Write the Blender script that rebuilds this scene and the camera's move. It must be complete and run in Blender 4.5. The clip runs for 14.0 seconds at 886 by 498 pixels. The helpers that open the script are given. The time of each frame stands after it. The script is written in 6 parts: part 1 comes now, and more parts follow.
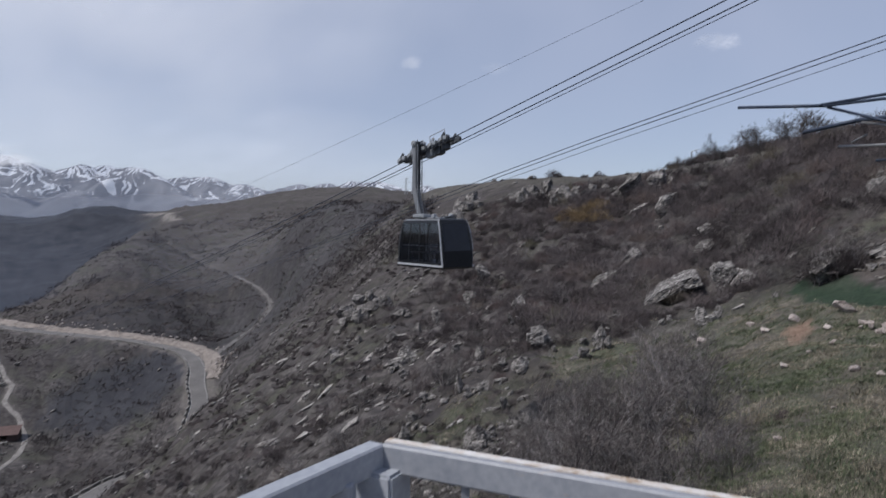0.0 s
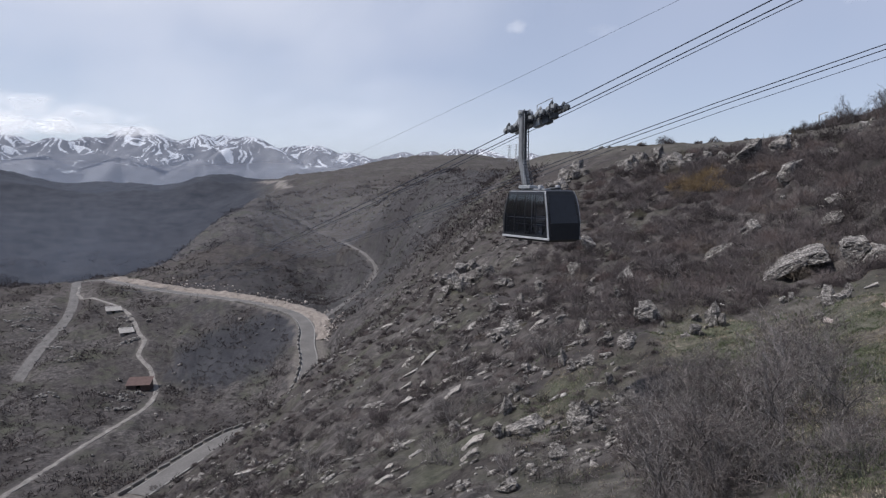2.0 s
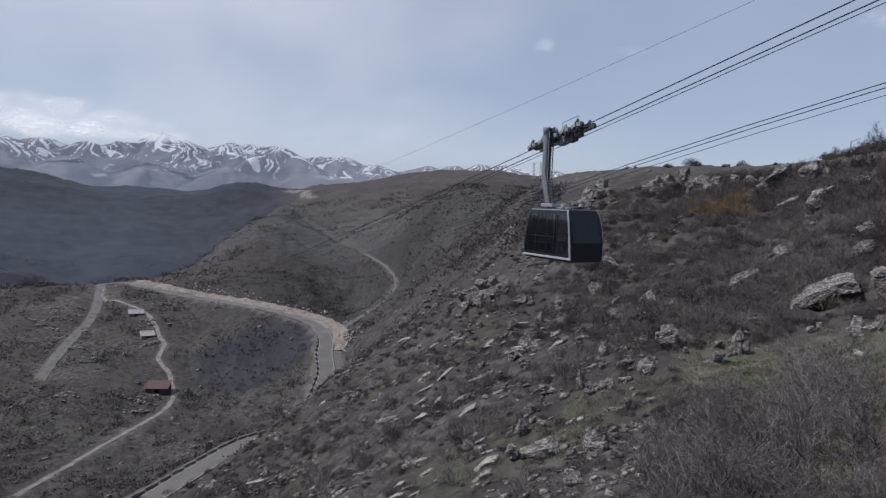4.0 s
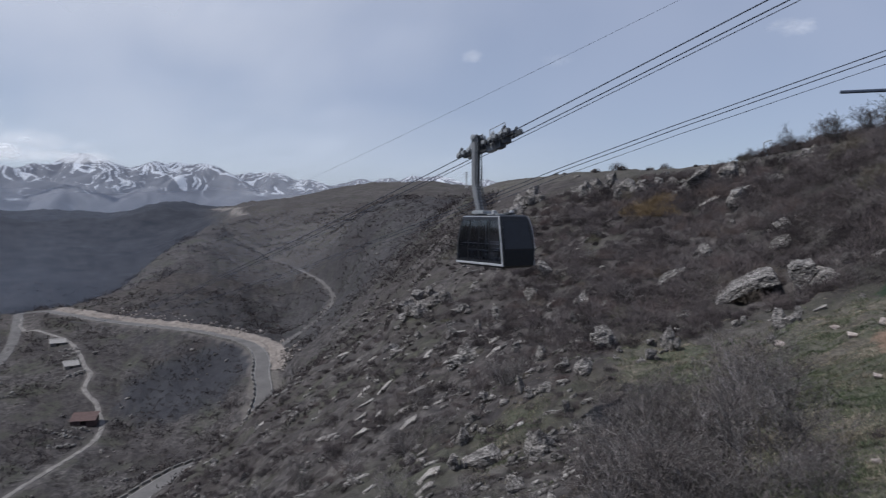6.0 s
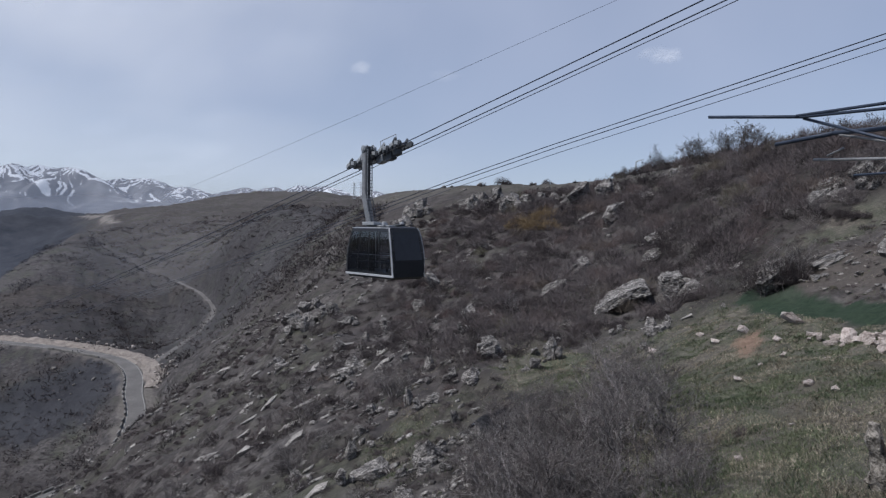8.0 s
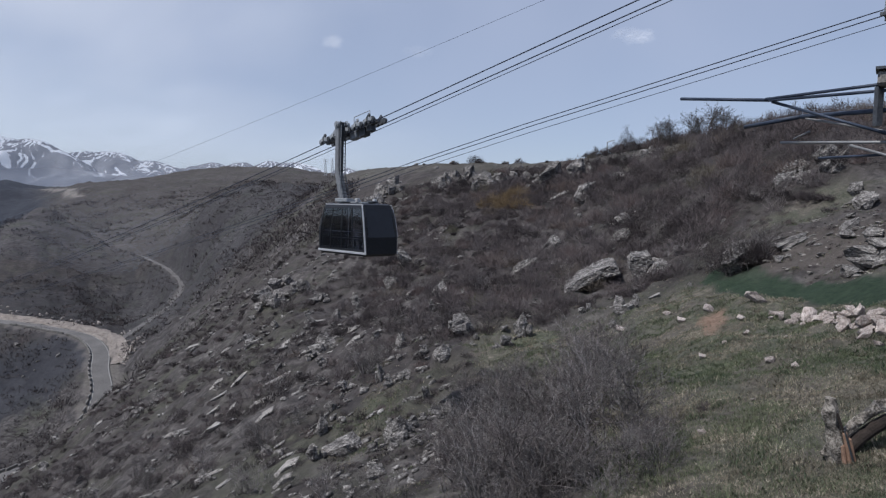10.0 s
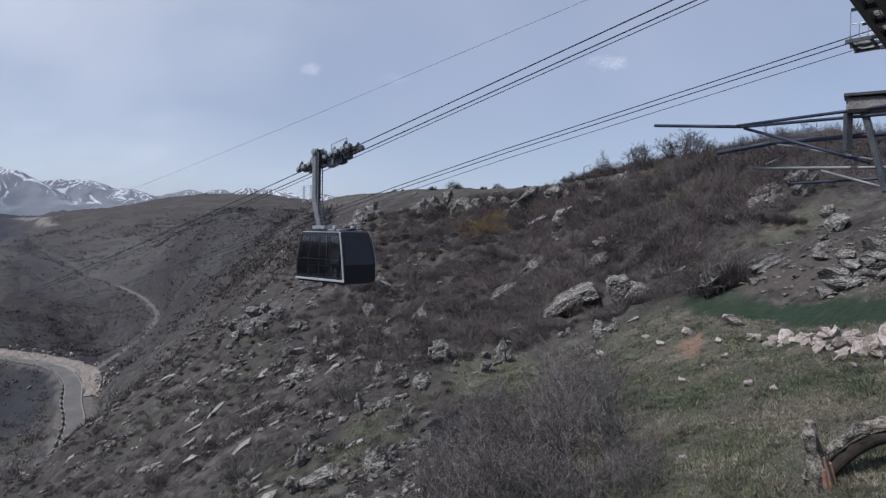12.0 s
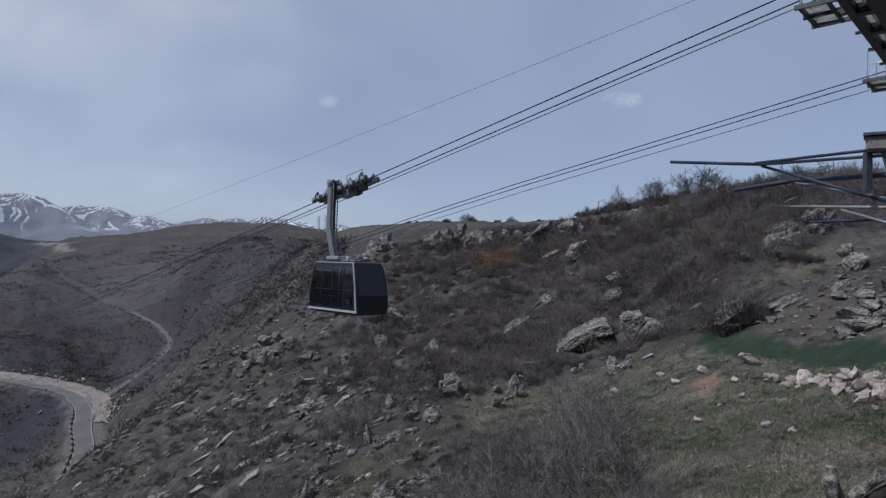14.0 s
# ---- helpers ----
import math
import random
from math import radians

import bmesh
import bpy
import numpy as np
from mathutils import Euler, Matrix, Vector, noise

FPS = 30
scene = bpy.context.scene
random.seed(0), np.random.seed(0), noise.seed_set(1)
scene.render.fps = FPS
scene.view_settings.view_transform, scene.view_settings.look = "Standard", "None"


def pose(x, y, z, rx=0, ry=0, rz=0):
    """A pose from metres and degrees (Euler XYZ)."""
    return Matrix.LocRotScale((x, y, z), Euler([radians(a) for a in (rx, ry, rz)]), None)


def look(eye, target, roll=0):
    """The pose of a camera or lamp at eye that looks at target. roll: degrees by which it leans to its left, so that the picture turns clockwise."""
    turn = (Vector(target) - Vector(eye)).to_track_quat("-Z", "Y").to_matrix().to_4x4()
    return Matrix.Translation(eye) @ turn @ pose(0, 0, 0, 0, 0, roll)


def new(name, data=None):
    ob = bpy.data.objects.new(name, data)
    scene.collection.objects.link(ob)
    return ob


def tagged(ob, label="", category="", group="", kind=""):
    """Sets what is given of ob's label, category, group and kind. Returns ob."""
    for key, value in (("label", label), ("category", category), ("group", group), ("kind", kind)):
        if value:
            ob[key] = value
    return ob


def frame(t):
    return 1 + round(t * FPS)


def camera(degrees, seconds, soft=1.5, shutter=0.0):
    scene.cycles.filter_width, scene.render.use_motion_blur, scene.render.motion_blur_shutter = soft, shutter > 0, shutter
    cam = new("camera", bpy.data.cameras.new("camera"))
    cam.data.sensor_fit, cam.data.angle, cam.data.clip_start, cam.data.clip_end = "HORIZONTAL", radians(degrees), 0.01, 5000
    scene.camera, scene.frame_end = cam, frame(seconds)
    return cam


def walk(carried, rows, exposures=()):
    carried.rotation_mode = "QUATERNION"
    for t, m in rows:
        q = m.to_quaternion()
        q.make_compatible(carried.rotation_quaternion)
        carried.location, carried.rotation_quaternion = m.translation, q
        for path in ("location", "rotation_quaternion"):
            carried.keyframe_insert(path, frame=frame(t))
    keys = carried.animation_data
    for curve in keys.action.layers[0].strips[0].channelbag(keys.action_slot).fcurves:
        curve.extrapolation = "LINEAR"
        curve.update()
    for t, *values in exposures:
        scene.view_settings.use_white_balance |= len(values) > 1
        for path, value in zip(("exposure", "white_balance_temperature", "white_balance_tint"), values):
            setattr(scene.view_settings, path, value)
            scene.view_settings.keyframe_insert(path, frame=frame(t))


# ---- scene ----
cam = camera(65.9, 14.0, soft=1.25, shutter=0.5)
PATH = [
    (0.0, pose(0.227, -1.091, 1.532, 87.82, -0.26, 3.70)),
    (0.5, pose(0.216, -1.265, 1.575, 84.63, 0.30, 7.01)),
    (1.0, pose(0.110, -1.266, 1.598, 83.22, -0.45, 12.06)),
    (1.5, pose(0.016, -0.998, 1.627, 83.65, -3.05, 13.36)),
    (2.0, pose(0.059, -0.804, 1.703, 85.07, -0.37, 12.27)),
    (2.5, pose(0.027, -0.607, 1.739, 83.60, -0.98, 11.02)),
    (3.0, pose(0.032, -0.519, 1.747, 87.79, -1.97, 12.88)),
    (3.2, pose(0.039, -0.479, 1.743, 86.99, -2.66, 15.65)),
    (5.3, pose(0.134, -0.129, 1.694, 86.05, -1.27, 10.96)),
    (5.5, pose(0.154, -0.089, 1.676, 87.28, -0.93, 11.12)),
    (6.0, pose(0.169, -0.027, 1.658, 87.30, -0.14, 8.76)),
    (6.5, pose(0.150, 0.015, 1.647, 88.65, -0.52, 4.21)),
    (7.0, pose(0.092, -0.003, 1.651, 89.10, -0.94, 1.32)),
    (7.5, pose(0.065, -0.007, 1.662, 88.10, -0.65, 0.50)),
    (8.0, pose(0.048, -0.005, 1.653, 88.35, -0.85, -0.63)),
    (8.5, pose(-0.021, -0.018, 1.653, 87.58, -1.04, -1.89)),
    (9.0, pose(-0.032, -0.049, 1.646, 88.19, -0.79, -2.47)),
    (9.2, pose(-0.078, -0.129, 1.607, 86.49, -1.38, -2.80)),
    (11.3, pose(0.098, -0.055, 1.689, 87.67, -1.09, -3.77)),
    (11.5, pose(0.066, -0.047, 1.670, 88.49, -1.01, -4.42)),
    (12.0, pose(0.030, 0.009, 1.686, 88.71, -0.96, -4.74)),
    (12.5, pose(-0.012, -0.014, 1.697, 90.44, -1.41, -4.04)),
    (13.0, pose(0.009, 0.071, 1.689, 91.06, -1.05, -3.30)),
    (13.5, pose(0.034, 0.062, 1.698, 90.91, -0.94, -3.02)),
    (14.0, pose(0.031, 0.073, 1.702, 91.37, -1.96, -3.63)),
]
walk(cam, PATH, exposures=[(0.0, -0.15, 6320, 12), (1.0, 0.06, 6480, 12), (2.5, 0.05, 6450, 12), (3.0, -0.18, 6380, 12), (5.5, -0.17, 6270, 11), (6.0, -0.26, 6220, 11), (7.0, -0.2, 6220, 11), (8.0, -0.15, 6210, 11), (9.0, -0.13, 6180, 11), (12.0, -0.1, 6190, 11), (12.5, -0.22, 6110, 11), (13.0, -0.34, 6060, 11), (14.0, -0.4, 6020, 11)])

# ---- sky and sun ----
SUN_AZ, SUN_EL = -118.0, 53.0        # degrees right of straight ahead, degrees above the horizon
world = bpy.data.worlds.new("sky")
scene.world = world
world.use_nodes = True
wn, wl = world.node_tree.nodes, world.node_tree.links
wn.clear()
sky = wn.new("ShaderNodeTexSky")
sky.sky_type, sky.sun_disc = "NISHITA", False
sky.sun_elevation, sky.sun_rotation = radians(SUN_EL), radians(SUN_AZ)
sky.altitude, sky.air_density, sky.dust_density, sky.ozone_density = 1500, 1.0, 1.0, 1.0
veil = wn.new("ShaderNodeTexNoise")
veil.inputs["Scale"].default_value, veil.inputs["Detail"].default_value = 1.6, 4.0
veil_ramp = wn.new("ShaderNodeMapRange")
veil_ramp.inputs["From Min"].default_value, veil_ramp.inputs["From Max"].default_value = 0.34, 0.7
veil_ramp.inputs["To Min"].default_value, veil_ramp.inputs["To Max"].default_value = 0.42, 0.74
wl.new(veil.outputs["Fac"], veil_ramp.inputs["Value"])
veiled = wn.new("ShaderNodeMix")
veiled.data_type = "RGBA"
veiled.inputs["B"].default_value = (5.2, 5.75, 7.3, 1)
wl.new(veil_ramp.outputs["Result"], veiled.inputs["Factor"])
wl.new(sky.outputs["Color"], veiled.inputs["A"])
bg = wn.new("ShaderNodeBackground")
bg.inputs["Strength"].default_value = 0.1
wl.new(veiled.outputs["Result"], bg.inputs["Color"])
wl.new(bg.outputs["Background"], wn.new("ShaderNodeOutputWorld").inputs["Surface"])
sun_data = bpy.data.lights.new("sun", "SUN")
sun_data.energy, sun_data.angle, sun_data.color = 4.0, radians(1.2), (1.0, 0.95, 0.88)
sun = new("sun", sun_data)
az, el = radians(SUN_AZ), radians(SUN_EL)
sun.matrix_world = look((0, 0, 0), (-math.sin(az) * math.cos(el), -math.cos(az) * math.cos(el), -math.sin(el)))

# ---- materials ----
def mat(name, colours, scale=4.0, rough=0.85, metal=0.0, bump=0.0, fine=30.0, spread=(0.35, 0.65), random_tone=0.0, spec=0.3):
    """A weathered surface: colours mixed by two noises, a bump of the finer one, and a tone that varies from piece to piece."""
    m = bpy.data.materials.new(name)
    m.use_nodes = True
    n, l = m.node_tree.nodes, m.node_tree.links
    b = n["Principled BSDF"]
    b.inputs["Roughness"].default_value, b.inputs["Metallic"].default_value = rough, metal
    b.inputs["Specular IOR Level"].default_value = spec
    tc = n.new("ShaderNodeTexCoord")
    big, small = n.new("ShaderNodeTexNoise"), n.new("ShaderNodeTexNoise")
    for tex, sc, de in ((big, scale, 4.0), (small, fine, 5.0)):
        tex.inputs["Scale"].default_value, tex.inputs["Detail"].default_value = sc, de
        l.new(tc.outputs["Object"], tex.inputs["Vector"])
    mixed = n.new("ShaderNodeMath")
    mixed.operation = "MULTIPLY_ADD"
    mixed.inputs[1].default_value = 0.5
    half = n.new("ShaderNodeMath")
    half.operation = "MULTIPLY"
    half.inputs[1].default_value = 0.5
    l.new(small.outputs["Fac"], half.inputs[0])
    l.new(big.outputs["Fac"], mixed.inputs[0])
    l.new(half.outputs["Value"], mixed.inputs[2])
    ramp = n.new("ShaderNodeValToRGB")
    ramp.color_ramp.elements[0].position, ramp.color_ramp.elements[1].position = spread
    ramp.color_ramp.elements[0].color, ramp.color_ramp.elements[1].color = (*colours[0], 1), (*colours[-1], 1)
    for k, c in enumerate(colours[1:-1]):
        e = ramp.color_ramp.elements.new(spread[0] + (spread[1] - spread[0]) * (k + 1) / (len(colours) - 1))
        e.color = (*c, 1)
    l.new(mixed.outputs["Value"], ramp.inputs["Fac"])
    out = ramp.outputs["Color"]
    if random_tone:
        info = n.new("ShaderNodeObjectInfo")
        geo = n.new("ShaderNodeNewGeometry")
        both = n.new("ShaderNodeMath")
        both.operation = "ADD"
        l.new(info.outputs["Random"], both.inputs[0])
        l.new(geo.outputs["Random Per Island"], both.inputs[1])
        tone = n.new("ShaderNodeMapRange")
        tone.inputs["From Max"].default_value = 2.0
        tone.inputs["To Min"].default_value, tone.inputs["To Max"].default_value = 1 - random_tone, 1 + random_tone
        l.new(both.outputs["Value"], tone.inputs["Value"])
        hsv = n.new("ShaderNodeHueSaturation")
        l.new(tone.outputs["Result"], hsv.inputs["Value"])
        l.new(out, hsv.inputs["Color"])
        out = hsv.outputs["Color"]
    l.new(out, b.inputs["Base Color"])
    if bump:
        bp = n.new("ShaderNodeBump")
        bp.inputs["Strength"].default_value, bp.inputs["Distance"].default_value = 0.8, bump
        l.new(mixed.outputs["Value"], bp.inputs["Height"])
        l.new(bp.outputs["Normal"], b.inputs["Normal"])
    return m


M_ROPE = mat("steel_rope", [(0.02, 0.028, 0.05), (0.04, 0.05, 0.075)], 20, 0.6, 0.2)
M_GLASS = mat("tinted_glass", [(0.4, 0.43, 0.49), (0.46, 0.49, 0.55)], 3, 0.03, 0.0, spec=0.5)
M_GLASS.node_tree.nodes["Principled BSDF"].inputs["Transmission Weight"].default_value = 1.0
M_DARK_GLASS = mat("dark_end_glass", [(0.008, 0.01, 0.016), (0.014, 0.018, 0.026)], 3, 0.06, 0.0, spec=0.35)
M_SILVER = mat("silver_trim", [(0.36, 0.375, 0.4), (0.5, 0.515, 0.54)], 6, 0.4, 0.3)
M_BLACK = mat("black_paint", [(0.01, 0.012, 0.016), (0.02, 0.022, 0.027)], 5, 0.35)
M_GALV = mat("galvanised_steel", [(0.26, 0.28, 0.3), (0.42, 0.44, 0.46)], 5, 0.5, 0.5)
M_ARM = mat("dull_hanger_paint", [(0.15, 0.16, 0.175), (0.25, 0.262, 0.28)], 5, 0.5, 0.3)
M_DARKSTEEL = mat("dark_steel", [(0.05, 0.055, 0.065), (0.12, 0.13, 0.14)], 6, 0.5, 0.5)

# ---- the land ----
# -- land --
# Lines of the hillside and the valley, each point east, north, height in metres.
CREST = [(46, 42, 8.5), (40, 64, 9.7), (42, 85, 11.3), (36, 109, 11.2), (30, 121, 10.3), (23, 138, 10.6), (13, 150, 11.2),
         (1, 165, 11.3), (-6, 190, 11.5), (-20, 229, 12)]
PLATEAU = [(12.4, 177.6, 12.9), (23.9, 170.3, 12.7), (34.9, 164.3, 12.7), (42.7, 159.4, 13.7), (43.3, 133.1, 13.3), (0, 185, 12.4), (80, 80, 14), (75, 150, 15), (73, 248, 19), (20, 260, 13), (60, 420, 19), (200, 150, 30), (400, 500, 40), (0, 500, 13)]
SLOPE = [(22.4, 35.5, -1.6), (19.7, 39.3, -2.4), (16, 51.6, -4.6), (17.5, 83, -0.8), (4.4, 49.8, -6.5), (0.4, 85, -5.3),
         (-6.6, 84.7, -9.6), (-12, 74, -12), (-28.4, 116.6, -18), (-21, 108, -11.5), (-28, 91, -21.3), (-34, 83, -25.9),
         (-13, 46, -15.9), (-2.4, 31.9, -10.4), (4.2, 23.6, -7.4), (7.1, 20.8, -4.9), (13.5, 26.8, -3.7), (8.7, 14.6, -3.8)]
FLANK = [(-52, 119, -33.8), (-96, 316, -12), (-50, 255, -3), (-36, 278, 6), (-55, 127, -35.6), (-53.4, 116, -35.6), (-53.5, 107, -36.8), (-53, 96, -37.6), (-52, 85, -38), (-30, 30, -24), (-60, 60, -42)]
HILLS = [(-354, 717, 8), (-469, 768, 15), (-386, 1241, 51), (-287, 1472, 68), (-191, 1488, 61), (-93, 894, 36), (0, 1600, 46), (-560, 946, 22), (-430, 903, 13), (-707, 706, 20), (-666, 746, 5), (-616, 788, 6), (-1400, 2000, -50), (-1080, 1060, -25), (-930, 1250, -35), (-720, 1380, -25), (-550, 835, 5), (-430, 1120, 32), (-60, 430, 8),
         (-800, 2600, 20), (0, 2800, 60), (600, 1500, 70), (1500, 2400, 150), (-2200, 1300, 60)]
# the spur beside the road ends in an edge; behind it the land drops and a dark slope rises
SPUR_EDGE = [(-216.2, 268.9, -40.1), (-214.7, 298.8, -38.8), (-215.6, 334.5, -32.8), (-223.1, 369.9, -22.5), (-235.1, 420.7, -12.1), (-260.3, 495.8, -7.6), (-289.3, 593.2, -1), (-247.2, 568.6, -2.1), (-200.7, 522.8, -5.1)]
GULLY = [(-326.5, 338.1, -71.2), (-287.5, 357.6, -66.7), (-285.6, 397.5, -65.9), (-286.7, 444.9, -59), (-296.8, 492, -46.6), (-312.2, 558.7, -25.9)]
DARK_SLOPE = [(-436.5, 468.1, -52.8), (-401, 498.8, -52.8), (-385.1, 536, -49.8), (-379.2, 588.4, -44.6), (-382.2, 633.6, -33.1), (-404.9, 724.5, -8.3)]
FOOT = [(-285, 280, -47), (-176, 178, -52), (-107, 104, -57), (-120, 148, -58.5), (-240, 120, -58), (-200, 0, -55), (-900, 300, 10)]
NEAR = [(2, 4, -3.2), (-2, 4.5, -3.6), (5, 3, -2.8), (-5, 1, -4), (0, -4, -2.6), (3, -3, -2.5), (-7, 9, -6.2), (12, 6, -2.4),
        (30, 10, 2), (80, 10, 12), (0, -40, 2), (0, -300, 25), (40, -40, 6), (-40, -40, -15), (-250, -250, -50), (300, -300, 50),
        (0, -2500, 150), (2500, -500, 200), (-2500, -800, 120)]
ROAD = [(-77, 102, -52.6), (-74, 128, -51.2), (-71, 150, -53.2), (-74.5, 172, -47.6), (-81, 186, -44.2), (-86.5, 199, -42.6),
        (-95, 212, -41.5), (-106, 221, -40.9), (-133, 234.5, -40.4), (-171, 246, -40), (-213, 264, -39.4)]
TRACK = [(-90.4, 218, -43.2), (-91, 243, -41.6), (-91.7, 270, -39.3), (-98, 304, -35.6), (-113, 331, -31), (-139, 369, -28.3),
         (-165, 397, -24.5), (-202, 446, -18.8), (-234, 486, -13.8)]
VALLEY = [(-108, 103, -57), (-112, 121, -58), (-115, 138, -58.3), (-125, 174, -58.2), (-128.5, 180, -57), (-139, 188.5, -52.7),
        (-147, 201, -48.5), (-163, 217, -44.2), (-180, 227, -42.2), (-210, 252, -40)]
LANE = [(-108, 103, -57), (-112, 121, -58), (-115, 138, -58.3), (-117.8, 158.9, -58.4), (-121, 168, -58.3), (-125.5, 176, -57.8), (-130.1, 180.8, -56.5), (-132.9, 184.3, -55.1),
        (-137.4, 187.3, -53.5), (-141.5, 190, -52.1), (-143, 192.7, -51.3), (-145.8, 199, -49.4), (-150.4, 202.8, -48), (-157.5, 210, -46.1), (-165.5, 217, -44),
        (-175.2, 223.5, -42.9), (-190.3, 229.9, -41.5), (-203, 237, -41.6), (-212, 248, -40.3)]
SPUR = [(-212, 246, -40.4), (-195.7, 224.7, -44.4), (-186, 209.2, -47.1), (-180.9, 198.1, -48.9), (-176.2, 188.4, -50.6), (-170.8, 177.5, -52.8), (-165, 166, -56.0)]
EYE = 1.65


def warp(x, y):
    r = np.hypot(x, y)
    return np.stack([np.arctan2(x, y) * 2.2, np.log(np.maximum(r, 1.0))], -1)


def spline(d):
    return np.where(d > 1e-9, d * d * np.log(np.maximum(d, 1e-9)), 0.0)


knots = np.concatenate([np.array(p, float) for p in (CREST, PLATEAU, SLOPE, FLANK, HILLS, SPUR_EDGE, GULLY, DARK_SLOPE, FOOT, NEAR, ROAD, TRACK[1:], VALLEY[1:-1])])
uv = warp(knots[:, 0], knots[:, 1])
tilt = (knots[:, 2] - EYE) / np.hypot(knots[:, 0], knots[:, 1])
turn = np.array([[2 * math.pi * 2.2, 0]])
behind = uv[:, 0] < -4.5
ahead = uv[:, 0] > 4.5
uv = np.concatenate([uv, uv[behind] + turn, uv[ahead] - turn])
tilt = np.concatenate([tilt, tilt[behind], tilt[ahead]])
knot_count = len(uv)
K = np.zeros((knot_count + 3, knot_count + 3))
K[:knot_count, :knot_count] = spline(np.linalg.norm(uv[:, None] - uv[None], axis=2)) + 2e-4 * np.eye(knot_count)
K[:knot_count, knot_count], K[:knot_count, knot_count + 1:] = 1, uv
K[knot_count, :knot_count], K[knot_count + 1:, :knot_count] = 1, uv.T
weights = np.linalg.solve(K, np.concatenate([tilt, np.zeros(3)]))


def smooth_land(x, y):
    """The height of the land without its roughness, for arrays of places."""
    q, r = warp(x, y).reshape(-1, 2), np.hypot(x, y).ravel()
    s = np.empty(len(q))
    for a in range(0, len(q), 20000):
        b = q[a:a + 20000]
        s[a:a + 20000] = spline(np.linalg.norm(b[:, None] - uv[None], axis=2)) @ weights[:knot_count] + weights[knot_count] + b @ weights[knot_count + 1:]
    return (s * np.maximum(r, 1.0) + EYE).reshape(np.shape(x))


def along(line, x, y):
    """Distance to a line on the plan and the line's height at the nearest place."""
    best, height = np.full(np.shape(x), 1e9), np.zeros(np.shape(x))
    for (x0, y0, z0), (x1, y1, z1) in zip(line, line[1:]):
        dx, dy = x1 - x0, y1 - y0
        f = np.clip(((x - x0) * dx + (y - y0) * dy) / (dx * dx + dy * dy), 0, 1)
        d = np.hypot(x - x0 - f * dx, y - y0 - f * dy)
        near = d < best
        best, height = np.where(near, d, best), np.where(near, z0 + f * (z1 - z0), height)
    return best, height


def waves(x, y, wave, seed, octaves=4):
    """Cheap rolling noise between about -1 and 1."""
    g, total, amp = np.random.default_rng(seed), np.zeros(np.shape(x)), 1.0
    for k in range(octaves):
        for _ in range(3):
            a, p = g.uniform(0, 6.28, 2)
            w = 6.28 / wave * g.uniform(0.7, 1.4)
            total = total + amp / 3 * np.sin(w * (x * np.cos(a) + y * np.sin(a)) + p + 1.7 * np.sin(0.61 * w * (x * np.sin(a) - y * np.cos(a)) + p * 2))
        wave, amp = wave / 2.1, amp * 0.52
    return total


def land(x, y):
    """The height of the land with humps and with the roads cut in."""
    x, y = np.asarray(x, float), np.asarray(y, float)
    r = np.hypot(x, y)
    z = smooth_land(x, y)
    calm = np.clip((r - 6) / 20, 0, 1)
    brow, _ = along(CREST, x, y)                   # the brow of the hill is smoother than its flank
    calm = calm * np.where(y > 95, 0.3 + 0.7 * np.clip((brow - 8) / 25, 0, 1), 1.0)
    z = z + calm * (waves(x, y, 4.2, 4, 3) * np.clip(r * 0.005, 0, 0.28) * (r < 400) + waves(x, y, 14, 3) * np.clip(r * 0.006, 0, 0.8) + waves(x, y, 120, 5) * np.clip((r - 150) * 0.006, 0, 3.0)
                    + waves(x, y, 500, 8) * np.clip((r - 600) * 0.008, 0, 9))
    for line, half, bank in ((ROAD, 4.2, 6.0), (TRACK, 2.0, 5.0), (LANE, 1.8, 5.0), ([ROAD[-1], (-220, 257, -39.9)] + SPUR, 2.2, 5.0)):
        close = np.hypot(x + 150, y - 230) < 330
        if np.any(close):
            d, h = along(line, x[close] if x.ndim else x, y[close] if y.ndim else y)
            f = np.clip((d - half) / bank, 0, 1)
            f = f * f * (3 - 2 * f)
            if z.ndim:
                z[close] = h + (z[close] - h) * f
            else:
                z = h + (z - h) * f
    return z
# -- end land --


def mesh_of(name, verts, faces, material, smooth=True):
    me = bpy.data.meshes.new(name)
    me.from_pydata(verts, [], faces)
    if material:
        me.materials.append(material)
    if smooth:
        me.shade_smooth()
    return me


def ring_sheet(name, azimuths, radii, height, closed, material):
    """A sheet laid out in rings round the lookout: fine near it, coarse far off."""
    A, R = np.meshgrid(np.radians(azimuths), radii, indexing="ij")
    X, Y = R * np.sin(A), R * np.cos(A)
    Z = height(X, Y)
    na, nr = A.shape
    verts = np.stack([X, Y, Z], -1).reshape(-1, 3)
    i, j = np.meshgrid(np.arange(na if closed else na - 1), np.arange(nr - 1), indexing="ij")
    i2 = (i + 1) % na
    quads = np.stack([i * nr + j, i * nr + j + 1, i2 * nr + j + 1, i2 * nr + j], -1).reshape(-1, 4)
    me = bpy.data.meshes.new(name)
    me.vertices.add(len(verts))
    me.vertices.foreach_set("co", verts.ravel())
    me.loops.add(quads.size)
    me.loops.foreach_set("vertex_index", quads.ravel().astype(np.int32))
    me.polygons.add(len(quads))
    me.polygons.foreach_set("loop_start", (np.arange(len(quads)) * 4).astype(np.int32))
    me.update(calc_edges=True)
    me.validate()
    me.materials.append(material)
    me.shade_smooth()
    return me, verts


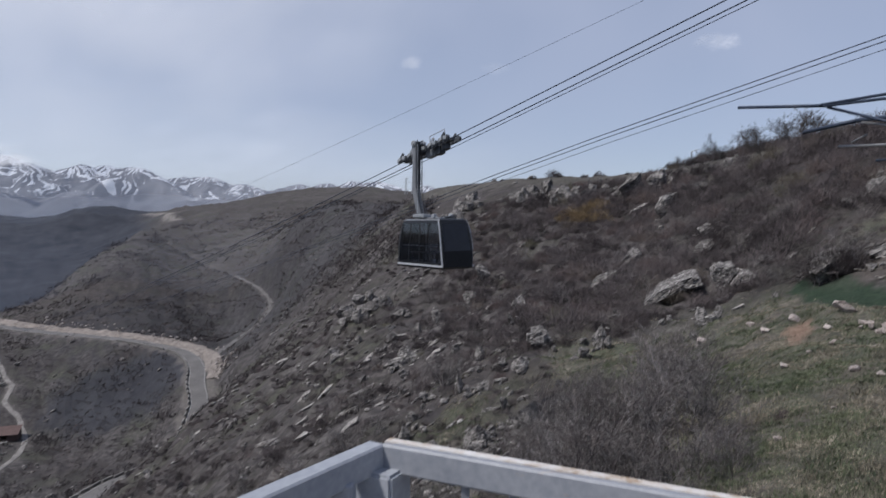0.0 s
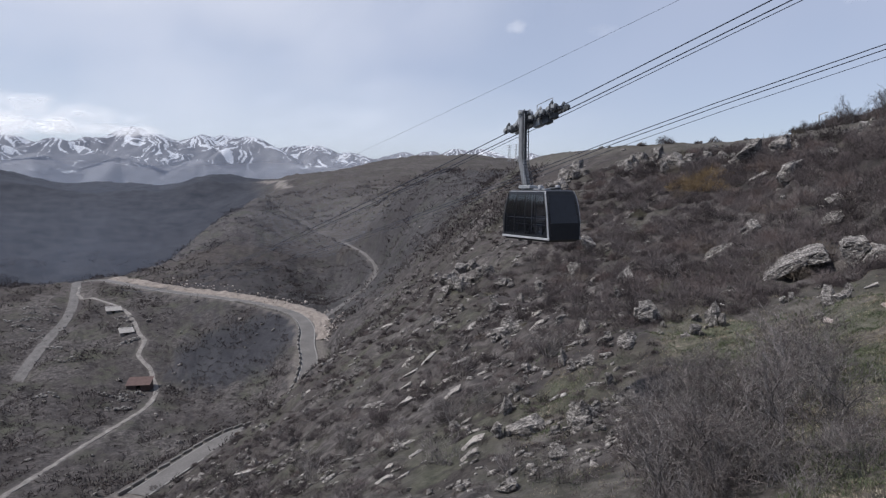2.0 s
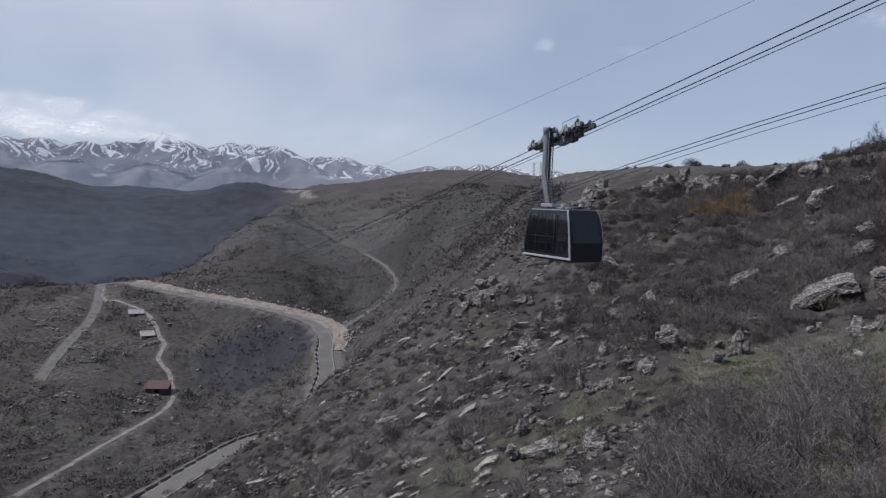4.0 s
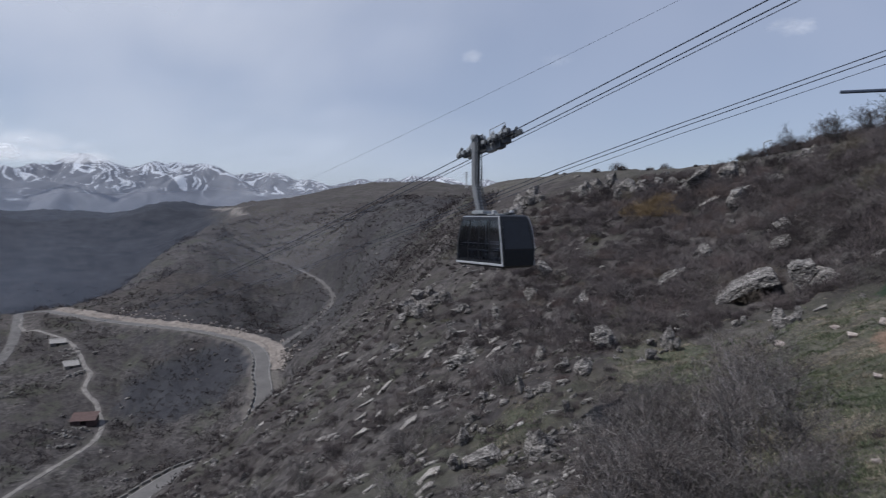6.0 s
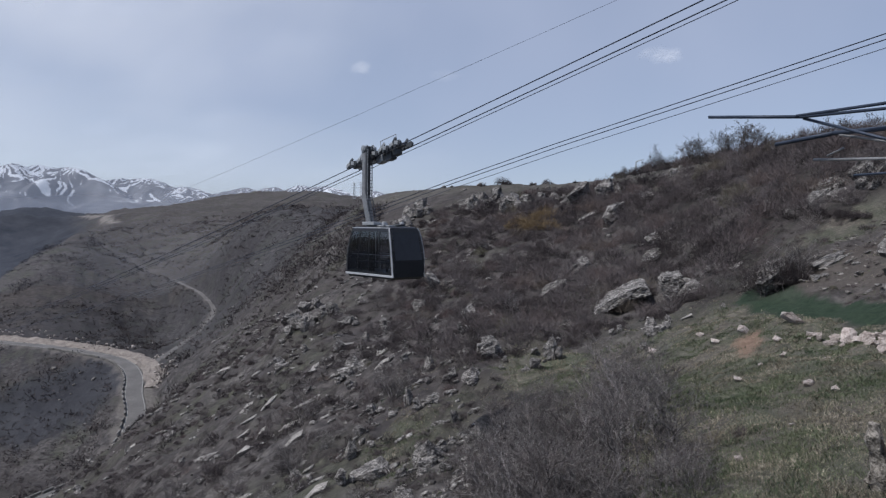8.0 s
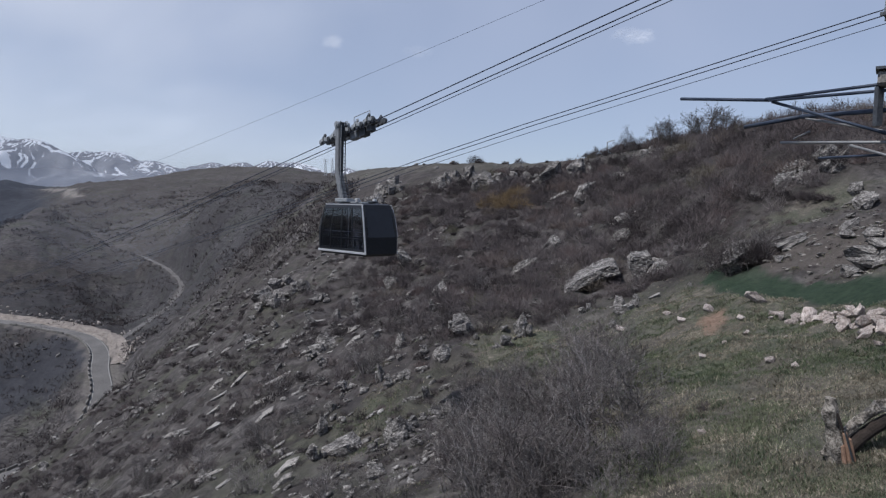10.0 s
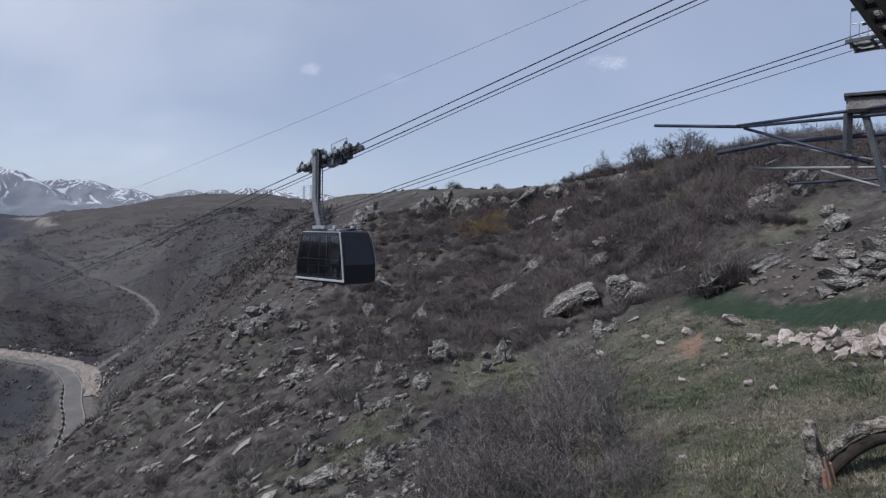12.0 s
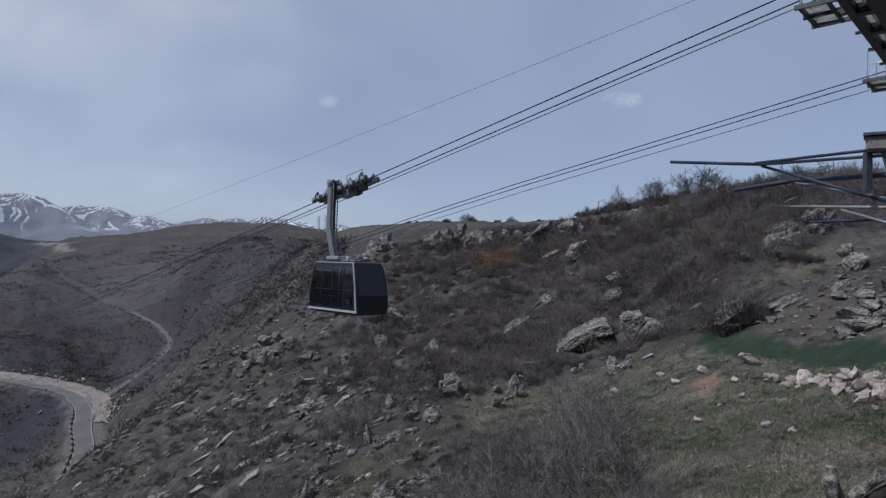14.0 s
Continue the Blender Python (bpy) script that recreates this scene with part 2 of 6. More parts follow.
def ground_material():
    """Dry hillside: brown litter, grey grit and olive turf, with green turf and bare tracks where the land's own zones say so."""
    m = bpy.data.materials.new("hill_ground")
    m.use_nodes = True
    n, l = m.node_tree.nodes, m.node_tree.links
    b = n["Principled BSDF"]
    b.inputs["Roughness"].default_value, b.inputs["Specular IOR Level"].default_value = 0.95, 0.15
    tc = n.new("ShaderNodeTexCoord")

    def cloud(scale, detail=5.0, rough=0.6):
        t = n.new("ShaderNodeTexNoise")
        t.inputs["Scale"].default_value, t.inputs["Detail"].default_value, t.inputs["Roughness"].default_value = scale, detail, rough
        l.new(tc.outputs["Object"], t.inputs["Vector"])
        return t.outputs["Fac"]

    def ramp(fac, stops):
        r = n.new("ShaderNodeValToRGB")
        els = r.color_ramp.elements
        for k, (p, c) in enumerate(stops):
            e = els[k] if k < 2 else els.new(p)
            e.position, e.color = p, (*c, 1)
        l.new(fac, r.inputs["Fac"])
        return r.outputs["Color"]

    def mix(fac, a, b2):
        x = n.new("ShaderNodeMix")
        x.data_type = "RGBA"
        l.new(fac, x.inputs["Factor"])
        l.new(a, x.inputs["A"])
        l.new(b2, x.inputs["B"])
        return x.outputs["Result"]

    def band(fac, lo, hi):
        r = n.new("ShaderNodeMapRange")
        r.inputs["From Min"].default_value, r.inputs["From Max"].default_value = lo, hi
        l.new(fac, r.inputs["Value"])
        return r.outputs["Result"]

    def part_of(fac, amount):
        k = n.new("ShaderNodeMath")
        k.operation = "MULTIPLY"
        k.inputs[1].default_value = amount
        l.new(fac, k.inputs[0])
        return k.outputs["Value"]

    litter = ramp(cloud(0.9, 8.0, 0.7), [(0.34, (0.034, 0.032, 0.034)), (0.66, (0.172, 0.161, 0.155)), (0.5, (0.082, 0.076, 0.075))])
    turf = ramp(cloud(1.6, 8.0, 0.7), [(0.3, (0.04, 0.042, 0.034)), (0.7, (0.125, 0.124, 0.1)), (0.5, (0.074, 0.076, 0.06))])
    scrub = ramp(cloud(0.35, 8.0, 0.75), [(0.35, (0.027, 0.025, 0.028)), (0.65, (0.09, 0.08, 0.079)), (0.5, (0.053, 0.047, 0.047))])
    base = mix(band(cloud(0.045, 6.0), 0.42, 0.6), litter, scrub)
    base = mix(band(cloud(0.09, 6.0), 0.49, 0.66), base, turf)
    base = mix(part_of(band(cloud(0.011, 5.0, 0.6), 0.46, 0.56), 0.55), base, scrub)
    tuft = ramp(cloud(2.0, 6.0, 0.7), [(0.35, (0.028, 0.026, 0.026)), (0.65, (0.07, 0.063, 0.06))])
    base = mix(band(cloud(0.42, 3.0, 0.55), 0.53, 0.6), base, tuft)
    green = ramp(cloud(5.0, 8.0, 0.8), [(0.36, (0.045, 0.056, 0.04)), (0.66, (0.21, 0.2, 0.155)), (0.5, (0.096, 0.106, 0.073))])
    thatch = ramp(cloud(4.0, 8.0, 0.8), [(0.36, (0.06, 0.05, 0.046)), (0.64, (0.34, 0.3, 0.25)), (0.5, (0.16, 0.14, 0.12))])
    green = mix(part_of(band(cloud(0.4, 6.0, 0.7), 0.45, 0.58), 0.8), green, thatch)
    earth = ramp(cloud(1.2, 8.0, 0.7), [(0.3, (0.14, 0.127, 0.118)), (0.7, (0.29, 0.27, 0.253))])
    zone = n.new("ShaderNodeAttribute")
    zone.attribute_name = "zone"
    sep = n.new("ShaderNodeSeparateColor")
    l.new(zone.outputs["Color"], sep.inputs["Color"])
    # dark bluish tint that puts the far ridge's cloud shade and haze into colour
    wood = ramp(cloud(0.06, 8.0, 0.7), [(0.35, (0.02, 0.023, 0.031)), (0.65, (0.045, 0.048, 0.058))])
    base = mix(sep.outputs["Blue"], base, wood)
    base = mix(sep.outputs["Red"], base, green)
    lawn = ramp(cloud(3.0, 6.0, 0.6), [(0.3, (0.02, 0.036, 0.024)), (0.7, (0.042, 0.062, 0.041))])
    strip = n.new("ShaderNodeAttribute")
    strip.attribute_name = "lawn"
    base = mix(strip.outputs["Fac"], base, lawn)
    soil = ramp(cloud(2.2, 8.0, 0.75), [(0.32, (0.036, 0.031, 0.029)), (0.68, (0.11, 0.096, 0.088))])
    bank = n.new("ShaderNodeAttribute")
    bank.attribute_name = "bank"
    base = mix(bank.outputs["Fac"], base, soil)
    base = mix(sep.outputs["Green"], base, earth)
    clay = ramp(cloud(3.0, 8.0, 0.75), [(0.32, (0.12, 0.08, 0.06)), (0.68, (0.3, 0.215, 0.165))])
    slip = n.new("ShaderNodeAttribute")
    slip.attribute_name = "clay"
    base = mix(slip.outputs["Fac"], base, clay)
    l.new(base, b.inputs["Base Color"])
    bump = n.new("ShaderNodeBump")
    bump.inputs["Strength"].default_value, bump.inputs["Distance"].default_value = 0.9, 0.25
    l.new(cloud(1.4, 8.0, 0.75), bump.inputs["Height"])
    l.new(bump.outputs["Normal"], b.inputs["Normal"])
    return m


def ramp01(v, lo, hi):
    f = np.clip((v - lo) / (hi - lo), 0, 1)
    return f * f * (3 - 2 * f)


def zones(x, y):
    """Green turf (first) and bare earth (second), each from 0 to 1."""
    wob = waves(x, y, 6, 31)
    shelf = ramp01(x - 0.02 * y + wob * 0.8, 4.0, 7.0) * (1 - ramp01(y + wob * 1.5, 42, 47)) * (1 - ramp01(x, 45, 60)) * ramp01(y, 4, 8) * (1 - ramp01(x + 0.35 * (y - 30) + wob * 0.5, 22.8, 24.2))
    glade = 1 - ramp01(np.hypot((x - 7.0) / 1.5, (y - 40.5) / 4.0) + wob * 0.25, 1.6, 2.4)
    glade2 = 1 - ramp01(np.hypot((x + 2.0) / 1.7, (y - 36.5) / 3.6) + wob * 0.3, 0.9, 1.8)
    upper = 1.0 * (1 - ramp01(np.hypot((x - 28.5) / 5.0, (y - 47.6) / 3.2) + wob * 0.25, 0.6, 1.2))
    strip, _ = along([(20.7, 43.4, 0), (20.2, 39.3, 0), (20.6, 35.0, 0), (21.2, 30.5, 0), (21.9, 26.0, 0), (22.6, 21.0, 0)], x, y)
    lawn = 1 - ramp01(strip + 0.15 * wob, 1.2, 1.55)
    ridge, _ = along(CREST, x, y)
    upper = np.maximum(upper, 0.35 * (1 - ramp01(ridge + 2 * wob, 6, 11)) * (y > 95))
    turf = np.clip((shelf * np.clip(0.5 + 0.65 * wob + 0.35 * waves(x, y, 2, 33), 0.5, 0.95)) + glade * 0.6 + glade2 * 0.42 + upper * 0.8, 0, 1)
    earth = np.zeros(np.shape(x))
    near = np.hypot(x + 150, y - 250) < 420
    for line, half in ((TRACK, 1.0), (LANE, 0.85), (SPUR, 1.3)):
        d, _ = along(line, x[near], y[near])
        earth[near] = np.maximum(earth[near], ((0.28 - 0.15 * ramp01(y[near], 345, 375) if line is TRACK else 0.3) + 0.2 * waves(x[near], y[near], 9, 41)) * (1 - ramp01(d + 0.7 * waves(x[near], y[near], 13, 45), half * 0.6, half * 1.6)))
    d, _ = along(ROAD, x[near], y[near])
    earth[near] = np.maximum(earth[near], 0.45 * (1 - ramp01(d + 1.0 * waves(x[near], y[near], 8, 43), 3.6, 5.0)))
    d, _ = along([(-410, 800, 0), (-376, 759, 0), (-335, 705, 0), (-321, 666, 0), (-280, 610, 0)], x, y)
    earth = np.maximum(earth, 0.8 * (1 - ramp01(d + 2 * wob, 2.0, 6.0)))
    d, _ = along([(22.5, 42, 0), (25.5, 38.5, 0), (27, 34, 0)], x, y)
    earth = np.maximum(earth, 0.12 * (1 - ramp01(d + wob, 1.2, 3.0)))
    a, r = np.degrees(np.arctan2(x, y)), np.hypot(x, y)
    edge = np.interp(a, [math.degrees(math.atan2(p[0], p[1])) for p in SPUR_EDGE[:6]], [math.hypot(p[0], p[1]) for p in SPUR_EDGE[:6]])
    # the far slope behind the spur: cloud shade and haze painted by tint
    dark_tint = ramp01(r / edge + 0.04 * wob, 1.02, 1.2) * (1 - ramp01(a + 0.8 * waves(x, y, 130, 47), -28.3, -25.5)) * (1 - ramp01(r, 1300, 1700))
    # darker bluish patches on the valley floor and the flank above it
    dark_tint = np.maximum(dark_tint, 0.8 * (1 - ramp01(np.hypot((x + 107) / 26, (y - 196) / 22) + 0.15 * wob, 0.7, 1.2)))
    dark_tint = np.maximum(dark_tint, 0.15 * (1 - ramp01(np.hypot((x + 130) / 90, (y - 170) / 80) + 0.15 * wob, 0.7, 1.2)))
    dark_tint = np.maximum(dark_tint, 0.45 * (1 - ramp01(np.hypot((x + 85) / 90, (y - 290) / 105) + 0.25 * wob, 0.6, 1.2)))
    d, _ = along([(23.5, 43, 0), (26.0, 39, 0), (27.5, 33, 0)], x, y)
    bare_soil = (1 - ramp01(d + wob, 2.5, 4.5)) * (1 - lawn)
    return turf * (1 - lawn) * (1 - bare_soil) * (1 - 0.3 * ramp01(y, 42, 46)), np.clip(earth, 0, 1), dark_tint, lawn


def clay_at(x, y):
    """The slip of bare orange earth below the green strip."""
    wob = waves(x, y, 2.5, 35)
    return 1 - ramp01(np.hypot((x - 15.3 - 0.5 * (y - 32.8)) / 0.8, (y - 32.8) / 2.6) + 0.35 * wob, 0.6, 1.15)


M_GROUND = ground_material()
view_az = np.concatenate([np.arange(-62, 50, 0.23), np.arange(50, 298, 2.5)])
radii = np.concatenate([[0.02, 0.7, 1.4], np.exp(np.linspace(math.log(2.0), math.log(3400), 420))])
ground_mesh, ground_verts = ring_sheet("ground", view_az, radii, land, True, M_GROUND)
turf, earth, dark_tint, lawn = zones(ground_verts[:, 0], ground_verts[:, 1])
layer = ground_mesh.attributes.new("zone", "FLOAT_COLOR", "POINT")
layer.data.foreach_set("color", np.stack([turf, earth, dark_tint, 0 * turf + 1], -1).astype(np.float32).ravel())
d, _ = along([(23.5, 43, 0), (26.0, 39, 0), (27.5, 33, 0)], ground_verts[:, 0], ground_verts[:, 1])
d = 1 - ramp01(d + waves(ground_verts[:, 0], ground_verts[:, 1], 6, 31), 2.5, 4.5)
layer = ground_mesh.attributes.new("bank", "FLOAT", "POINT")
layer.data.foreach_set("value", (0.9 * d * (1 - lawn)).astype(np.float32))
layer = ground_mesh.attributes.new("clay", "FLOAT", "POINT")
layer.data.foreach_set("value", clay_at(ground_verts[:, 0], ground_verts[:, 1]).astype(np.float32))
layer = ground_mesh.attributes.new("lawn", "FLOAT", "POINT")
layer.data.foreach_set("value", lawn.astype(np.float32))
tagged(new("ground", ground_mesh), "dry brown hillside and valley with scrub and stones", "ground", kind="structure")


# peaks of the far range: azimuth and upward slope in thousandths, distance
PEAKS = [(-62, 72, 4100), (-57, 66, 3900), (-52, 74, 4100), (-48, 68, 3900), (-44.6, 64, 4150), (-41.6, 63, 4000), (-39.4, 67, 4100), (-37.6, 73, 4150), (-36.5, 80, 4150), (-34.8, 71, 4000),
         (-31.5, 73, 4100), (-29.8, 74, 4150), (-28.0, 73.5, 4050), (-24.5, 61.5, 4150), (-22.8, 63, 4050), (-19.8, 54, 4100), (-15.7, 54, 4150), (-13.5, 56, 4150), (-11.3, 60, 4200), (-9.3, 61, 4200), (-5, 54, 4200),
         (-43, 42, 3500), (-37.5, 40, 3500), (-32.0, 39, 3500), (-26, 33, 3450), (-20, 31, 3450), (-50, 45, 3450)]


def snow_range(x, y):
    wx, wy = x + 18 * waves(x, y, 420, 51, 2), y + 18 * waves(x, y, 420, 52, 2)
    best = np.full(np.shape(x), -70.0)
    for k, (a, up, far) in enumerate(PEAKS):
        dx, dy = wx - far * math.sin(radians(a)), wy - far * math.cos(radians(a))
        d, t = np.hypot(dx, dy), np.arctan2(dy, dx)
        fold = 0.2 * np.sin(4 * t + k) + 0.12 * np.sin(7 * t + 2.3 * k) + 0.04 * np.sin(13 * t + 1.1 * k)
        z = up * far / 1000 + 1.65 - (np.hypot(d, 55) - 55) * np.maximum(0.34, 0.56 + 0.6 * fold * np.clip(d / 200, 0, 1))
        best = np.maximum(best, z)
    rough = np.abs(waves(wx, wy, 420, 54, 2)) * 12 + np.abs(waves(wx, wy, 170, 55, 2)) * 6 + np.abs(waves(wx, wy, 75, 56, 2)) * 2
    return best + 6 - rough * np.clip((best + 40) / 200, 0, 1) + waves(x, y, 60, 53, 2) * 0.8


def snow_cover(x, y, z):
    """Snow caps the domes and lies in narrow gullies that run down from each peak."""
    best, gully = np.full(np.shape(x), -1e9), np.zeros(np.shape(x))
    bend = 0.3 * waves(x, y, 330, 57, 2) + 0.05 * waves(x, y, 90, 59, 2)
    a, e = np.arctan2(x, y), 60.0
    fall = (snow_range(x - e * np.cos(a), y + e * np.sin(a)) - snow_range(x + e * np.cos(a), y - e * np.sin(a))) / (2 * e)
    for k, (peak_az, up, far) in enumerate(PEAKS):
        dx, dy = x - far * math.sin(radians(peak_az)), y - far * math.cos(radians(peak_az))
        top, t = up * far / 1000 - 0.56 * np.hypot(dx, dy), np.arctan2(dy, dx) + bend
        lines = np.maximum(1 - 2.6 * np.abs(np.sin(9 * t + 1.7 * k)), 0.8 - 2.4 * np.abs(np.sin(14 * t + 2.9 * k)))
        gully = np.where(top > best, lines, gully)
        best = np.maximum(best, top)
    return np.clip(np.where(z > 210, (z - 210) / 120, (z - 210) / 210) + 0.85 * gully + 0.4 * np.clip(fall * 3, -1, 1) + 0.25 * waves(x, y, 260, 58, 3), -1.2, 1)


def snow_material():
    m = bpy.data.materials.new("snowy_rock")
    m.use_nodes = True
    n, l = m.node_tree.nodes, m.node_tree.links
    b = n["Principled BSDF"]
    b.inputs["Roughness"].default_value, b.inputs["Specular IOR Level"].default_value = 0.8, 0.2
    tc = n.new("ShaderNodeTexCoord")
    streak = n.new("ShaderNodeTexNoise")
    streak.inputs["Scale"].default_value, streak.inputs["Detail"].default_value, streak.inputs["Roughness"].default_value = 0.012, 4.0, 0.45
    l.new(tc.outputs["Object"], streak.inputs["Vector"])
    cover = n.new("ShaderNodeAttribute")
    cover.attribute_name = "snow"
    total = n.new("ShaderNodeMath")
    total.operation = "MULTIPLY_ADD"
    total.inputs[1].default_value = 0.5
    l.new(cover.outputs["Fac"], total.inputs[0])
    l.new(streak.outputs["Fac"], total.inputs[2])
    ramp = n.new("ShaderNodeValToRGB")
    # pale blue-grey rock and dulled snow: distance haze put into both colours
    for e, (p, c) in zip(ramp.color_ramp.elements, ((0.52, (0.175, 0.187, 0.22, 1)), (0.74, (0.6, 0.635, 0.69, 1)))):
        e.position, e.color = p, c
    l.new(total.outputs["Value"], ramp.inputs["Fac"])
    l.new(ramp.outputs["Color"], b.inputs["Base Color"])
    return m


M_SNOW = snow_material()
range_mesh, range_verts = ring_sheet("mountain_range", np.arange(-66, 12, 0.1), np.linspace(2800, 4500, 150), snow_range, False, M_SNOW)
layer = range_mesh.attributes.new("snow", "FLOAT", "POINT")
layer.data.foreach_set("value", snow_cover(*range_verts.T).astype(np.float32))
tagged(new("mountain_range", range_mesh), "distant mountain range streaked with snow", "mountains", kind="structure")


# ---- tools for building things ----
def part(name, bm, material, parent=None, label="", smooth=False):
    me = bpy.data.meshes.new(name)
    bm.to_mesh(me)
    bm.free()
    me.materials.append(material)
    if smooth:
        me.shade_smooth()
    ob = new(name, me)
    if parent:
        ob.parent = parent
    if label:
        ob["label"] = label
    return ob


def thing(name, at, label, category, group=""):
    ob = new(name)
    ob.matrix_world = at
    return tagged(ob, label, category, group)


def beam(bm, p, q, w, h, bevel=0.0):
    """A bar of width w and height h from p to q."""
    p, q = Vector(p), Vector(q)
    d = q - p
    x = d.normalized()
    side = Vector((0, 0, 1)).cross(x)
    side = side.normalized() if side.length > 1e-4 else Vector((0, 1, 0))
    up = x.cross(side)
    m = Matrix((x, side, up)).transposed().to_4x4()
    m.translation = (p + q) / 2
    r = bmesh.ops.create_cube(bm, size=1.0, matrix=m @ Matrix.Diagonal((d.length, w, h, 1)))
    if bevel:
        es = list({e for v in r["verts"] for e in v.link_edges})
        bmesh.ops.bevel(bm, geom=es, offset=bevel, segments=1, affect="EDGES")
    return bm


def tube(bm, p, q, r0, r1=None, sides=8):
    p, q = Vector(p), Vector(q)
    d = q - p
    m = d.to_track_quat("Z", "Y").to_matrix().to_4x4()
    m.translation = (p + q) / 2
    bmesh.ops.create_cone(bm, cap_ends=True, segments=sides, radius1=r0, radius2=r0 if r1 is None else r1, depth=d.length, matrix=m)
    return bm


def B():
    return bmesh.new()


def height_at(x, y):
    return float(land(np.array([x]), np.array([y]))[0])


def slope_pose(x, y, sink=0.0, turn=0.0, lean=1.0):
    """A pose on the land, leaning with it, turned by degrees."""
    e = 1.5
    hx = (height_at(x + e, y) - height_at(x - e, y)) / (2 * e) * lean
    hy = (height_at(x, y + e) - height_at(x, y - e)) / (2 * e) * lean
    up = Vector((-hx, -hy, 1)).normalized()
    q = up.to_track_quat("Z", "Y").to_matrix().to_4x4()
    m = Matrix.Translation((x, y, height_at(x, y) - sink)) @ q
    fwd = m.to_3x3() @ Vector((1, 0, 0))
    return m @ pose(0, 0, 0, 0, 0, turn - math.degrees(math.atan2(fwd.y, fwd.x)))


# ---- the lookout: platform and railing ----
M_RAIL = mat("white_rail_paint", [(0.24, 0.26, 0.3), (0.34, 0.36, 0.395)], 5, 0.45, bump=0.002, fine=60)
M_CONCRETE = mat("concrete", [(0.25, 0.24, 0.22), (0.4, 0.385, 0.36)], 2.0, 0.9, bump=0.01)
CORNER = Vector((0.008, 0.312, 0))
ALONG_L, ALONG_R = Vector((-0.478, -0.878, 0)), Vector((0.922, -0.387, 0))


def worn_rail_material():
    """White paint, chipped down to pale primer and rust along the sunny top."""
    m = mat("worn_rail_paint", [(0.19, 0.205, 0.235), (0.275, 0.29, 0.32)], 5, 0.45, bump=0.002, fine=60)
    n, l = m.node_tree.nodes, m.node_tree.links
    b = n["Principled BSDF"]
    src = b.inputs["Base Color"].links[0].from_socket
    tc, chips = n.new("ShaderNodeTexCoord"), n.new("ShaderNodeTexNoise")
    chips.inputs["Scale"].default_value, chips.inputs["Detail"].default_value = 9.0, 6.0
    stretch = n.new("ShaderNodeMapping")
    stretch.inputs["Rotation"].default_value = (0, 0, radians(22.8))
    stretch.inputs["Scale"].default_value = (0.35, 3.0, 3.0)
    l.new(tc.outputs["Object"], stretch.inputs["Vector"])
    l.new(stretch.outputs["Vector"], chips.inputs["Vector"])
    ramp = n.new("ShaderNodeValToRGB")
    els = ramp.color_ramp.elements
    els[0].position, els[0].color = 0.64, (0, 0, 0, 1)
    els[1].position, els[1].color = 0.74, (1, 1, 1, 1)
    l.new(chips.outputs["Fac"], ramp.inputs["Fac"])
    rust = n.new("ShaderNodeMix")
    rust.data_type = "RGBA"
    rust.inputs["B"].default_value = (0.3, 0.24, 0.18, 1)
    l.new(ramp.outputs["Color"], rust.inputs["Factor"])
    l.new(src, rust.inputs["A"])
    l.new(rust.outputs["Result"], b.inputs["Base Color"])
    return m


M_WORN = worn_rail_material()
# darker copy of the rail paint, with the balusters' shade in its colour
M_BAR = mat("shaded_bar_paint", [(0.15, 0.165, 0.19), (0.23, 0.247, 0.275)], 6, 0.55, bump=0.002, fine=60)
M_CHIPPED = mat("chipped_primer_edge", [(0.3, 0.22, 0.15), (0.5, 0.46, 0.42), (0.56, 0.55, 0.54), (0.6, 0.59, 0.58)], 7, 0.7, bump=0.003, fine=45)
bm = B()
back_l, back_r = CORNER + ALONG_L * 6, CORNER + ALONG_R * 6
out = (ALONG_L + ALONG_R) * -0.12
ring = [CORNER + out, back_l + (ALONG_L - ALONG_R) * 0.12, back_l + ALONG_R * 6, back_r + (ALONG_R - ALONG_L) * 0.12]
low = [bm.verts.new((p.x, p.y, -0.25)) for p in ring]
high = [bm.verts.new((p.x, p.y, 0.0)) for p in ring]
bm.faces.new(high)
bm.faces.new(low[::-1])
for k in range(4):
    bm.faces.new((low[k], low[(k + 1) % 4], high[(k + 1) % 4], high[k]))
bmesh.ops.recalc_face_normals(bm, faces=bm.faces)
for p in (CORNER + (ALONG_L + ALONG_R) * 0.3, back_l + ALONG_R * 0.3, back_r + ALONG_L * 0.3):
    beam(bm, (p.x, p.y, -6), (p.x, p.y, -0.24), 0.35, 0.35)
tagged(part("lookout_platform", bm, M_CONCRETE), "concrete lookout platform on the slope", "platform", kind="structure")

railing = thing("railing", Matrix.Identity(4), "white painted steel railing with chipped top rail", "railing")
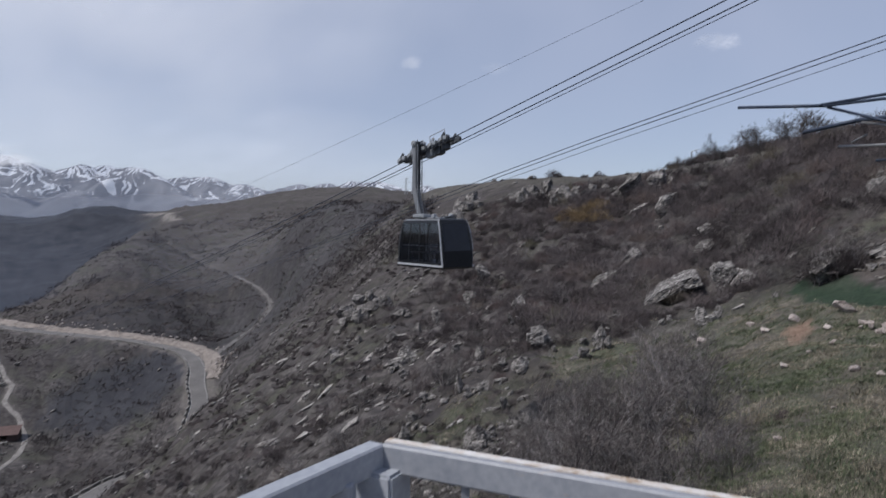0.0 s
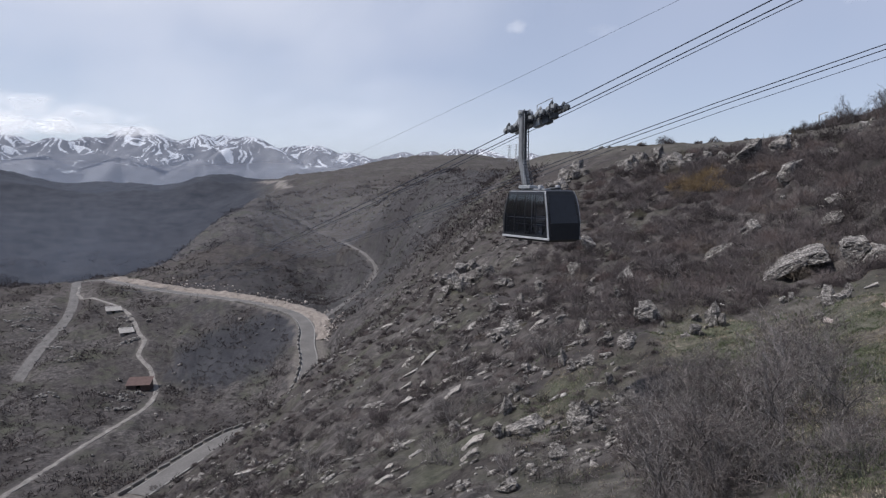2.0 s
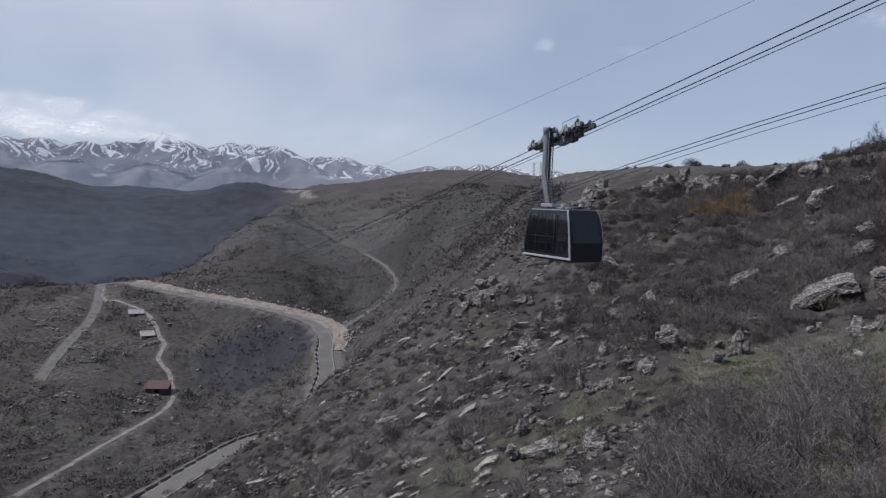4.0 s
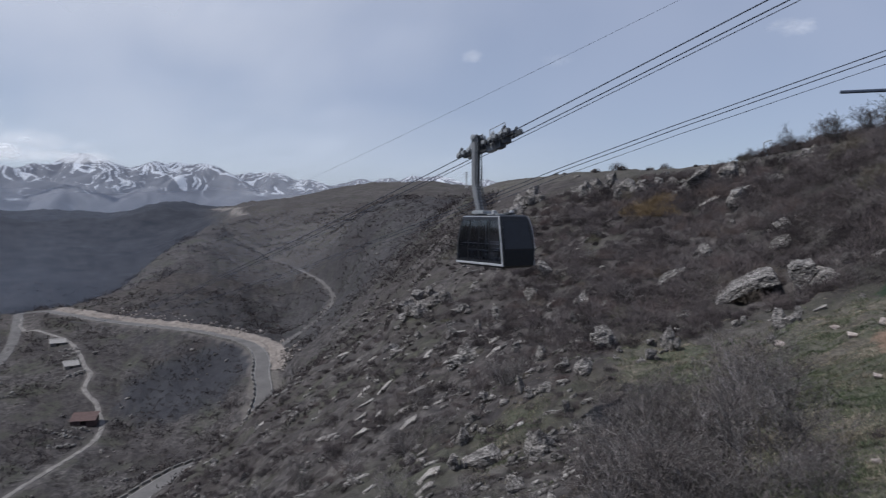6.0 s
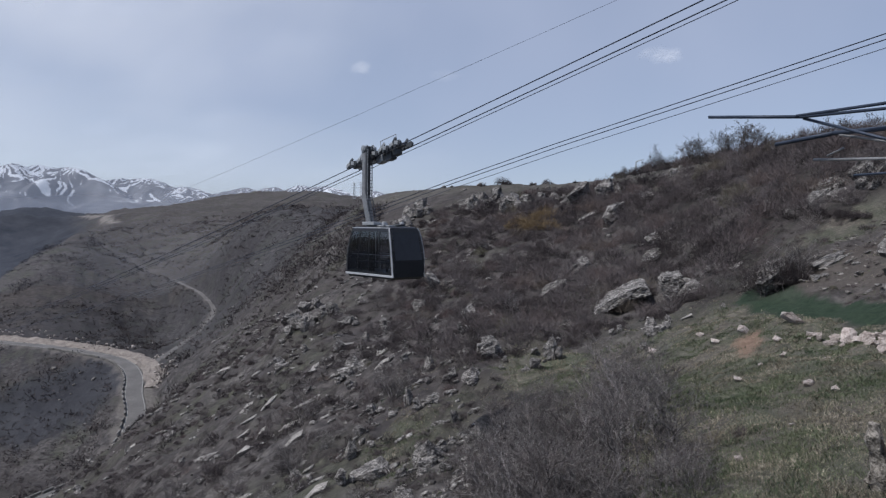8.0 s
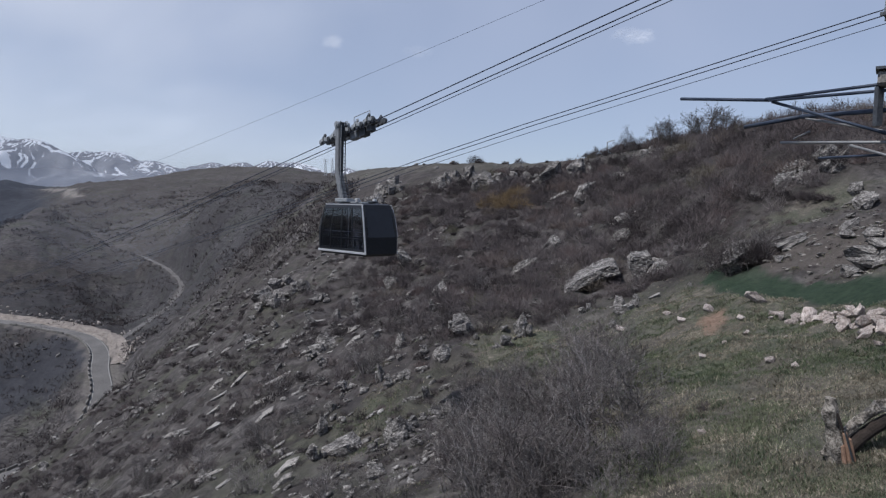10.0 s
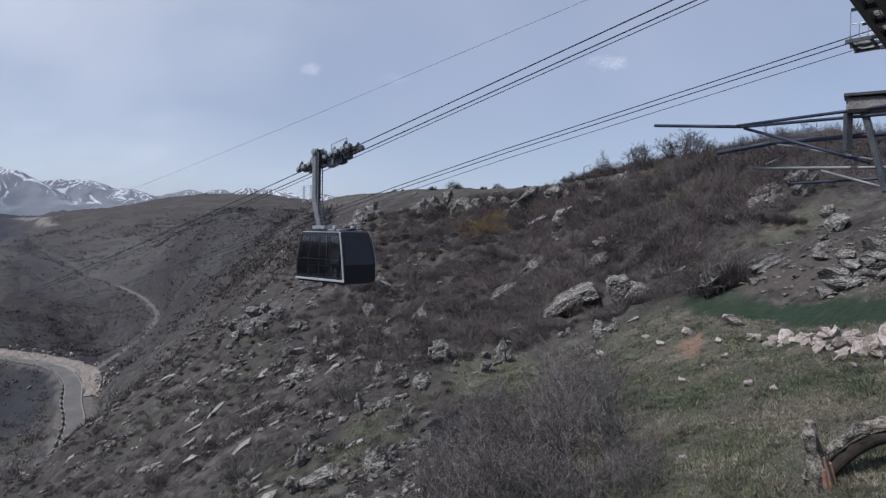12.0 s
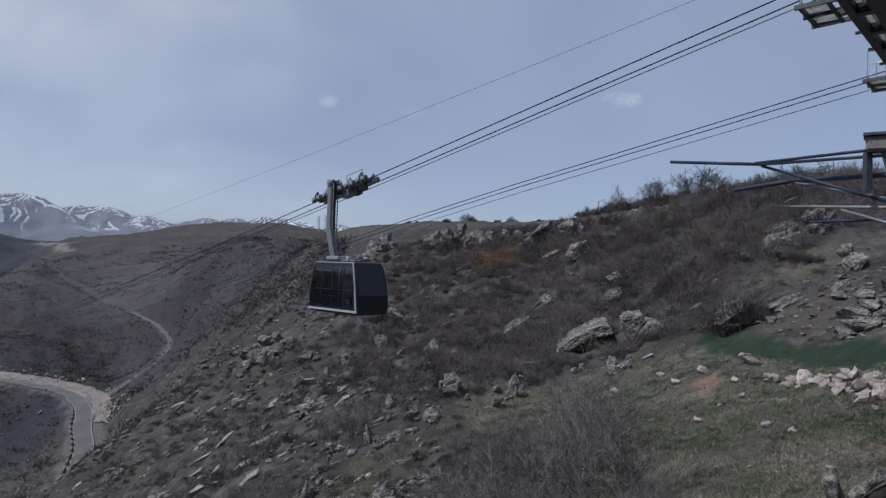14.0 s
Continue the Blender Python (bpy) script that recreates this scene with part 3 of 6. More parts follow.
for along_dir, length, m in ((ALONG_L, 5.6, M_RAIL), (ALONG_R, 5.6, M_WORN)):
    end = CORNER + along_dir * length
    start = CORNER + along_dir * 0.012
    part("top_rail", beam(B(), (start.x, start.y, 1.048), (end.x, end.y, 1.048), 0.042, 0.058, 0.004), m, railing)
    if m is M_WORN:
        side = Vector((-along_dir.y, along_dir.x, 0)) * 0.008
        part("worn_edge", beam(B(), (*(start + side).xy, 1.0775), (*(end + side).xy, 1.0775), 0.022, 0.003), M_CHIPPED, railing, "chipped cream and rust-brown edge")
    part("bottom_rail", beam(B(), (*(CORNER + along_dir * 0.04).xy, 0.12), (end.x, end.y, 0.12), 0.04, 0.04, 0.003), M_RAIL, railing)
    for k in range(1, 52):
        p = CORNER + along_dir * (0.095 + 0.1 * k)
        if k % 20:
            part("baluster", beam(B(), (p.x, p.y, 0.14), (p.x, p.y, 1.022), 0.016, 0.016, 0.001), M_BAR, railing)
        else:
            part("post", beam(B(), (p.x, p.y, 0.0), (p.x, p.y, 1.031), 0.06, 0.06, 0.004), M_RAIL, railing)
inner = (ALONG_L + ALONG_R).normalized() * 0.03
p = CORNER + inner
bm = B()
m4 = pose(p.x, p.y, 0.515, 0, 0, math.degrees(math.atan2(ALONG_R.y, ALONG_R.x)))
bmesh.ops.create_cube(bm, size=1, matrix=m4 @ Matrix.Diagonal((0.085, 0.085, 1.03, 1)))
bmesh.ops.bevel(bm, geom=bm.edges[:], offset=0.006, segments=2, affect="EDGES")
part("corner_post", bm, M_RAIL, railing)
p = CORNER + ALONG_L * 0.125
part("end_post", beam(B(), (p.x, p.y, 0.0), (p.x, p.y, 1.031), 0.05, 0.05, 0.004), M_RAIL, railing)

# ---- the ropeway ----
HEAD = -0.85                                     # heading towards the station, radians
ROPE_AT = Vector((-2.85, 32.35, 4.85))           # where the hanger meets its track ropes
GRADE, SAG = 0.212, 0.00019
GAUGE = 8.5
TO, ACROSS = Vector((math.cos(HEAD), math.sin(HEAD), 0)), Vector((-math.sin(HEAD), math.cos(HEAD), 0))


def rope_point(s, side=0.0, lift=0.0):
    p = ROPE_AT + TO * s + ACROSS * side
    return (p.x, p.y, ROPE_AT.z + GRADE * s + SAG * s * s * (1 if s < 0 else 0) + lift + (0.004 * s if s > 0 else 0) + ((0.45 - (0.035 * s if s > 0 else 0)) if side > 4 else 0))


def rope(side, lift, radius, s0=-640, s1=27.0, label="dark steel track rope of a cable car"):
    c = bpy.data.curves.new("steel_rope", "CURVE")
    c.dimensions, c.bevel_depth, c.bevel_resolution = "3D", radius, 1
    sp = c.splines.new("POLY")
    marks = list(np.linspace(s0, -60, 40)) + list(np.linspace(-58, s1, 12))
    sp.points.add(len(marks) - 1)
    for pt, s in zip(sp.points, marks):
        pt.co = (*rope_point(s, side, lift), 1)
    c.materials.append(M_ROPE)
    tagged(new("steel_rope", c), label, "cable", "ropes of the ropeway")


for base in (0.0, GAUGE):
    rope(base - 0.34, 0.0, 0.021)
    rope(base + 0.34, 0.0, 0.021)
    rope(base + 0.36, -0.3 if base else -0.15, 0.014, label="thin dark steel haul rope of a cable car")


def thin_line():
    c = bpy.data.curves.new("signal_cable", "CURVE")
    c.dimensions, c.bevel_depth, c.bevel_resolution = "3D", 0.006, 1
    sp = c.splines.new("POLY")
    sp.points.add(24)
    for k, pt in enumerate(sp.points):
        s = 27.0 - 14.0 * k
        p = rope_point(s, 0.0, 2.5 - 0.075 * s)
        pt.co = (*p, 1)
    c.materials.append(M_ROPE)
    tagged(new("signal_cable", c), "thin signal cable above the ropes", "cable")


thin_line()

tram_pose = Matrix.Translation(ROPE_AT) @ pose(0, 0, 0, 0, 0, math.degrees(HEAD))
tram = thing("cable_car", tram_pose @ Matrix.Translation((0.85, 0, -5.45)), "dark glass cable car cabin with silver trim hanging from its ropes", "cable car")
# the cabin's outline: height, half length, half width
OUTLINE = [(0.0, 1.7, 0.82), (0.1, 1.84, 0.9), (0.9, 1.79, 0.94), (1.6, 1.67, 0.91), (2.1, 1.5, 0.87), (2.28, 1.43, 0.81), (2.34, 1.3, 0.72)]


def outline_at(z):
    h = [o[0] for o in OUTLINE]
    return float(np.interp(z, h, [o[1] for o in OUTLINE])), float(np.interp(z, h, [o[2] for o in OUTLINE]))


def shell(levels):
    """A band of the cabin's rounded skin through the given heights, closed above and below."""
    bm, rings = B(), []
    for z in levels:
        a, b = outline_at(z)
        ring = []
        for sx, sy in ((1, 1), (-1, 1), (-1, -1), (1, -1)):
            for k in range(4):
                t = math.atan2(sy, sx) - math.pi / 4 + math.pi / 2 * k / 3
                ring.append(bm.verts.new((sx * (a - 0.12) + 0.12 * math.cos(t), sy * (b - 0.12) + 0.12 * math.sin(t), z)))
        rings.append(ring)
    for r0, r1 in zip(rings, rings[1:]):
        for k in range(16):
            bm.faces.new((r0[k], r0[(k + 1) % 16], r1[(k + 1) % 16], r1[k]))
    bm.faces.new(rings[-1])
    bm.faces.new(rings[0][::-1])
    return bm


part("floor_pan", shell((0.0, 0.1, 0.3)), M_BLACK, tram)
part("roof", shell((2.1, 2.28, 2.34)), M_BLACK, tram)


def pane(corners, thick, name, parent, material, label=""):
    """A pane of glass of its own thickness through four corners."""
    bm = B()
    c = [Vector(q) for q in corners]
    nrm = (c[1] - c[0]).cross(c[3] - c[0]).normalized()
    f = [bm.verts.new(q) for q in c]
    k = [bm.verts.new(q - nrm * thick) for q in c]
    bm.faces.new(f)
    bm.faces.new(k[::-1])
    for i in range(4):
        bm.faces.new((f[i], k[i], k[(i + 1) % 4], f[(i + 1) % 4]))
    return part(name, bm, material, parent, label)


SILL, HEAD_Z = 0.3, 2.1
for side in (-1, 1):
    (alo, blo), (amid, bmid), (ahi, bhi) = outline_at(SILL), outline_at(1.2), outline_at(HEAD_Z)
    for k in range(4):
        f0, f1 = -0.93 + 1.86 * k / 4 + 0.02, -0.93 + 1.86 * (k + 1) / 4 - 0.02
        for z0, z1, (a0, b0), (a1, b1) in ((SILL, 1.2, (alo, blo), (amid, bmid)), (1.2, HEAD_Z, (amid, bmid), (ahi, bhi))):
            q = [(f0 * a0, side * b0, z0), (f1 * a0, side * b0, z0), (f1 * a1, side * b1, z1), (f0 * a1, side * b1, z1)]
            pane(q if side < 0 else q[::-1], 0.015, "side_pane", tram, M_GLASS, "dark tinted pane")
    for k in range(5):
        f = -0.93 + 1.86 * k / 4
        bm = beam(B(), (f * alo, side * (blo - 0.02), SILL - 0.05), (f * amid, side * (bmid - 0.02), 1.2), 0.06, 0.05)
        part("mullion", beam(bm, (f * amid, side * (bmid - 0.02), 1.2), (f * ahi, side * (bhi - 0.02), HEAD_Z + 0.05), 0.06, 0.05), M_BLACK, tram)
    part("inner_rail", tube(B(), (-1.5, side * (bmid - 0.16), 1.05), (1.5, side * (bmid - 0.16), 1.05), 0.02), M_GALV, tram, "pale hand rail inside the cabin")
    bench = part("bench", beam(B(), (-1.2, side * 0.62, 0.72), (1.2, side * 0.62, 0.72), 0.34, 0.07, 0.02), M_DARKSTEEL, tram)
    for x in (-1.0, 0.0, 1.0):
        part("bench_leg", beam(B(), (x, side * 0.62, 0.28), (x, side * 0.62, 0.69), 0.06, 0.06), M_DARKSTEEL, bench)
for sx in (-1, 1):
    (alo, blo), (amid, bmid), (ahi, bhi) = outline_at(SILL), outline_at(0.85), outline_at(HEAD_Z)
    q = [(sx * amid, -0.82 * sx * bmid, 0.85), (sx * amid, 0.82 * sx * bmid, 0.85), (sx * ahi, 0.82 * sx * bhi, HEAD_Z), (sx * ahi, -0.82 * sx * bhi, HEAD_Z)]
    pane(q, 0.015, "end_pane", tram, M_DARK_GLASS, "nearly black end pane")
    q = [(sx * alo, -0.9 * sx * blo, SILL), (sx * alo, 0.9 * sx * blo, SILL), (sx * amid, 0.9 * sx * bmid, 0.85), (sx * amid, -0.9 * sx * bmid, 0.85)]
    pane(q, 0.04, "end_panel", tram, M_BLACK, "black panel below the end pane")
    for side in (-1, 1):
        bm = B()
        zs = (SILL - 0.05, 0.7, 1.2, 1.7, HEAD_Z + 0.05)
        for z0, z1 in zip(zs, zs[1:]):
            (a0, b0), (a1, b1) = outline_at(z0), outline_at(z1)
            beam(bm, (sx * (a0 - 0.075), side * (b0 - 0.09), z0), (sx * (a1 - 0.075), side * (b1 - 0.09), z1), 0.15, 0.15, 0.03)
        part("corner_pillar", bm, M_BLACK, tram)
for x in (-0.7, 0.7):
    part("grab_pole", tube(B(), (x, 0, 0.28), (x, 0, 2.12), 0.022), M_GALV, tram, "pale grab pole inside the cabin")
for side in (-1, 1):
    # silver trim round each side
    levels = [0.1, 0.5, 0.9, 1.3, 1.7, 2.1, 2.26]
    for sx in (-1, 1):
        bm = B()
        wide = 0.075 if sx > 0 else 0.04
        for z0, z1 in zip(levels, levels[1:]):
            (a0, b0), (a1, b1) = outline_at(z0), outline_at(z1)
            beam(bm, (sx * (a0 - 0.07), side * (b0 - 0.012), z0), (sx * (a1 - 0.07), side * (b1 - 0.012), z1 + 0.01), 0.05, wide)
        part("corner_trim", bm, M_SILVER if sx > 0 else M_DARKSTEEL, tram, "silver corner trim" if sx > 0 else "dark corner trim")
    a, b = outline_at(2.27)
    part("top_trim", beam(B(), (-a, side * (b - 0.01), 2.27), (a, side * (b - 0.01), 2.27), 0.05, 0.04, 0.01), M_SILVER, tram, "silver top trim")
    a, b = outline_at(0.13)
    part("bottom_trim", beam(B(), (-a, side * (b + 0.005), 0.14), (a, side * (b + 0.005), 0.14), 0.05, 0.1, 0.012), M_SILVER, tram, "broad silver bottom trim")
part("roof_plate", beam(B(), (-0.9, 0, 2.36), (0.9, 0, 2.36), 1.0, 0.08, 0.02), M_GALV, tram)
for x, y in ((-0.75, -0.5), (0.6, -0.5), (-0.75, 0.5), (0.6, 0.5)):
    part("roof_damper", beam(B(), (x - 0.09, y, 2.47), (x + 0.09, y, 2.47), 0.16, 0.18, 0.02), M_SILVER, tram, "pale damper box on the roof")
part("roof_hatch", beam(B(), (0.75, 0.1, 2.42), (1.15, 0.1, 2.42), 0.4, 0.08, 0.02), M_DARKSTEEL, tram)
# hanger
ARM_Y = -0.5                                      # the arm passes outside the carriage
part("hanger_arm", beam(beam(B(), (-0.45, ARM_Y, 2.46), (-0.87, ARM_Y, 3.8), 0.3, 0.3, 0.03), (-0.87, ARM_Y, 3.72), (-0.87, ARM_Y, 6.02), 0.28, 0.27, 0.03), M_ARM, tram, "dull grey steel hanger arm")
part("hanger_foot", beam(beam(B(), (-0.85, ARM_Y, 2.47), (0.05, ARM_Y, 2.47), 0.42, 0.16, 0.02), (-0.55, ARM_Y, 2.44), (-0.55, 0.5, 2.44), 0.3, 0.12, 0.02), M_GALV, tram)
part("hanger_pin", tube(tube(B(), (-0.87, ARM_Y - 0.19, 5.95), (-0.87, 0.0, 5.95), 0.15, sides=16), (-0.87, ARM_Y - 0.23, 5.95), (-0.87, ARM_Y - 0.19, 5.95), 0.09, sides=12), M_GALV, tram)
part("hanger_yoke", beam(beam(B(), (-0.87, ARM_Y, 5.62), (-0.87, 0.36, 5.62), 0.3, 0.36, 0.03), (-0.87, ARM_Y, 5.9), (-0.87, 0.1, 5.65), 0.24, 0.2, 0.02), M_DARKSTEEL, tram, "dark steel yoke between arm and carriage")
ladder = part("ladder", beam(beam(B(), (-0.57, ARM_Y - 0.14, 3.75), (-0.57, ARM_Y - 0.14, 6.1), 0.03, 0.03), (-0.57, ARM_Y + 0.14, 3.75), (-0.57, ARM_Y + 0.14, 6.1), 0.03, 0.03), M_DARKSTEEL, tram)
for k in range(15):
    z = 3.85 + 0.155 * k
    part("rung", beam(B(), (-0.57, ARM_Y - 0.2, z), (-0.57, ARM_Y + 0.16, z), 0.035, 0.03), M_DARKSTEEL, ladder)
ladder_low = part("low_ladder", beam(beam(B(), (-0.17, ARM_Y - 0.14, 2.55), (-0.57, ARM_Y - 0.14, 3.75), 0.03, 0.03), (-0.17, ARM_Y + 0.14, 2.55), (-0.57, ARM_Y + 0.14, 3.75), 0.03, 0.03), M_DARKSTEEL, tram)
for k in range(8):
    f = (k + 0.5) / 8
    part("rung", beam(B(), (-0.17 - 0.4 * f, ARM_Y - 0.2, 2.55 + 1.2 * f), (-0.17 - 0.4 * f, ARM_Y + 0.16, 2.55 + 1.2 * f), 0.035, 0.03), M_DARKSTEEL, ladder_low)
# dark steel gives this plate the look of a face in shade
part("ladder_back", beam(B(), (-0.68, ARM_Y, 3.78), (-0.68, ARM_Y, 6.05), 0.22, 0.06, 0.01), M_DARKSTEEL, tram, "ladder plate coloured dark for shade")
part("cable_duct", tube(B(), (-0.5, ARM_Y - 0.16, 2.6), (-0.5, ARM_Y - 0.16, 5.9), 0.014), M_GALV, tram)
# carriage on the ropes
tilt_up = math.degrees(math.atan(GRADE))
carriage = part("carriage", beam(B(), (-1.7, 0, 0.0), (2.3, 0, 0.0), 0.2, 0.16, 0.02), M_DARKSTEEL, tram, "dark steel rope carriage")
carriage.matrix_basis = Matrix.Translation((-0.85, 0, 5.56)) @ pose(0, 0, 0, 0, -tilt_up, 0)
for side in (-1, 1):
    for k in range(5):
        x = -1.45 + 0.86 * k
        part("bogie", beam(beam(B(), (x - 0.36, side * 0.34, 0.09), (x + 0.36, side * 0.34, 0.09), 0.09, 0.14, 0.015), (x - 0.1, side * 0.34, 0.16), (x + 0.14, side * 0.34, 0.3), 0.07, 0.12), M_GALV if k % 2 else M_DARKSTEEL, carriage)
        part("side_plate", beam(beam(B(), (x - 0.3, side * 0.43, 0.02), (x - 0.06, side * 0.43, 0.1), 0.02, 0.16, 0.01), (x + 0.08, side * 0.43, 0.1), (x + 0.32, side * 0.43, 0.02), 0.02, 0.16, 0.01), M_GALV, carriage)
        for dx in (-0.24, 0.05, 0.3):
            part("roller", tube(B(), (x + dx, side * 0.34 - 0.06, 0.02), (x + dx, side * 0.34 + 0.06, 0.02), 0.13, sides=12), M_DARKSTEEL if dx else M_GALV, carriage)
for x, z, l, h in ((0.3, -0.22, 0.5, 0.34), (1.0, -0.24, 0.42, 0.4), (1.55, -0.2, 0.3, 0.3)):
    part("brake_box", beam(B(), (x, 0, z), (x + l, 0, z), 0.34, h, 0.02), M_GALV if x < 0.5 else M_DARKSTEEL, carriage)
for x0, x1 in ((-0.6, 0.4), (0.9, 2.1)):
    part("hand_rail", tube(tube(tube(B(), (x0, -0.3, 0.2), (x0 + 0.05, -0.3, 0.5), 0.018), (x0 + 0.05, -0.3, 0.5), (x1, -0.3, 0.48), 0.018), (x1, -0.3, 0.48), (x1, -0.3, 0.2), 0.018), M_GALV, carriage)

# ---- the end of the station above the ropes ----
M_GRATE = mat("pale_grating", [(0.5, 0.53, 0.56), (0.66, 0.69, 0.71)], 3, 0.6)
station = thing("station_deck", pose(11.5, 17.33, 8.6, 0, 0, -45.4), "dark steel station service deck with pale floor gratings", "service deck")
# local axes: x into the station, y along its front edge, which lies square to the ropes


def grating(x0, x1, y0, y1, z, parent):
    """An open floor grating: slats along x carried by two cross bars."""
    bm = B()
    for k in range(int((y1 - y0) / 0.06)):
        y = y0 + 0.03 + 0.06 * k
        beam(bm, (x0, y, z), (x1, y, z), 0.034, 0.02)
    for f in (0.33, 0.67):
        y = y0 + (y1 - y0) * f
        beam(bm, (x0, y, z - 0.04), (x1, y, z - 0.04), 0.05, 0.06)
    beam(bm, ((x0 + x1) / 2, y0, z - 0.04), ((x0 + x1) / 2, y1, z - 0.04), 0.04, 0.05)
    part("floor_grating", bm, M_GRATE, parent, "pale open floor grating")


part("edge_beam", beam(B(), (0.3, -2.4, 0.1), (0.3, 9.6, 0.1), 0.2, 0.42, 0.02), M_DARKSTEEL, station)
for x, wide in ((0.98, 0.42), (2.7, 0.3), (4.4, 0.5)):
    part("cross_beam", beam(B(), (x, -2.4, 0.08), (x, 9.6, 0.08), wide, 0.46, 0.02), M_DARKSTEEL, station)
for k in range(8):
    y = -2.05 + 1.78 * k
    if y < 9.6:
        part("joist", beam(B(), (0.2, y, 0.06), (4.6, y, 0.06), 0.32, 0.3, 0.015), M_BLACK, station)
        part("bracket", beam(B(), (0.02, y - 0.05, 0.0), (0.2, y - 0.05, 0.0), 0.05, 0.08), M_BLACK, station)
        if k < 7:
            grating(0.41, 0.78, y + 0.17, y + 1.6, 0.16, station)
            grating(1.2, 2.54, y + 0.17, y + 1.6, 0.16, station)
            grating(2.86, 4.14, y + 0.17, y + 1.6, 0.16, station)
for y0, y1 in ((-1.5, 0.16), (6.85, 8.45)):
    plat = part("work_platform", beam(beam(B(), (-0.66, y0, -0.02), (-0.66, y1, -0.02), 0.07, 0.12), (-0.02, y0, -0.02), (-0.02, y1, -0.02), 0.07, 0.1), M_DARKSTEEL, station)
    for y in (y0, (y0 + y1) / 2, y1):
        part("platform_arm", beam(B(), (-0.78, y, -0.02), (0.3, y, 0.02), 0.08, 0.12), M_DARKSTEEL, plat)
    bm = B()
    for k in range(int((y1 - y0) / 0.06)):
        beam(bm, (-0.64, y0 + 0.03 + 0.06 * k, 0.04), (0.0, y0 + 0.03 + 0.06 * k, 0.04), 0.034, 0.02)
    part("platform_grating", bm, M_GRATE, plat, "pale open floor grating")
    for y in (y0, y1):
        for x in (-0.64, -0.1):
            part("guard_post", tube(B(), (x, y, 0), (x, y, 1.02), 0.018), M_GALV, plat)
        for z in (0.55, 1.0):
            part("guard_bar", tube(B(), (-0.64, y, z), (-0.1, y, z), 0.016), M_GALV, plat)
    part("toe_board", beam(B(), (-0.66, y0, 0.1), (-0.66, y1, 0.1), 0.02, 0.14), M_DARKSTEEL, plat)
for y in (-0.85, 7.65):
    z = 0.62 if y < 0 else 0.18
    part("rope_saddle", beam(beam(B(), (0.3, y - 0.34, z - 0.12), (4.4, y - 0.34, z + 0.7), 0.16, 0.24, 0.02), (0.3, y + 0.34, z - 0.12), (4.4, y + 0.34, z + 0.7), 0.16, 0.24, 0.02), M_DARKSTEEL, station)
    part("saddle_stand", beam(B(), (2.7, y, 0.2), (2.7, y, z + 0.35), 0.9, 0.3, 0.02), M_DARKSTEEL, station)
for y in (-1.6, 9.0):
    p = station.matrix_world @ Vector((4.4, y, 0))
    part("column", beam(B(), (4.4, y, height_at(p.x, p.y) - 9.6), (4.4, y, -0.1), 0.7, 0.7, 0.03), M_CONCRETE, station, "grey concrete column")

# ---- pipe frame beside the lookout ----
M_PIPE = mat("blue_grey_pipe", [(0.02, 0.03, 0.052), (0.05, 0.066, 0.1)], 4, 0.5, 0.1)
M_PIPE_PALE = mat("pale_pipe", [(0.16, 0.165, 0.175), (0.28, 0.285, 0.29)], 4, 0.5, 0.2)
frame_thing = thing("pipe_frame", Matrix.Translation((7.1, 9.7, 0)), "outrigger frame of blue-grey steel pipes on a post", "pipe frame")
origin = Vector((7.1, 9.7, 0))
PIPES = [((5.22, 13.01, 3.86), (6.15, 11.46, 3.63), 0.035, 0), ((6.1, 11.5, 3.65), (7.3, 9.0, 3.62), 0.03, 0), ((6.13, 11.44, 3.62), (7.35, 9.0, 3.5), 0.03, 0),
         ((6.19, 11.44, 3.6), (7.24, 9.7, 2.85), 0.03, 0), ((6.28, 12.53, 3.3), (6.62, 11.3, 3.34), 0.045, 0), ((6.62, 11.3, 3.34), (7.35, 9.2, 3.24), 0.045, 0),
         ((6.65, 11.18, 3.3), (7.26, 9.7, 2.9), 0.025, 1), ((6.58, 11.8, 2.95), (7.35, 9.2, 2.74), 0.028, 1), ((6.84, 11.06, 2.63), (7.35, 9.2, 2.6), 0.025, 0),
         ((6.94, 10.41, 2.79), (7.3, 9.3, 2.42), 0.025, 1), ((6.7, 11.6, 3.0), (6.8, 11.3, 3.1), 0.02, 1)]
for p, q, r, pale in PIPES:
    part("pipe", tube(B(), Vector(p) - origin, Vector(q) - origin, r * 0.85, sides=10), M_PIPE_PALE if pale else M_PIPE, frame_thing, smooth=True)
M_RAWSTONE = mat("weathered_concrete", [(0.13, 0.123, 0.118), (0.29, 0.275, 0.262)], 6, 0.95, bump=0.03, fine=25)
part("head_plate", beam(B(), (-0.22, 0.13, 3.84), (0.5, -0.4, 3.84), 0.45, 0.04), M_DARKSTEEL, frame_thing)
part("head_block", beam(B(), (-0.2, 0.11, 3.7), (0.5, -0.4, 3.7), 0.34, 0.22, 0.04), M_RAWSTONE, frame_thing, "crumbling concrete head block")
part("steel_leg", beam(B(), (-0.17, 0.1, 3.6), (-0.17, 0.1, 3.02), 0.09, 0.09), M_DARKSTEEL, frame_thing)
part("brace_leg", beam(B(), (-0.02, -0.05, 3.6), (0.16, -0.3, 2.4), 0.08, 0.09, 0.01), M_DARKSTEEL, frame_thing)
base_z = height_at(7.35, 9.2)
part("post", beam(B(), (0.75, -0.75, base_z - 0.5), (0.75, -0.75, 3.62), 0.24, 0.24, 0.02), M_RAWSTONE, frame_thing, "grey concrete post")


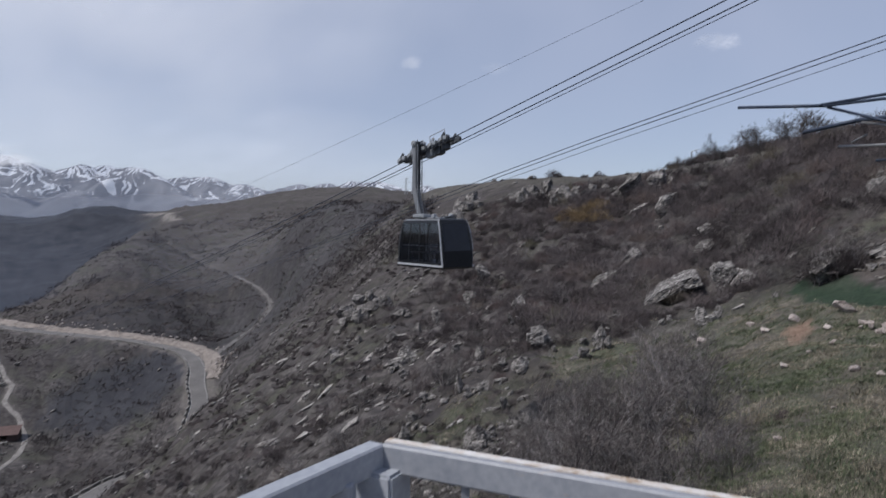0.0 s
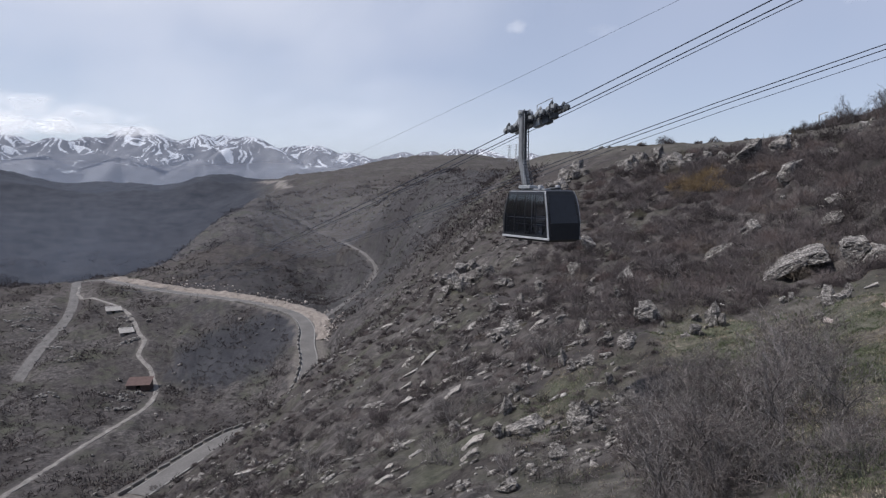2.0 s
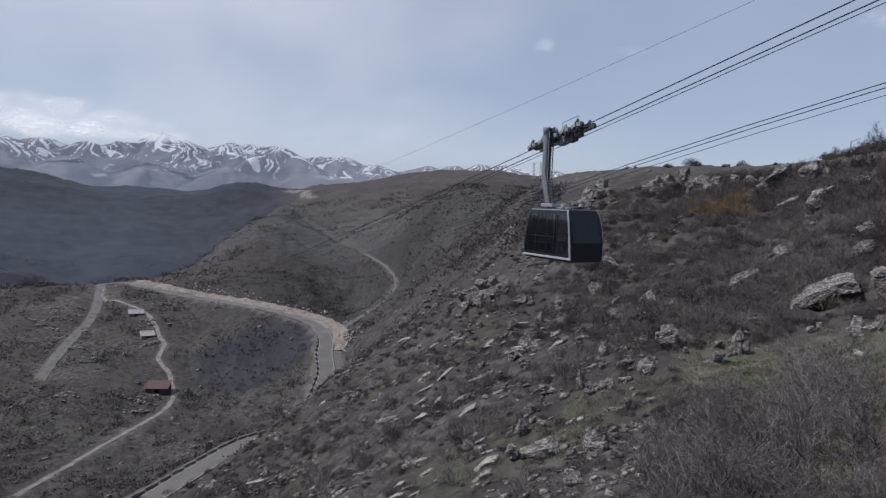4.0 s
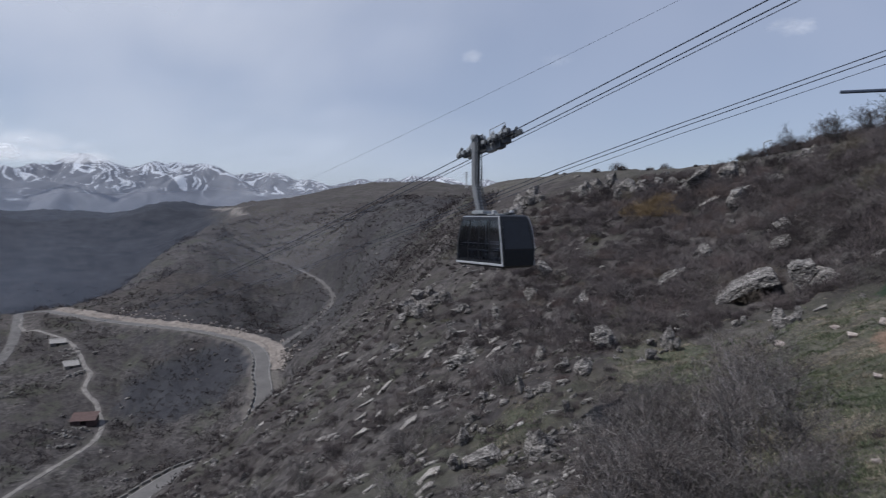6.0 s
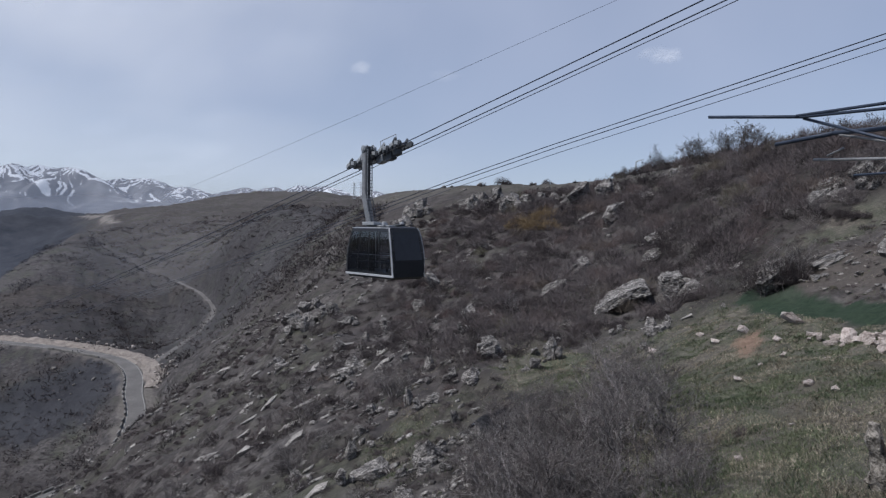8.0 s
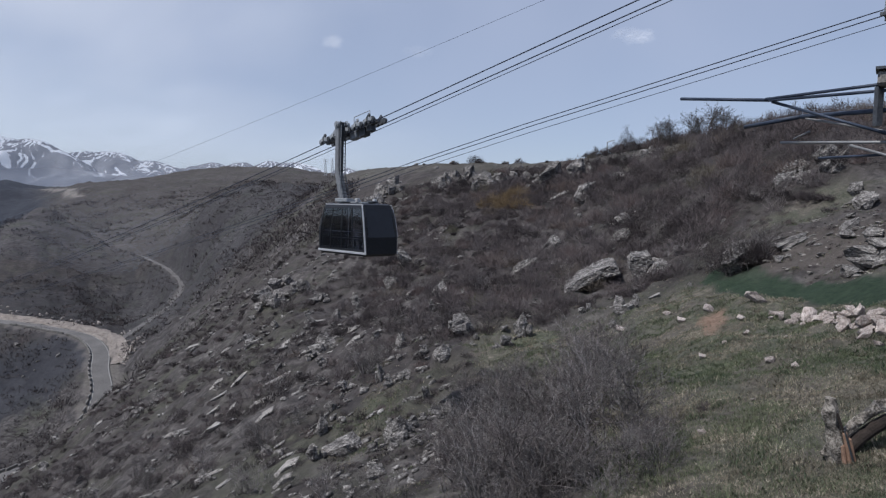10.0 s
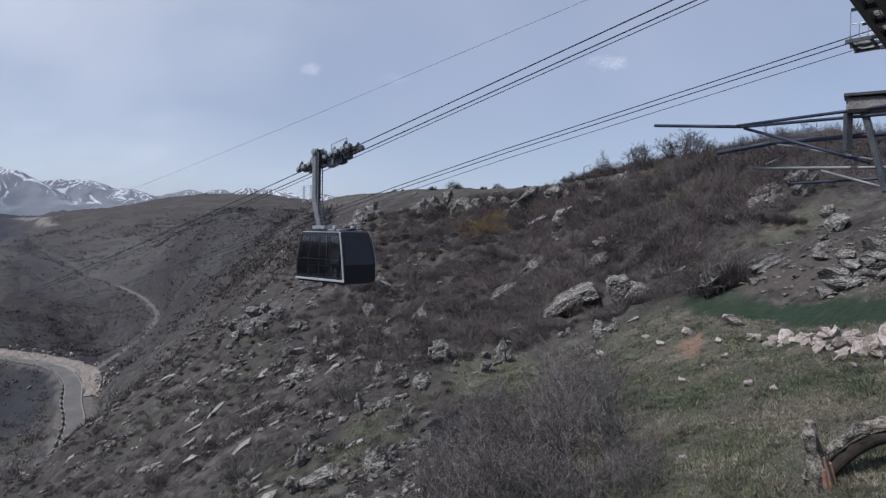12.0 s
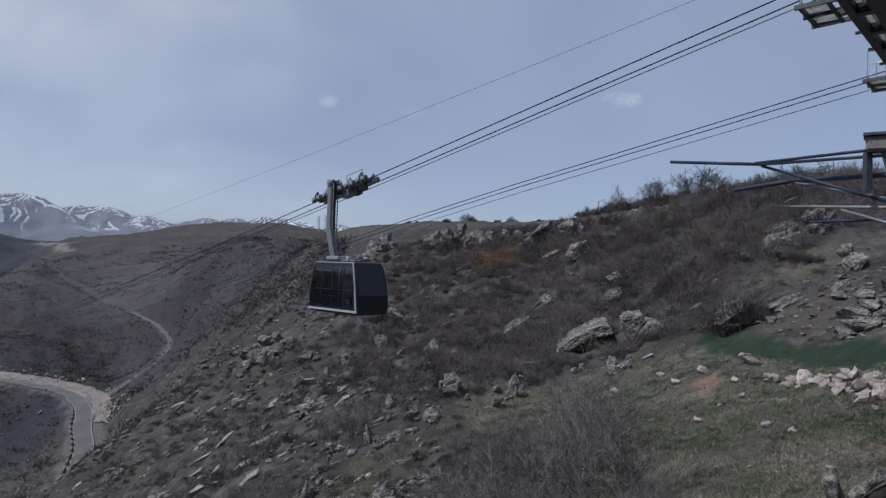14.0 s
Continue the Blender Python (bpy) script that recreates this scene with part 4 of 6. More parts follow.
# ---- roads in the valley ----
def smooth_line(line, step):
    """The line rounded off, with a place every step metres."""
    p = np.array(line, float)
    p = np.concatenate([[2 * p[0] - p[1]], p, [2 * p[-1] - p[-2]]])
    out = []
    for a, b, c, d in zip(p, p[1:], p[2:], p[3:]):
        n = max(2, int(np.linalg.norm(c - b) / step))
        for k in range(n):
            t = k / n
            out.append(0.5 * (2 * b + (c - a) * t + (2 * a - 5 * b + 4 * c - d) * t * t + (3 * b - a - 3 * c + d) * t ** 3))
    out.append(p[-2])
    return np.array(out)


def sides(line):
    """The direction to the right of a line at each place."""
    d = np.gradient(line[:, :2], axis=0)
    d /= np.linalg.norm(d, axis=1)[:, None]
    return np.stack([d[:, 1], -d[:, 0]], -1)


def ribbon(name, line, profile, material):
    """A strip along a line: profile holds (offset to the right, height) pairs."""
    nrm = sides(line)
    verts, faces, w = [], [], len(profile)
    for p, s in zip(line, nrm):
        verts += [(p[0] + s[0] * o, p[1] + s[1] * o, p[2] + h) for o, h in profile]
    for k in range(len(line) - 1):
        for j in range(w - 1):
            faces.append((k * w + j, k * w + j + 1, (k + 1) * w + j + 1, (k + 1) * w + j))
    return mesh_of(name, verts, faces, material, False)


M_ASPHALT = mat("worn_asphalt", [(0.1, 0.097, 0.097), (0.165, 0.159, 0.157)], 0.2, 0.9, fine=3)
M_RUBBLE = mat("pale_rubble_bank", [(0.12, 0.105, 0.096), (0.28, 0.25, 0.228)], 0.4, 0.95, bump=0.25, fine=2.5)
M_LINE = mat("road_line_paint", [(0.2, 0.2, 0.195), (0.3, 0.3, 0.29)], 1.0, 0.7)
road_line = smooth_line(ROAD, 3.0)
tagged(new("road", ribbon("road", road_line, [(-2.9, -0.35), (-2.9, 0.12), (-0.6, 0.18), (1.8, 0.12), (1.8, -0.35)], M_ASPHALT)), "grey asphalt mountain road curving down the valley", "road", kind="structure")
for off in (-2.6, 1.55):
    tagged(new("road_marking", ribbon("road_marking", road_line, [(off - 0.09, 0.131), (off + 0.09, 0.131)], M_LINE)), "white edge line painted on the asphalt road", "road marking", kind="structure")
upper = road_line[(road_line[:, 1] > 186)]
g = np.random.default_rng(5)
bank_profile = [(1.8, 0.0), (2.8, 0.2), (3.6, 0.4), (4.4, 0.7), (5.6, 1.05), (7.0, 1.15), (8.2, 0.1)]
bank_me = ribbon("cut_bank", upper, bank_profile, M_RUBBLE)
for v in bank_me.vertices:
    v.co += Vector(g.uniform(-0.35, 0.35, 3))
tagged(new("cut_bank", bank_me), "pale rubble cutting beside the asphalt road", "bank", kind="structure")

# dirt lanes: two wheel ruts with a worn crown between them
M_DIRT = mat("pale_dirt", [(0.12, 0.112, 0.107), (0.2, 0.19, 0.182), (0.3, 0.287, 0.275)], 0.5, 0.95, bump=0.04, fine=3)
M_GRAVEL = mat("grey_gravel_lane", [(0.085, 0.082, 0.083), (0.17, 0.164, 0.162)], 0.4, 0.95, bump=0.04, fine=3)
for name, line, half, m, label in (("dirt_lane", LANE, 0.62, M_DIRT, "narrow pale dirt lane winding between the valley gardens"), ("lower_road", [(-213, 264, -39.4), (-220, 257, -39.9)] + SPUR, 1.7, M_GRAVEL, "narrow worn grey road leading down into the valley"),
                                   ("dirt_track", TRACK[:6], 0.95, M_GRAVEL, "worn dirt track climbing the far slope")):
    lane_line = smooth_line(line, 1.5)
    lane_line[:, 2] = land(lane_line[:, 0], lane_line[:, 1])
    strip_me = ribbon(name, lane_line, [(-half - 0.3, -0.2), (-half, 0.14), (-half * 0.55, 0.1), (0.0, 0.17), (half * 0.55, 0.1), (half, 0.14), (half + 0.3, -0.2)], m)
    wobble = np.random.default_rng(3)
    for v in strip_me.vertices:
        v.co += Vector((*wobble.normal(0, 0.12, 2), 0))
    tagged(new(name, strip_me), label, "lane", kind="structure")

# a low parapet of pale blocks along the outer edge
M_BLOCK = mat("pale_parapet_block", [(0.12, 0.117, 0.114), (0.21, 0.204, 0.196)], 1.0, 0.9, bump=0.02, random_tone=0.3)
bm = B()
bmesh.ops.create_cube(bm, size=1.0, matrix=Matrix.Diagonal((2.9, 0.4, 0.6, 1)))
bmesh.ops.bevel(bm, geom=bm.edges[:], offset=0.06, segments=1, affect="EDGES")
block_me = bpy.data.meshes.new("parapet_block")
bm.to_mesh(block_me)
bm.free()
block_me.materials.append(M_BLOCK)
parapet = thing("road_parapet", Matrix.Identity(4), "row of pale stone blocks along the asphalt road", "parapet")
nrm = sides(road_line)
for k, (p, s) in enumerate(zip(road_line, nrm)):
    if p[1] < 232:
        ob = new("parapet_block", block_me)
        ob.parent = parapet
        ob.matrix_basis = pose(p[0] - s[0] * 3.25, p[1] - s[1] * 3.25, p[2] + 0.4, g.uniform(-2, 2), g.uniform(-3, 3), math.degrees(math.atan2(s[0], -s[1])) + g.uniform(-4, 4))

# ---- stones ----
M_ROCK = mat("lichened_limestone", [(0.075, 0.068, 0.065), (0.19, 0.177, 0.165), (0.31, 0.29, 0.27), (0.43, 0.41, 0.38)], 1.3, 0.92, bump=0.06, fine=9, spread=(0.36, 0.66), random_tone=0.3)
M_PALE_ROCK = mat("pale_broken_stone", [(0.16, 0.14, 0.13), (0.3, 0.272, 0.255), (0.42, 0.395, 0.37)], 2.0, 0.9, bump=0.04, fine=14, random_tone=0.25)


def angular_mesh(name, seed, chunks, corners, rough, material, points=None, cuts=3):
    """Broken stone: angular hulls grown together, with a pitted and cracked skin."""
    rnd = random.Random(seed)
    verts, faces = [], []
    for c in range(chunks):
        bm = B()
        if points:
            spots = [Vector(p) for p in points[c]]
        else:
            size_c = 1.0 if c == 0 else rnd.uniform(0.5, 0.8)
            place = Vector((0, 0, 0)) if c == 0 else Vector((rnd.uniform(-0.8, 0.8), rnd.uniform(-0.6, 0.6), rnd.uniform(-0.45, 0.2)))
            spots = []
            for _ in range(corners):
                d = Vector((rnd.gauss(0, 1), rnd.gauss(0, 1), rnd.gauss(0, 1))).normalized()
                d /= max(abs(d.x), abs(d.y), abs(d.z)) ** 0.55
                spots.append(d * (size_c * rnd.uniform(0.85, 1.05)) + place)
        for p in spots:
            bm.verts.new(p)
        hull = bmesh.ops.convex_hull(bm, input=bm.verts)
        bmesh.ops.delete(bm, geom=list({v for v in hull["geom_interior"] + hull["geom_unused"] if isinstance(v, bmesh.types.BMVert)}), context="VERTS")
        bmesh.ops.subdivide_edges(bm, edges=bm.edges[:], cuts=cuts, use_grid_fill=True)
        bmesh.ops.triangulate(bm, faces=bm.faces)
        bm.normal_update()
        shift = Vector((rnd.uniform(-50, 50), rnd.uniform(-50, 50), rnd.uniform(-50, 50)))
        moves = []
        for v in bm.verts:
            q = v.co + shift
            crack = (1 - min(1.0, abs(noise.noise(q * 1.4)) * 4.5)) ** 3
            moves.append(v.normal * rough * (1.1 * noise.noise(q * 1.9) + 0.9 * noise.noise(q * 4.1) + 0.6 * noise.noise(q * 8.5) - 1.6 * crack))
        base = len(verts)
        verts += [v.co + d for v, d in zip(bm.verts, moves)]
        bm.verts.index_update()
        faces += [[base + v.index for v in f.verts] for f in bm.faces]
        bm.free()
    if not points:                                # fill the box from -1 to 1
        v = np.array([p[:] for p in verts])
        lo, hi = v.min(0), v.max(0)
        verts = ((v - (lo + hi) / 2) / ((hi - lo) / 2)).tolist()
    return mesh_of(name, verts, faces, material, False)


def rock_material(name, dark, mid, light, lichen, pitting=1.0):
    """Weathered limestone: pale faces, stains, pits whose shade is painted black, grey-white lichen spots, tone varying
    from stone to stone.
    """
    m = mat(name, [dark, mid, light], 1.6, 0.93, bump=0.12, fine=7, spread=(0.36, 0.62), random_tone=0.3)
    n, l = m.node_tree.nodes, m.node_tree.links
    b = n["Principled BSDF"]
    src = b.inputs["Base Color"].links[0].from_socket
    tc, beds = n.new("ShaderNodeTexCoord"), n.new("ShaderNodeMapping")
    beds.inputs["Scale"].default_value = (0.7, 0.7, 1.7)
    l.new(tc.outputs["Object"], beds.inputs["Vector"])
    for scale, lo, hi, colour, amount in ((2.4, 0.53, 0.58, (0.035, 0.032, 0.032), 0.6 * pitting), (5.0, 0.52, 0.62, lichen, 0.55), (4.0, 0.55, 0.6, (0.03, 0.027, 0.027), 0.85 * pitting), (11.0, 0.54, 0.62, (0.05, 0.046, 0.045), 0.6 * pitting)):
        tex, band, mx = n.new("ShaderNodeTexNoise"), n.new("ShaderNodeMapRange"), n.new("ShaderNodeMix")
        tex.inputs["Scale"].default_value, tex.inputs["Detail"].default_value, tex.inputs["Roughness"].default_value = scale, 6.0, 0.65
        l.new(beds.outputs["Vector"], tex.inputs["Vector"])
        band.inputs["From Min"].default_value, band.inputs["From Max"].default_value, band.inputs["To Max"].default_value = lo, hi, amount
        l.new(tex.outputs["Fac"], band.inputs["Value"])
        mx.data_type = "RGBA"
        mx.inputs["B"].default_value = (*colour, 1)
        l.new(band.outputs["Result"], mx.inputs["Factor"])
        l.new(src, mx.inputs["A"])
        src = mx.outputs["Result"]
    l.new(src, b.inputs["Base Color"])
    return m


M_BOULDER = rock_material("lichened_limestone_block", (0.04, 0.036, 0.036), (0.14, 0.132, 0.128), (0.38, 0.362, 0.345), (0.46, 0.45, 0.43))
M_WALL_ROCK = rock_material("pinkish_broken_stone", (0.2, 0.165, 0.152), (0.38, 0.325, 0.3), (0.56, 0.505, 0.475), (0.6, 0.57, 0.54), 0.4)
BIG_ROCKS = [angular_mesh("boulder", 100 + k, 3, 13, 0.07, M_BOULDER, cuts=5) for k in range(6)]
ROCKS = [angular_mesh("rock", 200 + k, 1 + k % 3, 12, 0.08, M_BOULDER, cuts=3) for k in range(10)]
LUMPY = [angular_mesh("rock", 250 + k, 4, 10, 0.1, M_BOULDER, cuts=2) for k in range(6)]
M_SLAB = rock_material("pale_limestone_slab", (0.13, 0.122, 0.115), (0.3, 0.285, 0.27), (0.46, 0.44, 0.42), (0.5, 0.48, 0.46), 0.45)
SLABS = [angular_mesh("flat_rock", 350 + k, 1, 11, 0.06, M_SLAB, cuts=3) for k in range(5)]
PALE = [angular_mesh("pale_stone", 300 + k, 1, 12, 0.05, M_WALL_ROCK) for k in range(6)]


def stone(name, me, x, y, size, turn=0.0, tip=0.0, sink=0.3, label="", category="rock", group="", lean=0.8):
    ob = new(name, me)
    ob.matrix_world = slope_pose(x, y, -size[2] * (0.5 - sink), turn, lean) @ pose(0, 0, 0, 0, tip, 0) @ Matrix.Diagonal((size[0] / 2, size[1] / 2, size[2] / 2, 1))
    return tagged(ob, label or "grey lichen-covered limestone rock among dry scrub", category, group)


def prism(outline, y0, y1, rise):
    """Corners of a block with the given outline (across, up), from its near to its far side."""
    return [(x, y0, z) for x, z in outline] + [(0.96 * x, y1, z + rise) for x, z in outline]


# the twin boulders: a slab tilted up to one side over a hollow, a hanging block and a leaning one beside it
SLAB = [prism([(-2.7, 0.35), (-2.3, 0.8), (-1.35, 1.5), (-0.4, 1.95), (0.2, 1.9), (0.1, 1.5), (-0.5, 1.3), (-1.7, 0.65), (-2.6, 0.05)], -1.3, 2.0, 0.5),
        prism([(-0.5, 2.0), (0.9, 2.6), (1.3, 2.5), (1.5, 2.0), (1.7, 1.95), (0.55, 1.8), (-0.4, 1.4)], -1.1, 2.0, 0.5),
        prism([(-0.6, -0.9), (1.5, -0.9), (1.4, 1.9), (-0.3, 1.6)], 1.3, 2.4, 0.3)]
HANGING = [prism([(2.1, 2.5), (2.4, 2.9), (3.7, 3.05), (3.85, 2.6), (3.3, 1.75), (2.95, 1.0), (2.25, 1.7)], -0.9, 1.2, 0.3),
           prism([(2.4, -0.8), (3.9, -0.8), (3.7, 2.2), (2.6, 2.2)], 0.5, 1.6, 0.2)]
LEANING = [prism([(3.45, 1.7), (3.95, 2.35), (4.5, 2.45), (4.4, 1.55), (3.8, -0.1), (2.75, -0.1), (2.95, 0.55)], -1.5, 0.2, 0.25),
           prism([(3.9, 2.35), (4.25, 2.6), (5.2, 2.35), (5.3, 1.9), (4.4, 1.5), (3.7, 1.75)], -1.4, 0.9, 0.3),
           prism([(3.8, -0.8), (5.2, -0.8), (4.9, 1.7), (4.1, 1.7)], 0.0, 1.2, 0.2)]
for k, pts in enumerate((SLAB, HANGING, LEANING)):
    ob = new("boulder", angular_mesh("boulder", 3 + k, len(pts), 0, 0.07, M_BOULDER, pts, 8))
    ob.matrix_world = pose(15.65, 54.6 - 0.8 * (k > 0), height_at(15.65, 54.6) - (-0.05 if k else 0.45), 0, 0, -14)
    tagged(ob, ("long limestone slab tilted over a dark hollow on the hillside", "limestone block hanging beside a tilted slab", "split limestone block leaning against another")[k], "boulder", "twin boulders")
# the crags below the crest: east, north, length, depth, height, turn, tip
BOULDERS = [(21.4, 42.8, 3.2, 2.2, 2.1, 30, 6), (24.6, 42.2, 2.7, 1.3, 0.45, 10, 4), (30.6, 44.2, 1.7, 1.4, 1.3, 10, 0), (31.5, 46.7, 1.4, 1.1, 1.0, 60, 0), (27.4, 41.2, 1.8, 0.9, 0.6, 10, -10), (26.2, 39.4, 1.3, 0.8, 0.5, 70, 0), (23.0, 108, 4.8, 4, 4.2, 0, 5), (26.3, 104, 4.4, 4, 3.8, 70, 0),
            (28.6, 92, 1.8, 1.6, 1.5, 20, 0), (23.8, 90, 4.6, 3, 3.0, 45, 0), (30.3, 54.2, 2.0, 1.6, 1.6, 0, 0), (31.8, 53.4, 1.6, 1.5, 1.5, 40, 0), (29.2, 55.6, 1.4, 1.3, 1.2, 80, 0), (33.0, 52.0, 1.5, 1.4, 1.3, 20, 0)]
CRAGS = [(8.9, 127, 3.0, 3, 4.4, 0, 0), (11.2, 127, 3.4, 3, 4.6, 50, 0), (13.4, 118, 3.0, 3, 3.6, 100, 0), (5.6, 125, 3.2, 3, 3.4, 10, 0),
         (-5.7, 138, 4.2, 3.4, 4.2, 10, 0), (-2.6, 135, 4.4, 3.6, 4.6, 70, 0), (-5.8, 128, 2.8, 3, 3.0, 20, 0), (30, 61, 1.5, 1.3, 1.2, 60, 0), (7.2, 126, 2.6, 2.4, 2.6, 30, 0), (12.6, 121, 2.4, 2.4, 2.6, 0, 0),
         (15.5, 117, 2.6, 2.4, 2.2, 60, 0), (3.5, 130, 2.4, 2.4, 2.0, 0, 0), (16.4, 121, 2.6, 2.2, 2.4, 20, 0), (18.2, 118.5, 2.8, 2.2, 2.2, 80, 0), (20.0, 116, 2.6, 2.2, 2.6, 0, 0), (10.1, 124.5, 2.2, 2, 2.2, 0, 0), (14.6, 122.5, 2.2, 2, 2.0, 45, 0), (21.6, 111, 2.2, 2, 1.8, 0, 0), (32.2, 56.8, 2.4, 2.2, 2.2, 0, 0), (34.4, 55.2, 2.2, 2.0, 2.4, 40, 0), (32.6, 101.4, 3.0, 2.2, 1.9, 0, 0), (35.4, 102.2, 2.4, 2.0, 1.5, 30, 0), (28.6, 92.6, 2.6, 2.2, 2.0, 70, 0)]
LEDGES = [(-2.9, 33.6, 2.0, 1.3, 1.0, 10, -10), (-3.0, 25.4, 1.0, 0.8, 0.6, 30, 0), (-1.1, 28.2, 1.3, 0.9, 0.7, 60, 0), (-3.6, 23.6, 0.9, 0.7, 0.5, 0, 0), (11.7, 66.7, 3.6, 1.6, 1.4, 10, -16), (21.6, 52.7, 2.0, 1.4, 1.0, 0, 0), (-21, 102, 3.4, 3, 3.0, 0, 0), (-0.1, 85, 1.8, 1.6, 2.8, 0, 0), (3.2, 61.4, 1.4, 1.2, 1.8, 0, 0),
          (-1.5, 75.3, 1.6, 1.3, 2.0, 0, 0), (22.8, 70, 1.8, 1.5, 1.9, 0, 0), (15.5, 73.3, 3.0, 1.8, 1.5, 20, -10), (21.1, 66.6, 2.3, 1.6, 1.5, 0, -10)]
# east, north, width, height
PALE_SLABS = [(-10.6, 57.5, 2.0, 0.6), (-10.1, 48.7, 1.9, 0.4), (-15.0, 52.8, 2.1, 0.6), (-20.0, 60.3, 1.7, 0.8), (-15.9, 65.9, 1.9, 0.5), (-17.1, 63.5, 1.4, 0.5),
              (-19.2, 70.3, 1.5, 0.6), (-12.2, 66.8, 1.6, 0.6), (-36.2, 118.8, 2.6, 0.9), (-7.8, 50.2, 0.8, 0.3), (-16.7, 60.3, 1.1, 0.6)]
PITTED = [(-7.2, 60.2, 2.5, 1.7), (-0.2, 49.8, 0.9, 1.3), (-2.3, 53.9, 0.8, 0.9), (-18.1, 80.4, 1.8, 1.4), (-11.0, 59.9, 0.9, 0.7), (-6.6, 55.2, 0.9, 0.8), (-10.0, 72.3, 1.3, 1.3),
          (-7.1, 70.9, 0.9, 1.5), (-5.2, 73.1, 1.3, 1.5), (-19.9, 95.2, 2.3, 2.0), (-17.6, 93.6, 2.3, 2.3), (-11.3, 87.1, 1.7, 1.2), (-1.5, 42.8, 0.7, 1.3), (-4.5, 38.0, 0.7, 1.2),
          (-4.4, 41.5, 0.6, 0.7), (-3.7, 45.6, 1.2, 0.7), (0.0, 41.5, 0.8, 0.6), (-1.0, 41.4, 0.7, 0.7), (-0.2, 32.4, 1.6, 1.2)]
GLADE_ROCKS = [(7.7, 44.7, 1.1, 1.6), (6.3, 41.4, 0.9, 0.7), (7.9, 43.4, 0.7, 0.9), (3.8, 46.3, 1.6, 1.3), (1.2, 44.4, 0.7, 0.7), (2.4, 42.0, 1.4, 0.9), (6.2, 34.8, 0.7, 0.6),
               (9.5, 35.9, 0.6, 0.3), (2.5, 55.1, 0.9, 1.2), (1.4, 55.0, 1.1, 0.9), (10.1, 51.9, 0.9, 0.7), (14.2, 44.2, 1.7, 1.2), (12.8, 41.3, 0.7, 0.7), (1.3, 37.2, 0.5, 0.9), (12.5, 46.6, 0.8, 0.7)]
for k, (x, y, a, b, c, t, tip) in enumerate(BOULDERS):
    stone("boulder", BIG_ROCKS[k % 6], x, y, (a, b, c), t, tip, 0.25, "large grey weathered limestone boulder on the hillside", "boulder", "boulders on the hillside")
crag_dice = random.Random(9)
for k, (x, y, a, b, c, t, tip) in enumerate(CRAGS + [(-14.6, 97.0, 3.0, 2.6, 2.6, 0, 0), (-19.5, 104.5, 3.4, 2.6, 3.0, 0, 0), (-22.0, 106.0, 2.6, 2.4, 2.2, 0, 0)]):
    for q in range(4):                            # each crag is broken into a few pitted blocks
        f = (0.8, 0.6, 0.5, 0.42)[q]
        dx, dy = (0, 0) if q == 0 else (crag_dice.uniform(-0.6, 0.6) * a, crag_dice.uniform(-0.9, 0.1) * b)
        stone("crag_block", (LUMPY if q % 2 else ROCKS)[(k + 3 * q) % 6], x + dx, y + dy, (f * a, f * b, f * c * crag_dice.uniform(0.85, 1.1)), crag_dice.uniform(0, 360), crag_dice.gauss(0, 8), 0.22, "pitted limestone block of a crag on the hillside", "rock", "blocks of the crags", 0.5)
for k, (x, y, a, b, c, t, tip) in enumerate(LEDGES):
    stone("rock", ROCKS[k % 10], x, y, (a, b, c), t, tip, 0.28, group="rocks on the hillside")

g = np.random.default_rng(11)
for k, (x, y, a, h) in enumerate(PALE_SLABS):
    stone("flat_rock", SLABS[k % 5], x, y, (a * 1.25, a * 0.55, h * 0.9), g.normal(6, 7), g.normal(-4, 4), 0.25, "pale limestone slab lying flat on the slope", "rock", "pale slabs on the slope", 1.0)
for k, (x, y, a, h) in enumerate(PITTED + GLADE_ROCKS):
    stone("rock", LUMPY[k % 6], x, y, (a * 1.15, a * 0.9, h * 1.15), g.uniform(0, 360), g.normal(0, 6), 0.2, "pitted grey limestone rock standing out of the scrub", "rock", "rocks on the hillside", 0.4)
    for _ in range(2):
        q = g.uniform(0.25, 0.5) * a
        stone("rock", LUMPY[int(g.integers(6))], x + g.normal(0, 0.7) * a, y + g.normal(0, 0.6) * a, (q * 1.4, q, q), g.uniform(0, 360), g.normal(0, 10), 0.2, group="rocks on the hillside")
count = 0
while count < 150:                                # the stones nearest to the lookout, one by one
    a, r = g.uniform(-34, 26), math.exp(g.uniform(math.log(27), math.log(105)))
    x, y = r * math.sin(radians(a)), r * math.cos(radians(a))
    keep = 0.5 + 0.8 * float(waves(np.array([x]), np.array([y]), 15, 61)[0])
    if a > 6:
        keep *= 0.35 if r > 40 else 0.0
    if g.random() > keep:
        continue
    s = g.uniform(0.3, 0.8) * (0.45 + r / 80) * (1.5 if g.random() < 0.12 else 1)
    slab = g.random() < 0.45
    if slab:
        stone("flat_rock", SLABS[int(g.integers(5))], x, y, (s * 1.8, s * 0.75, s * 0.45), g.normal(8, 12), g.normal(-5, 6), 0.25, "pale limestone slab lying flat on the slope", "rock", "pale slabs on the slope", 1.0)
    else:
        stone("rock", LUMPY[int(g.integers(6))], x, y, (s * 1.1, s * 0.9, s * 1.0), g.uniform(0, 360), g.normal(0, 12), 0.3, group="rocks on the hillside")
    count += 1

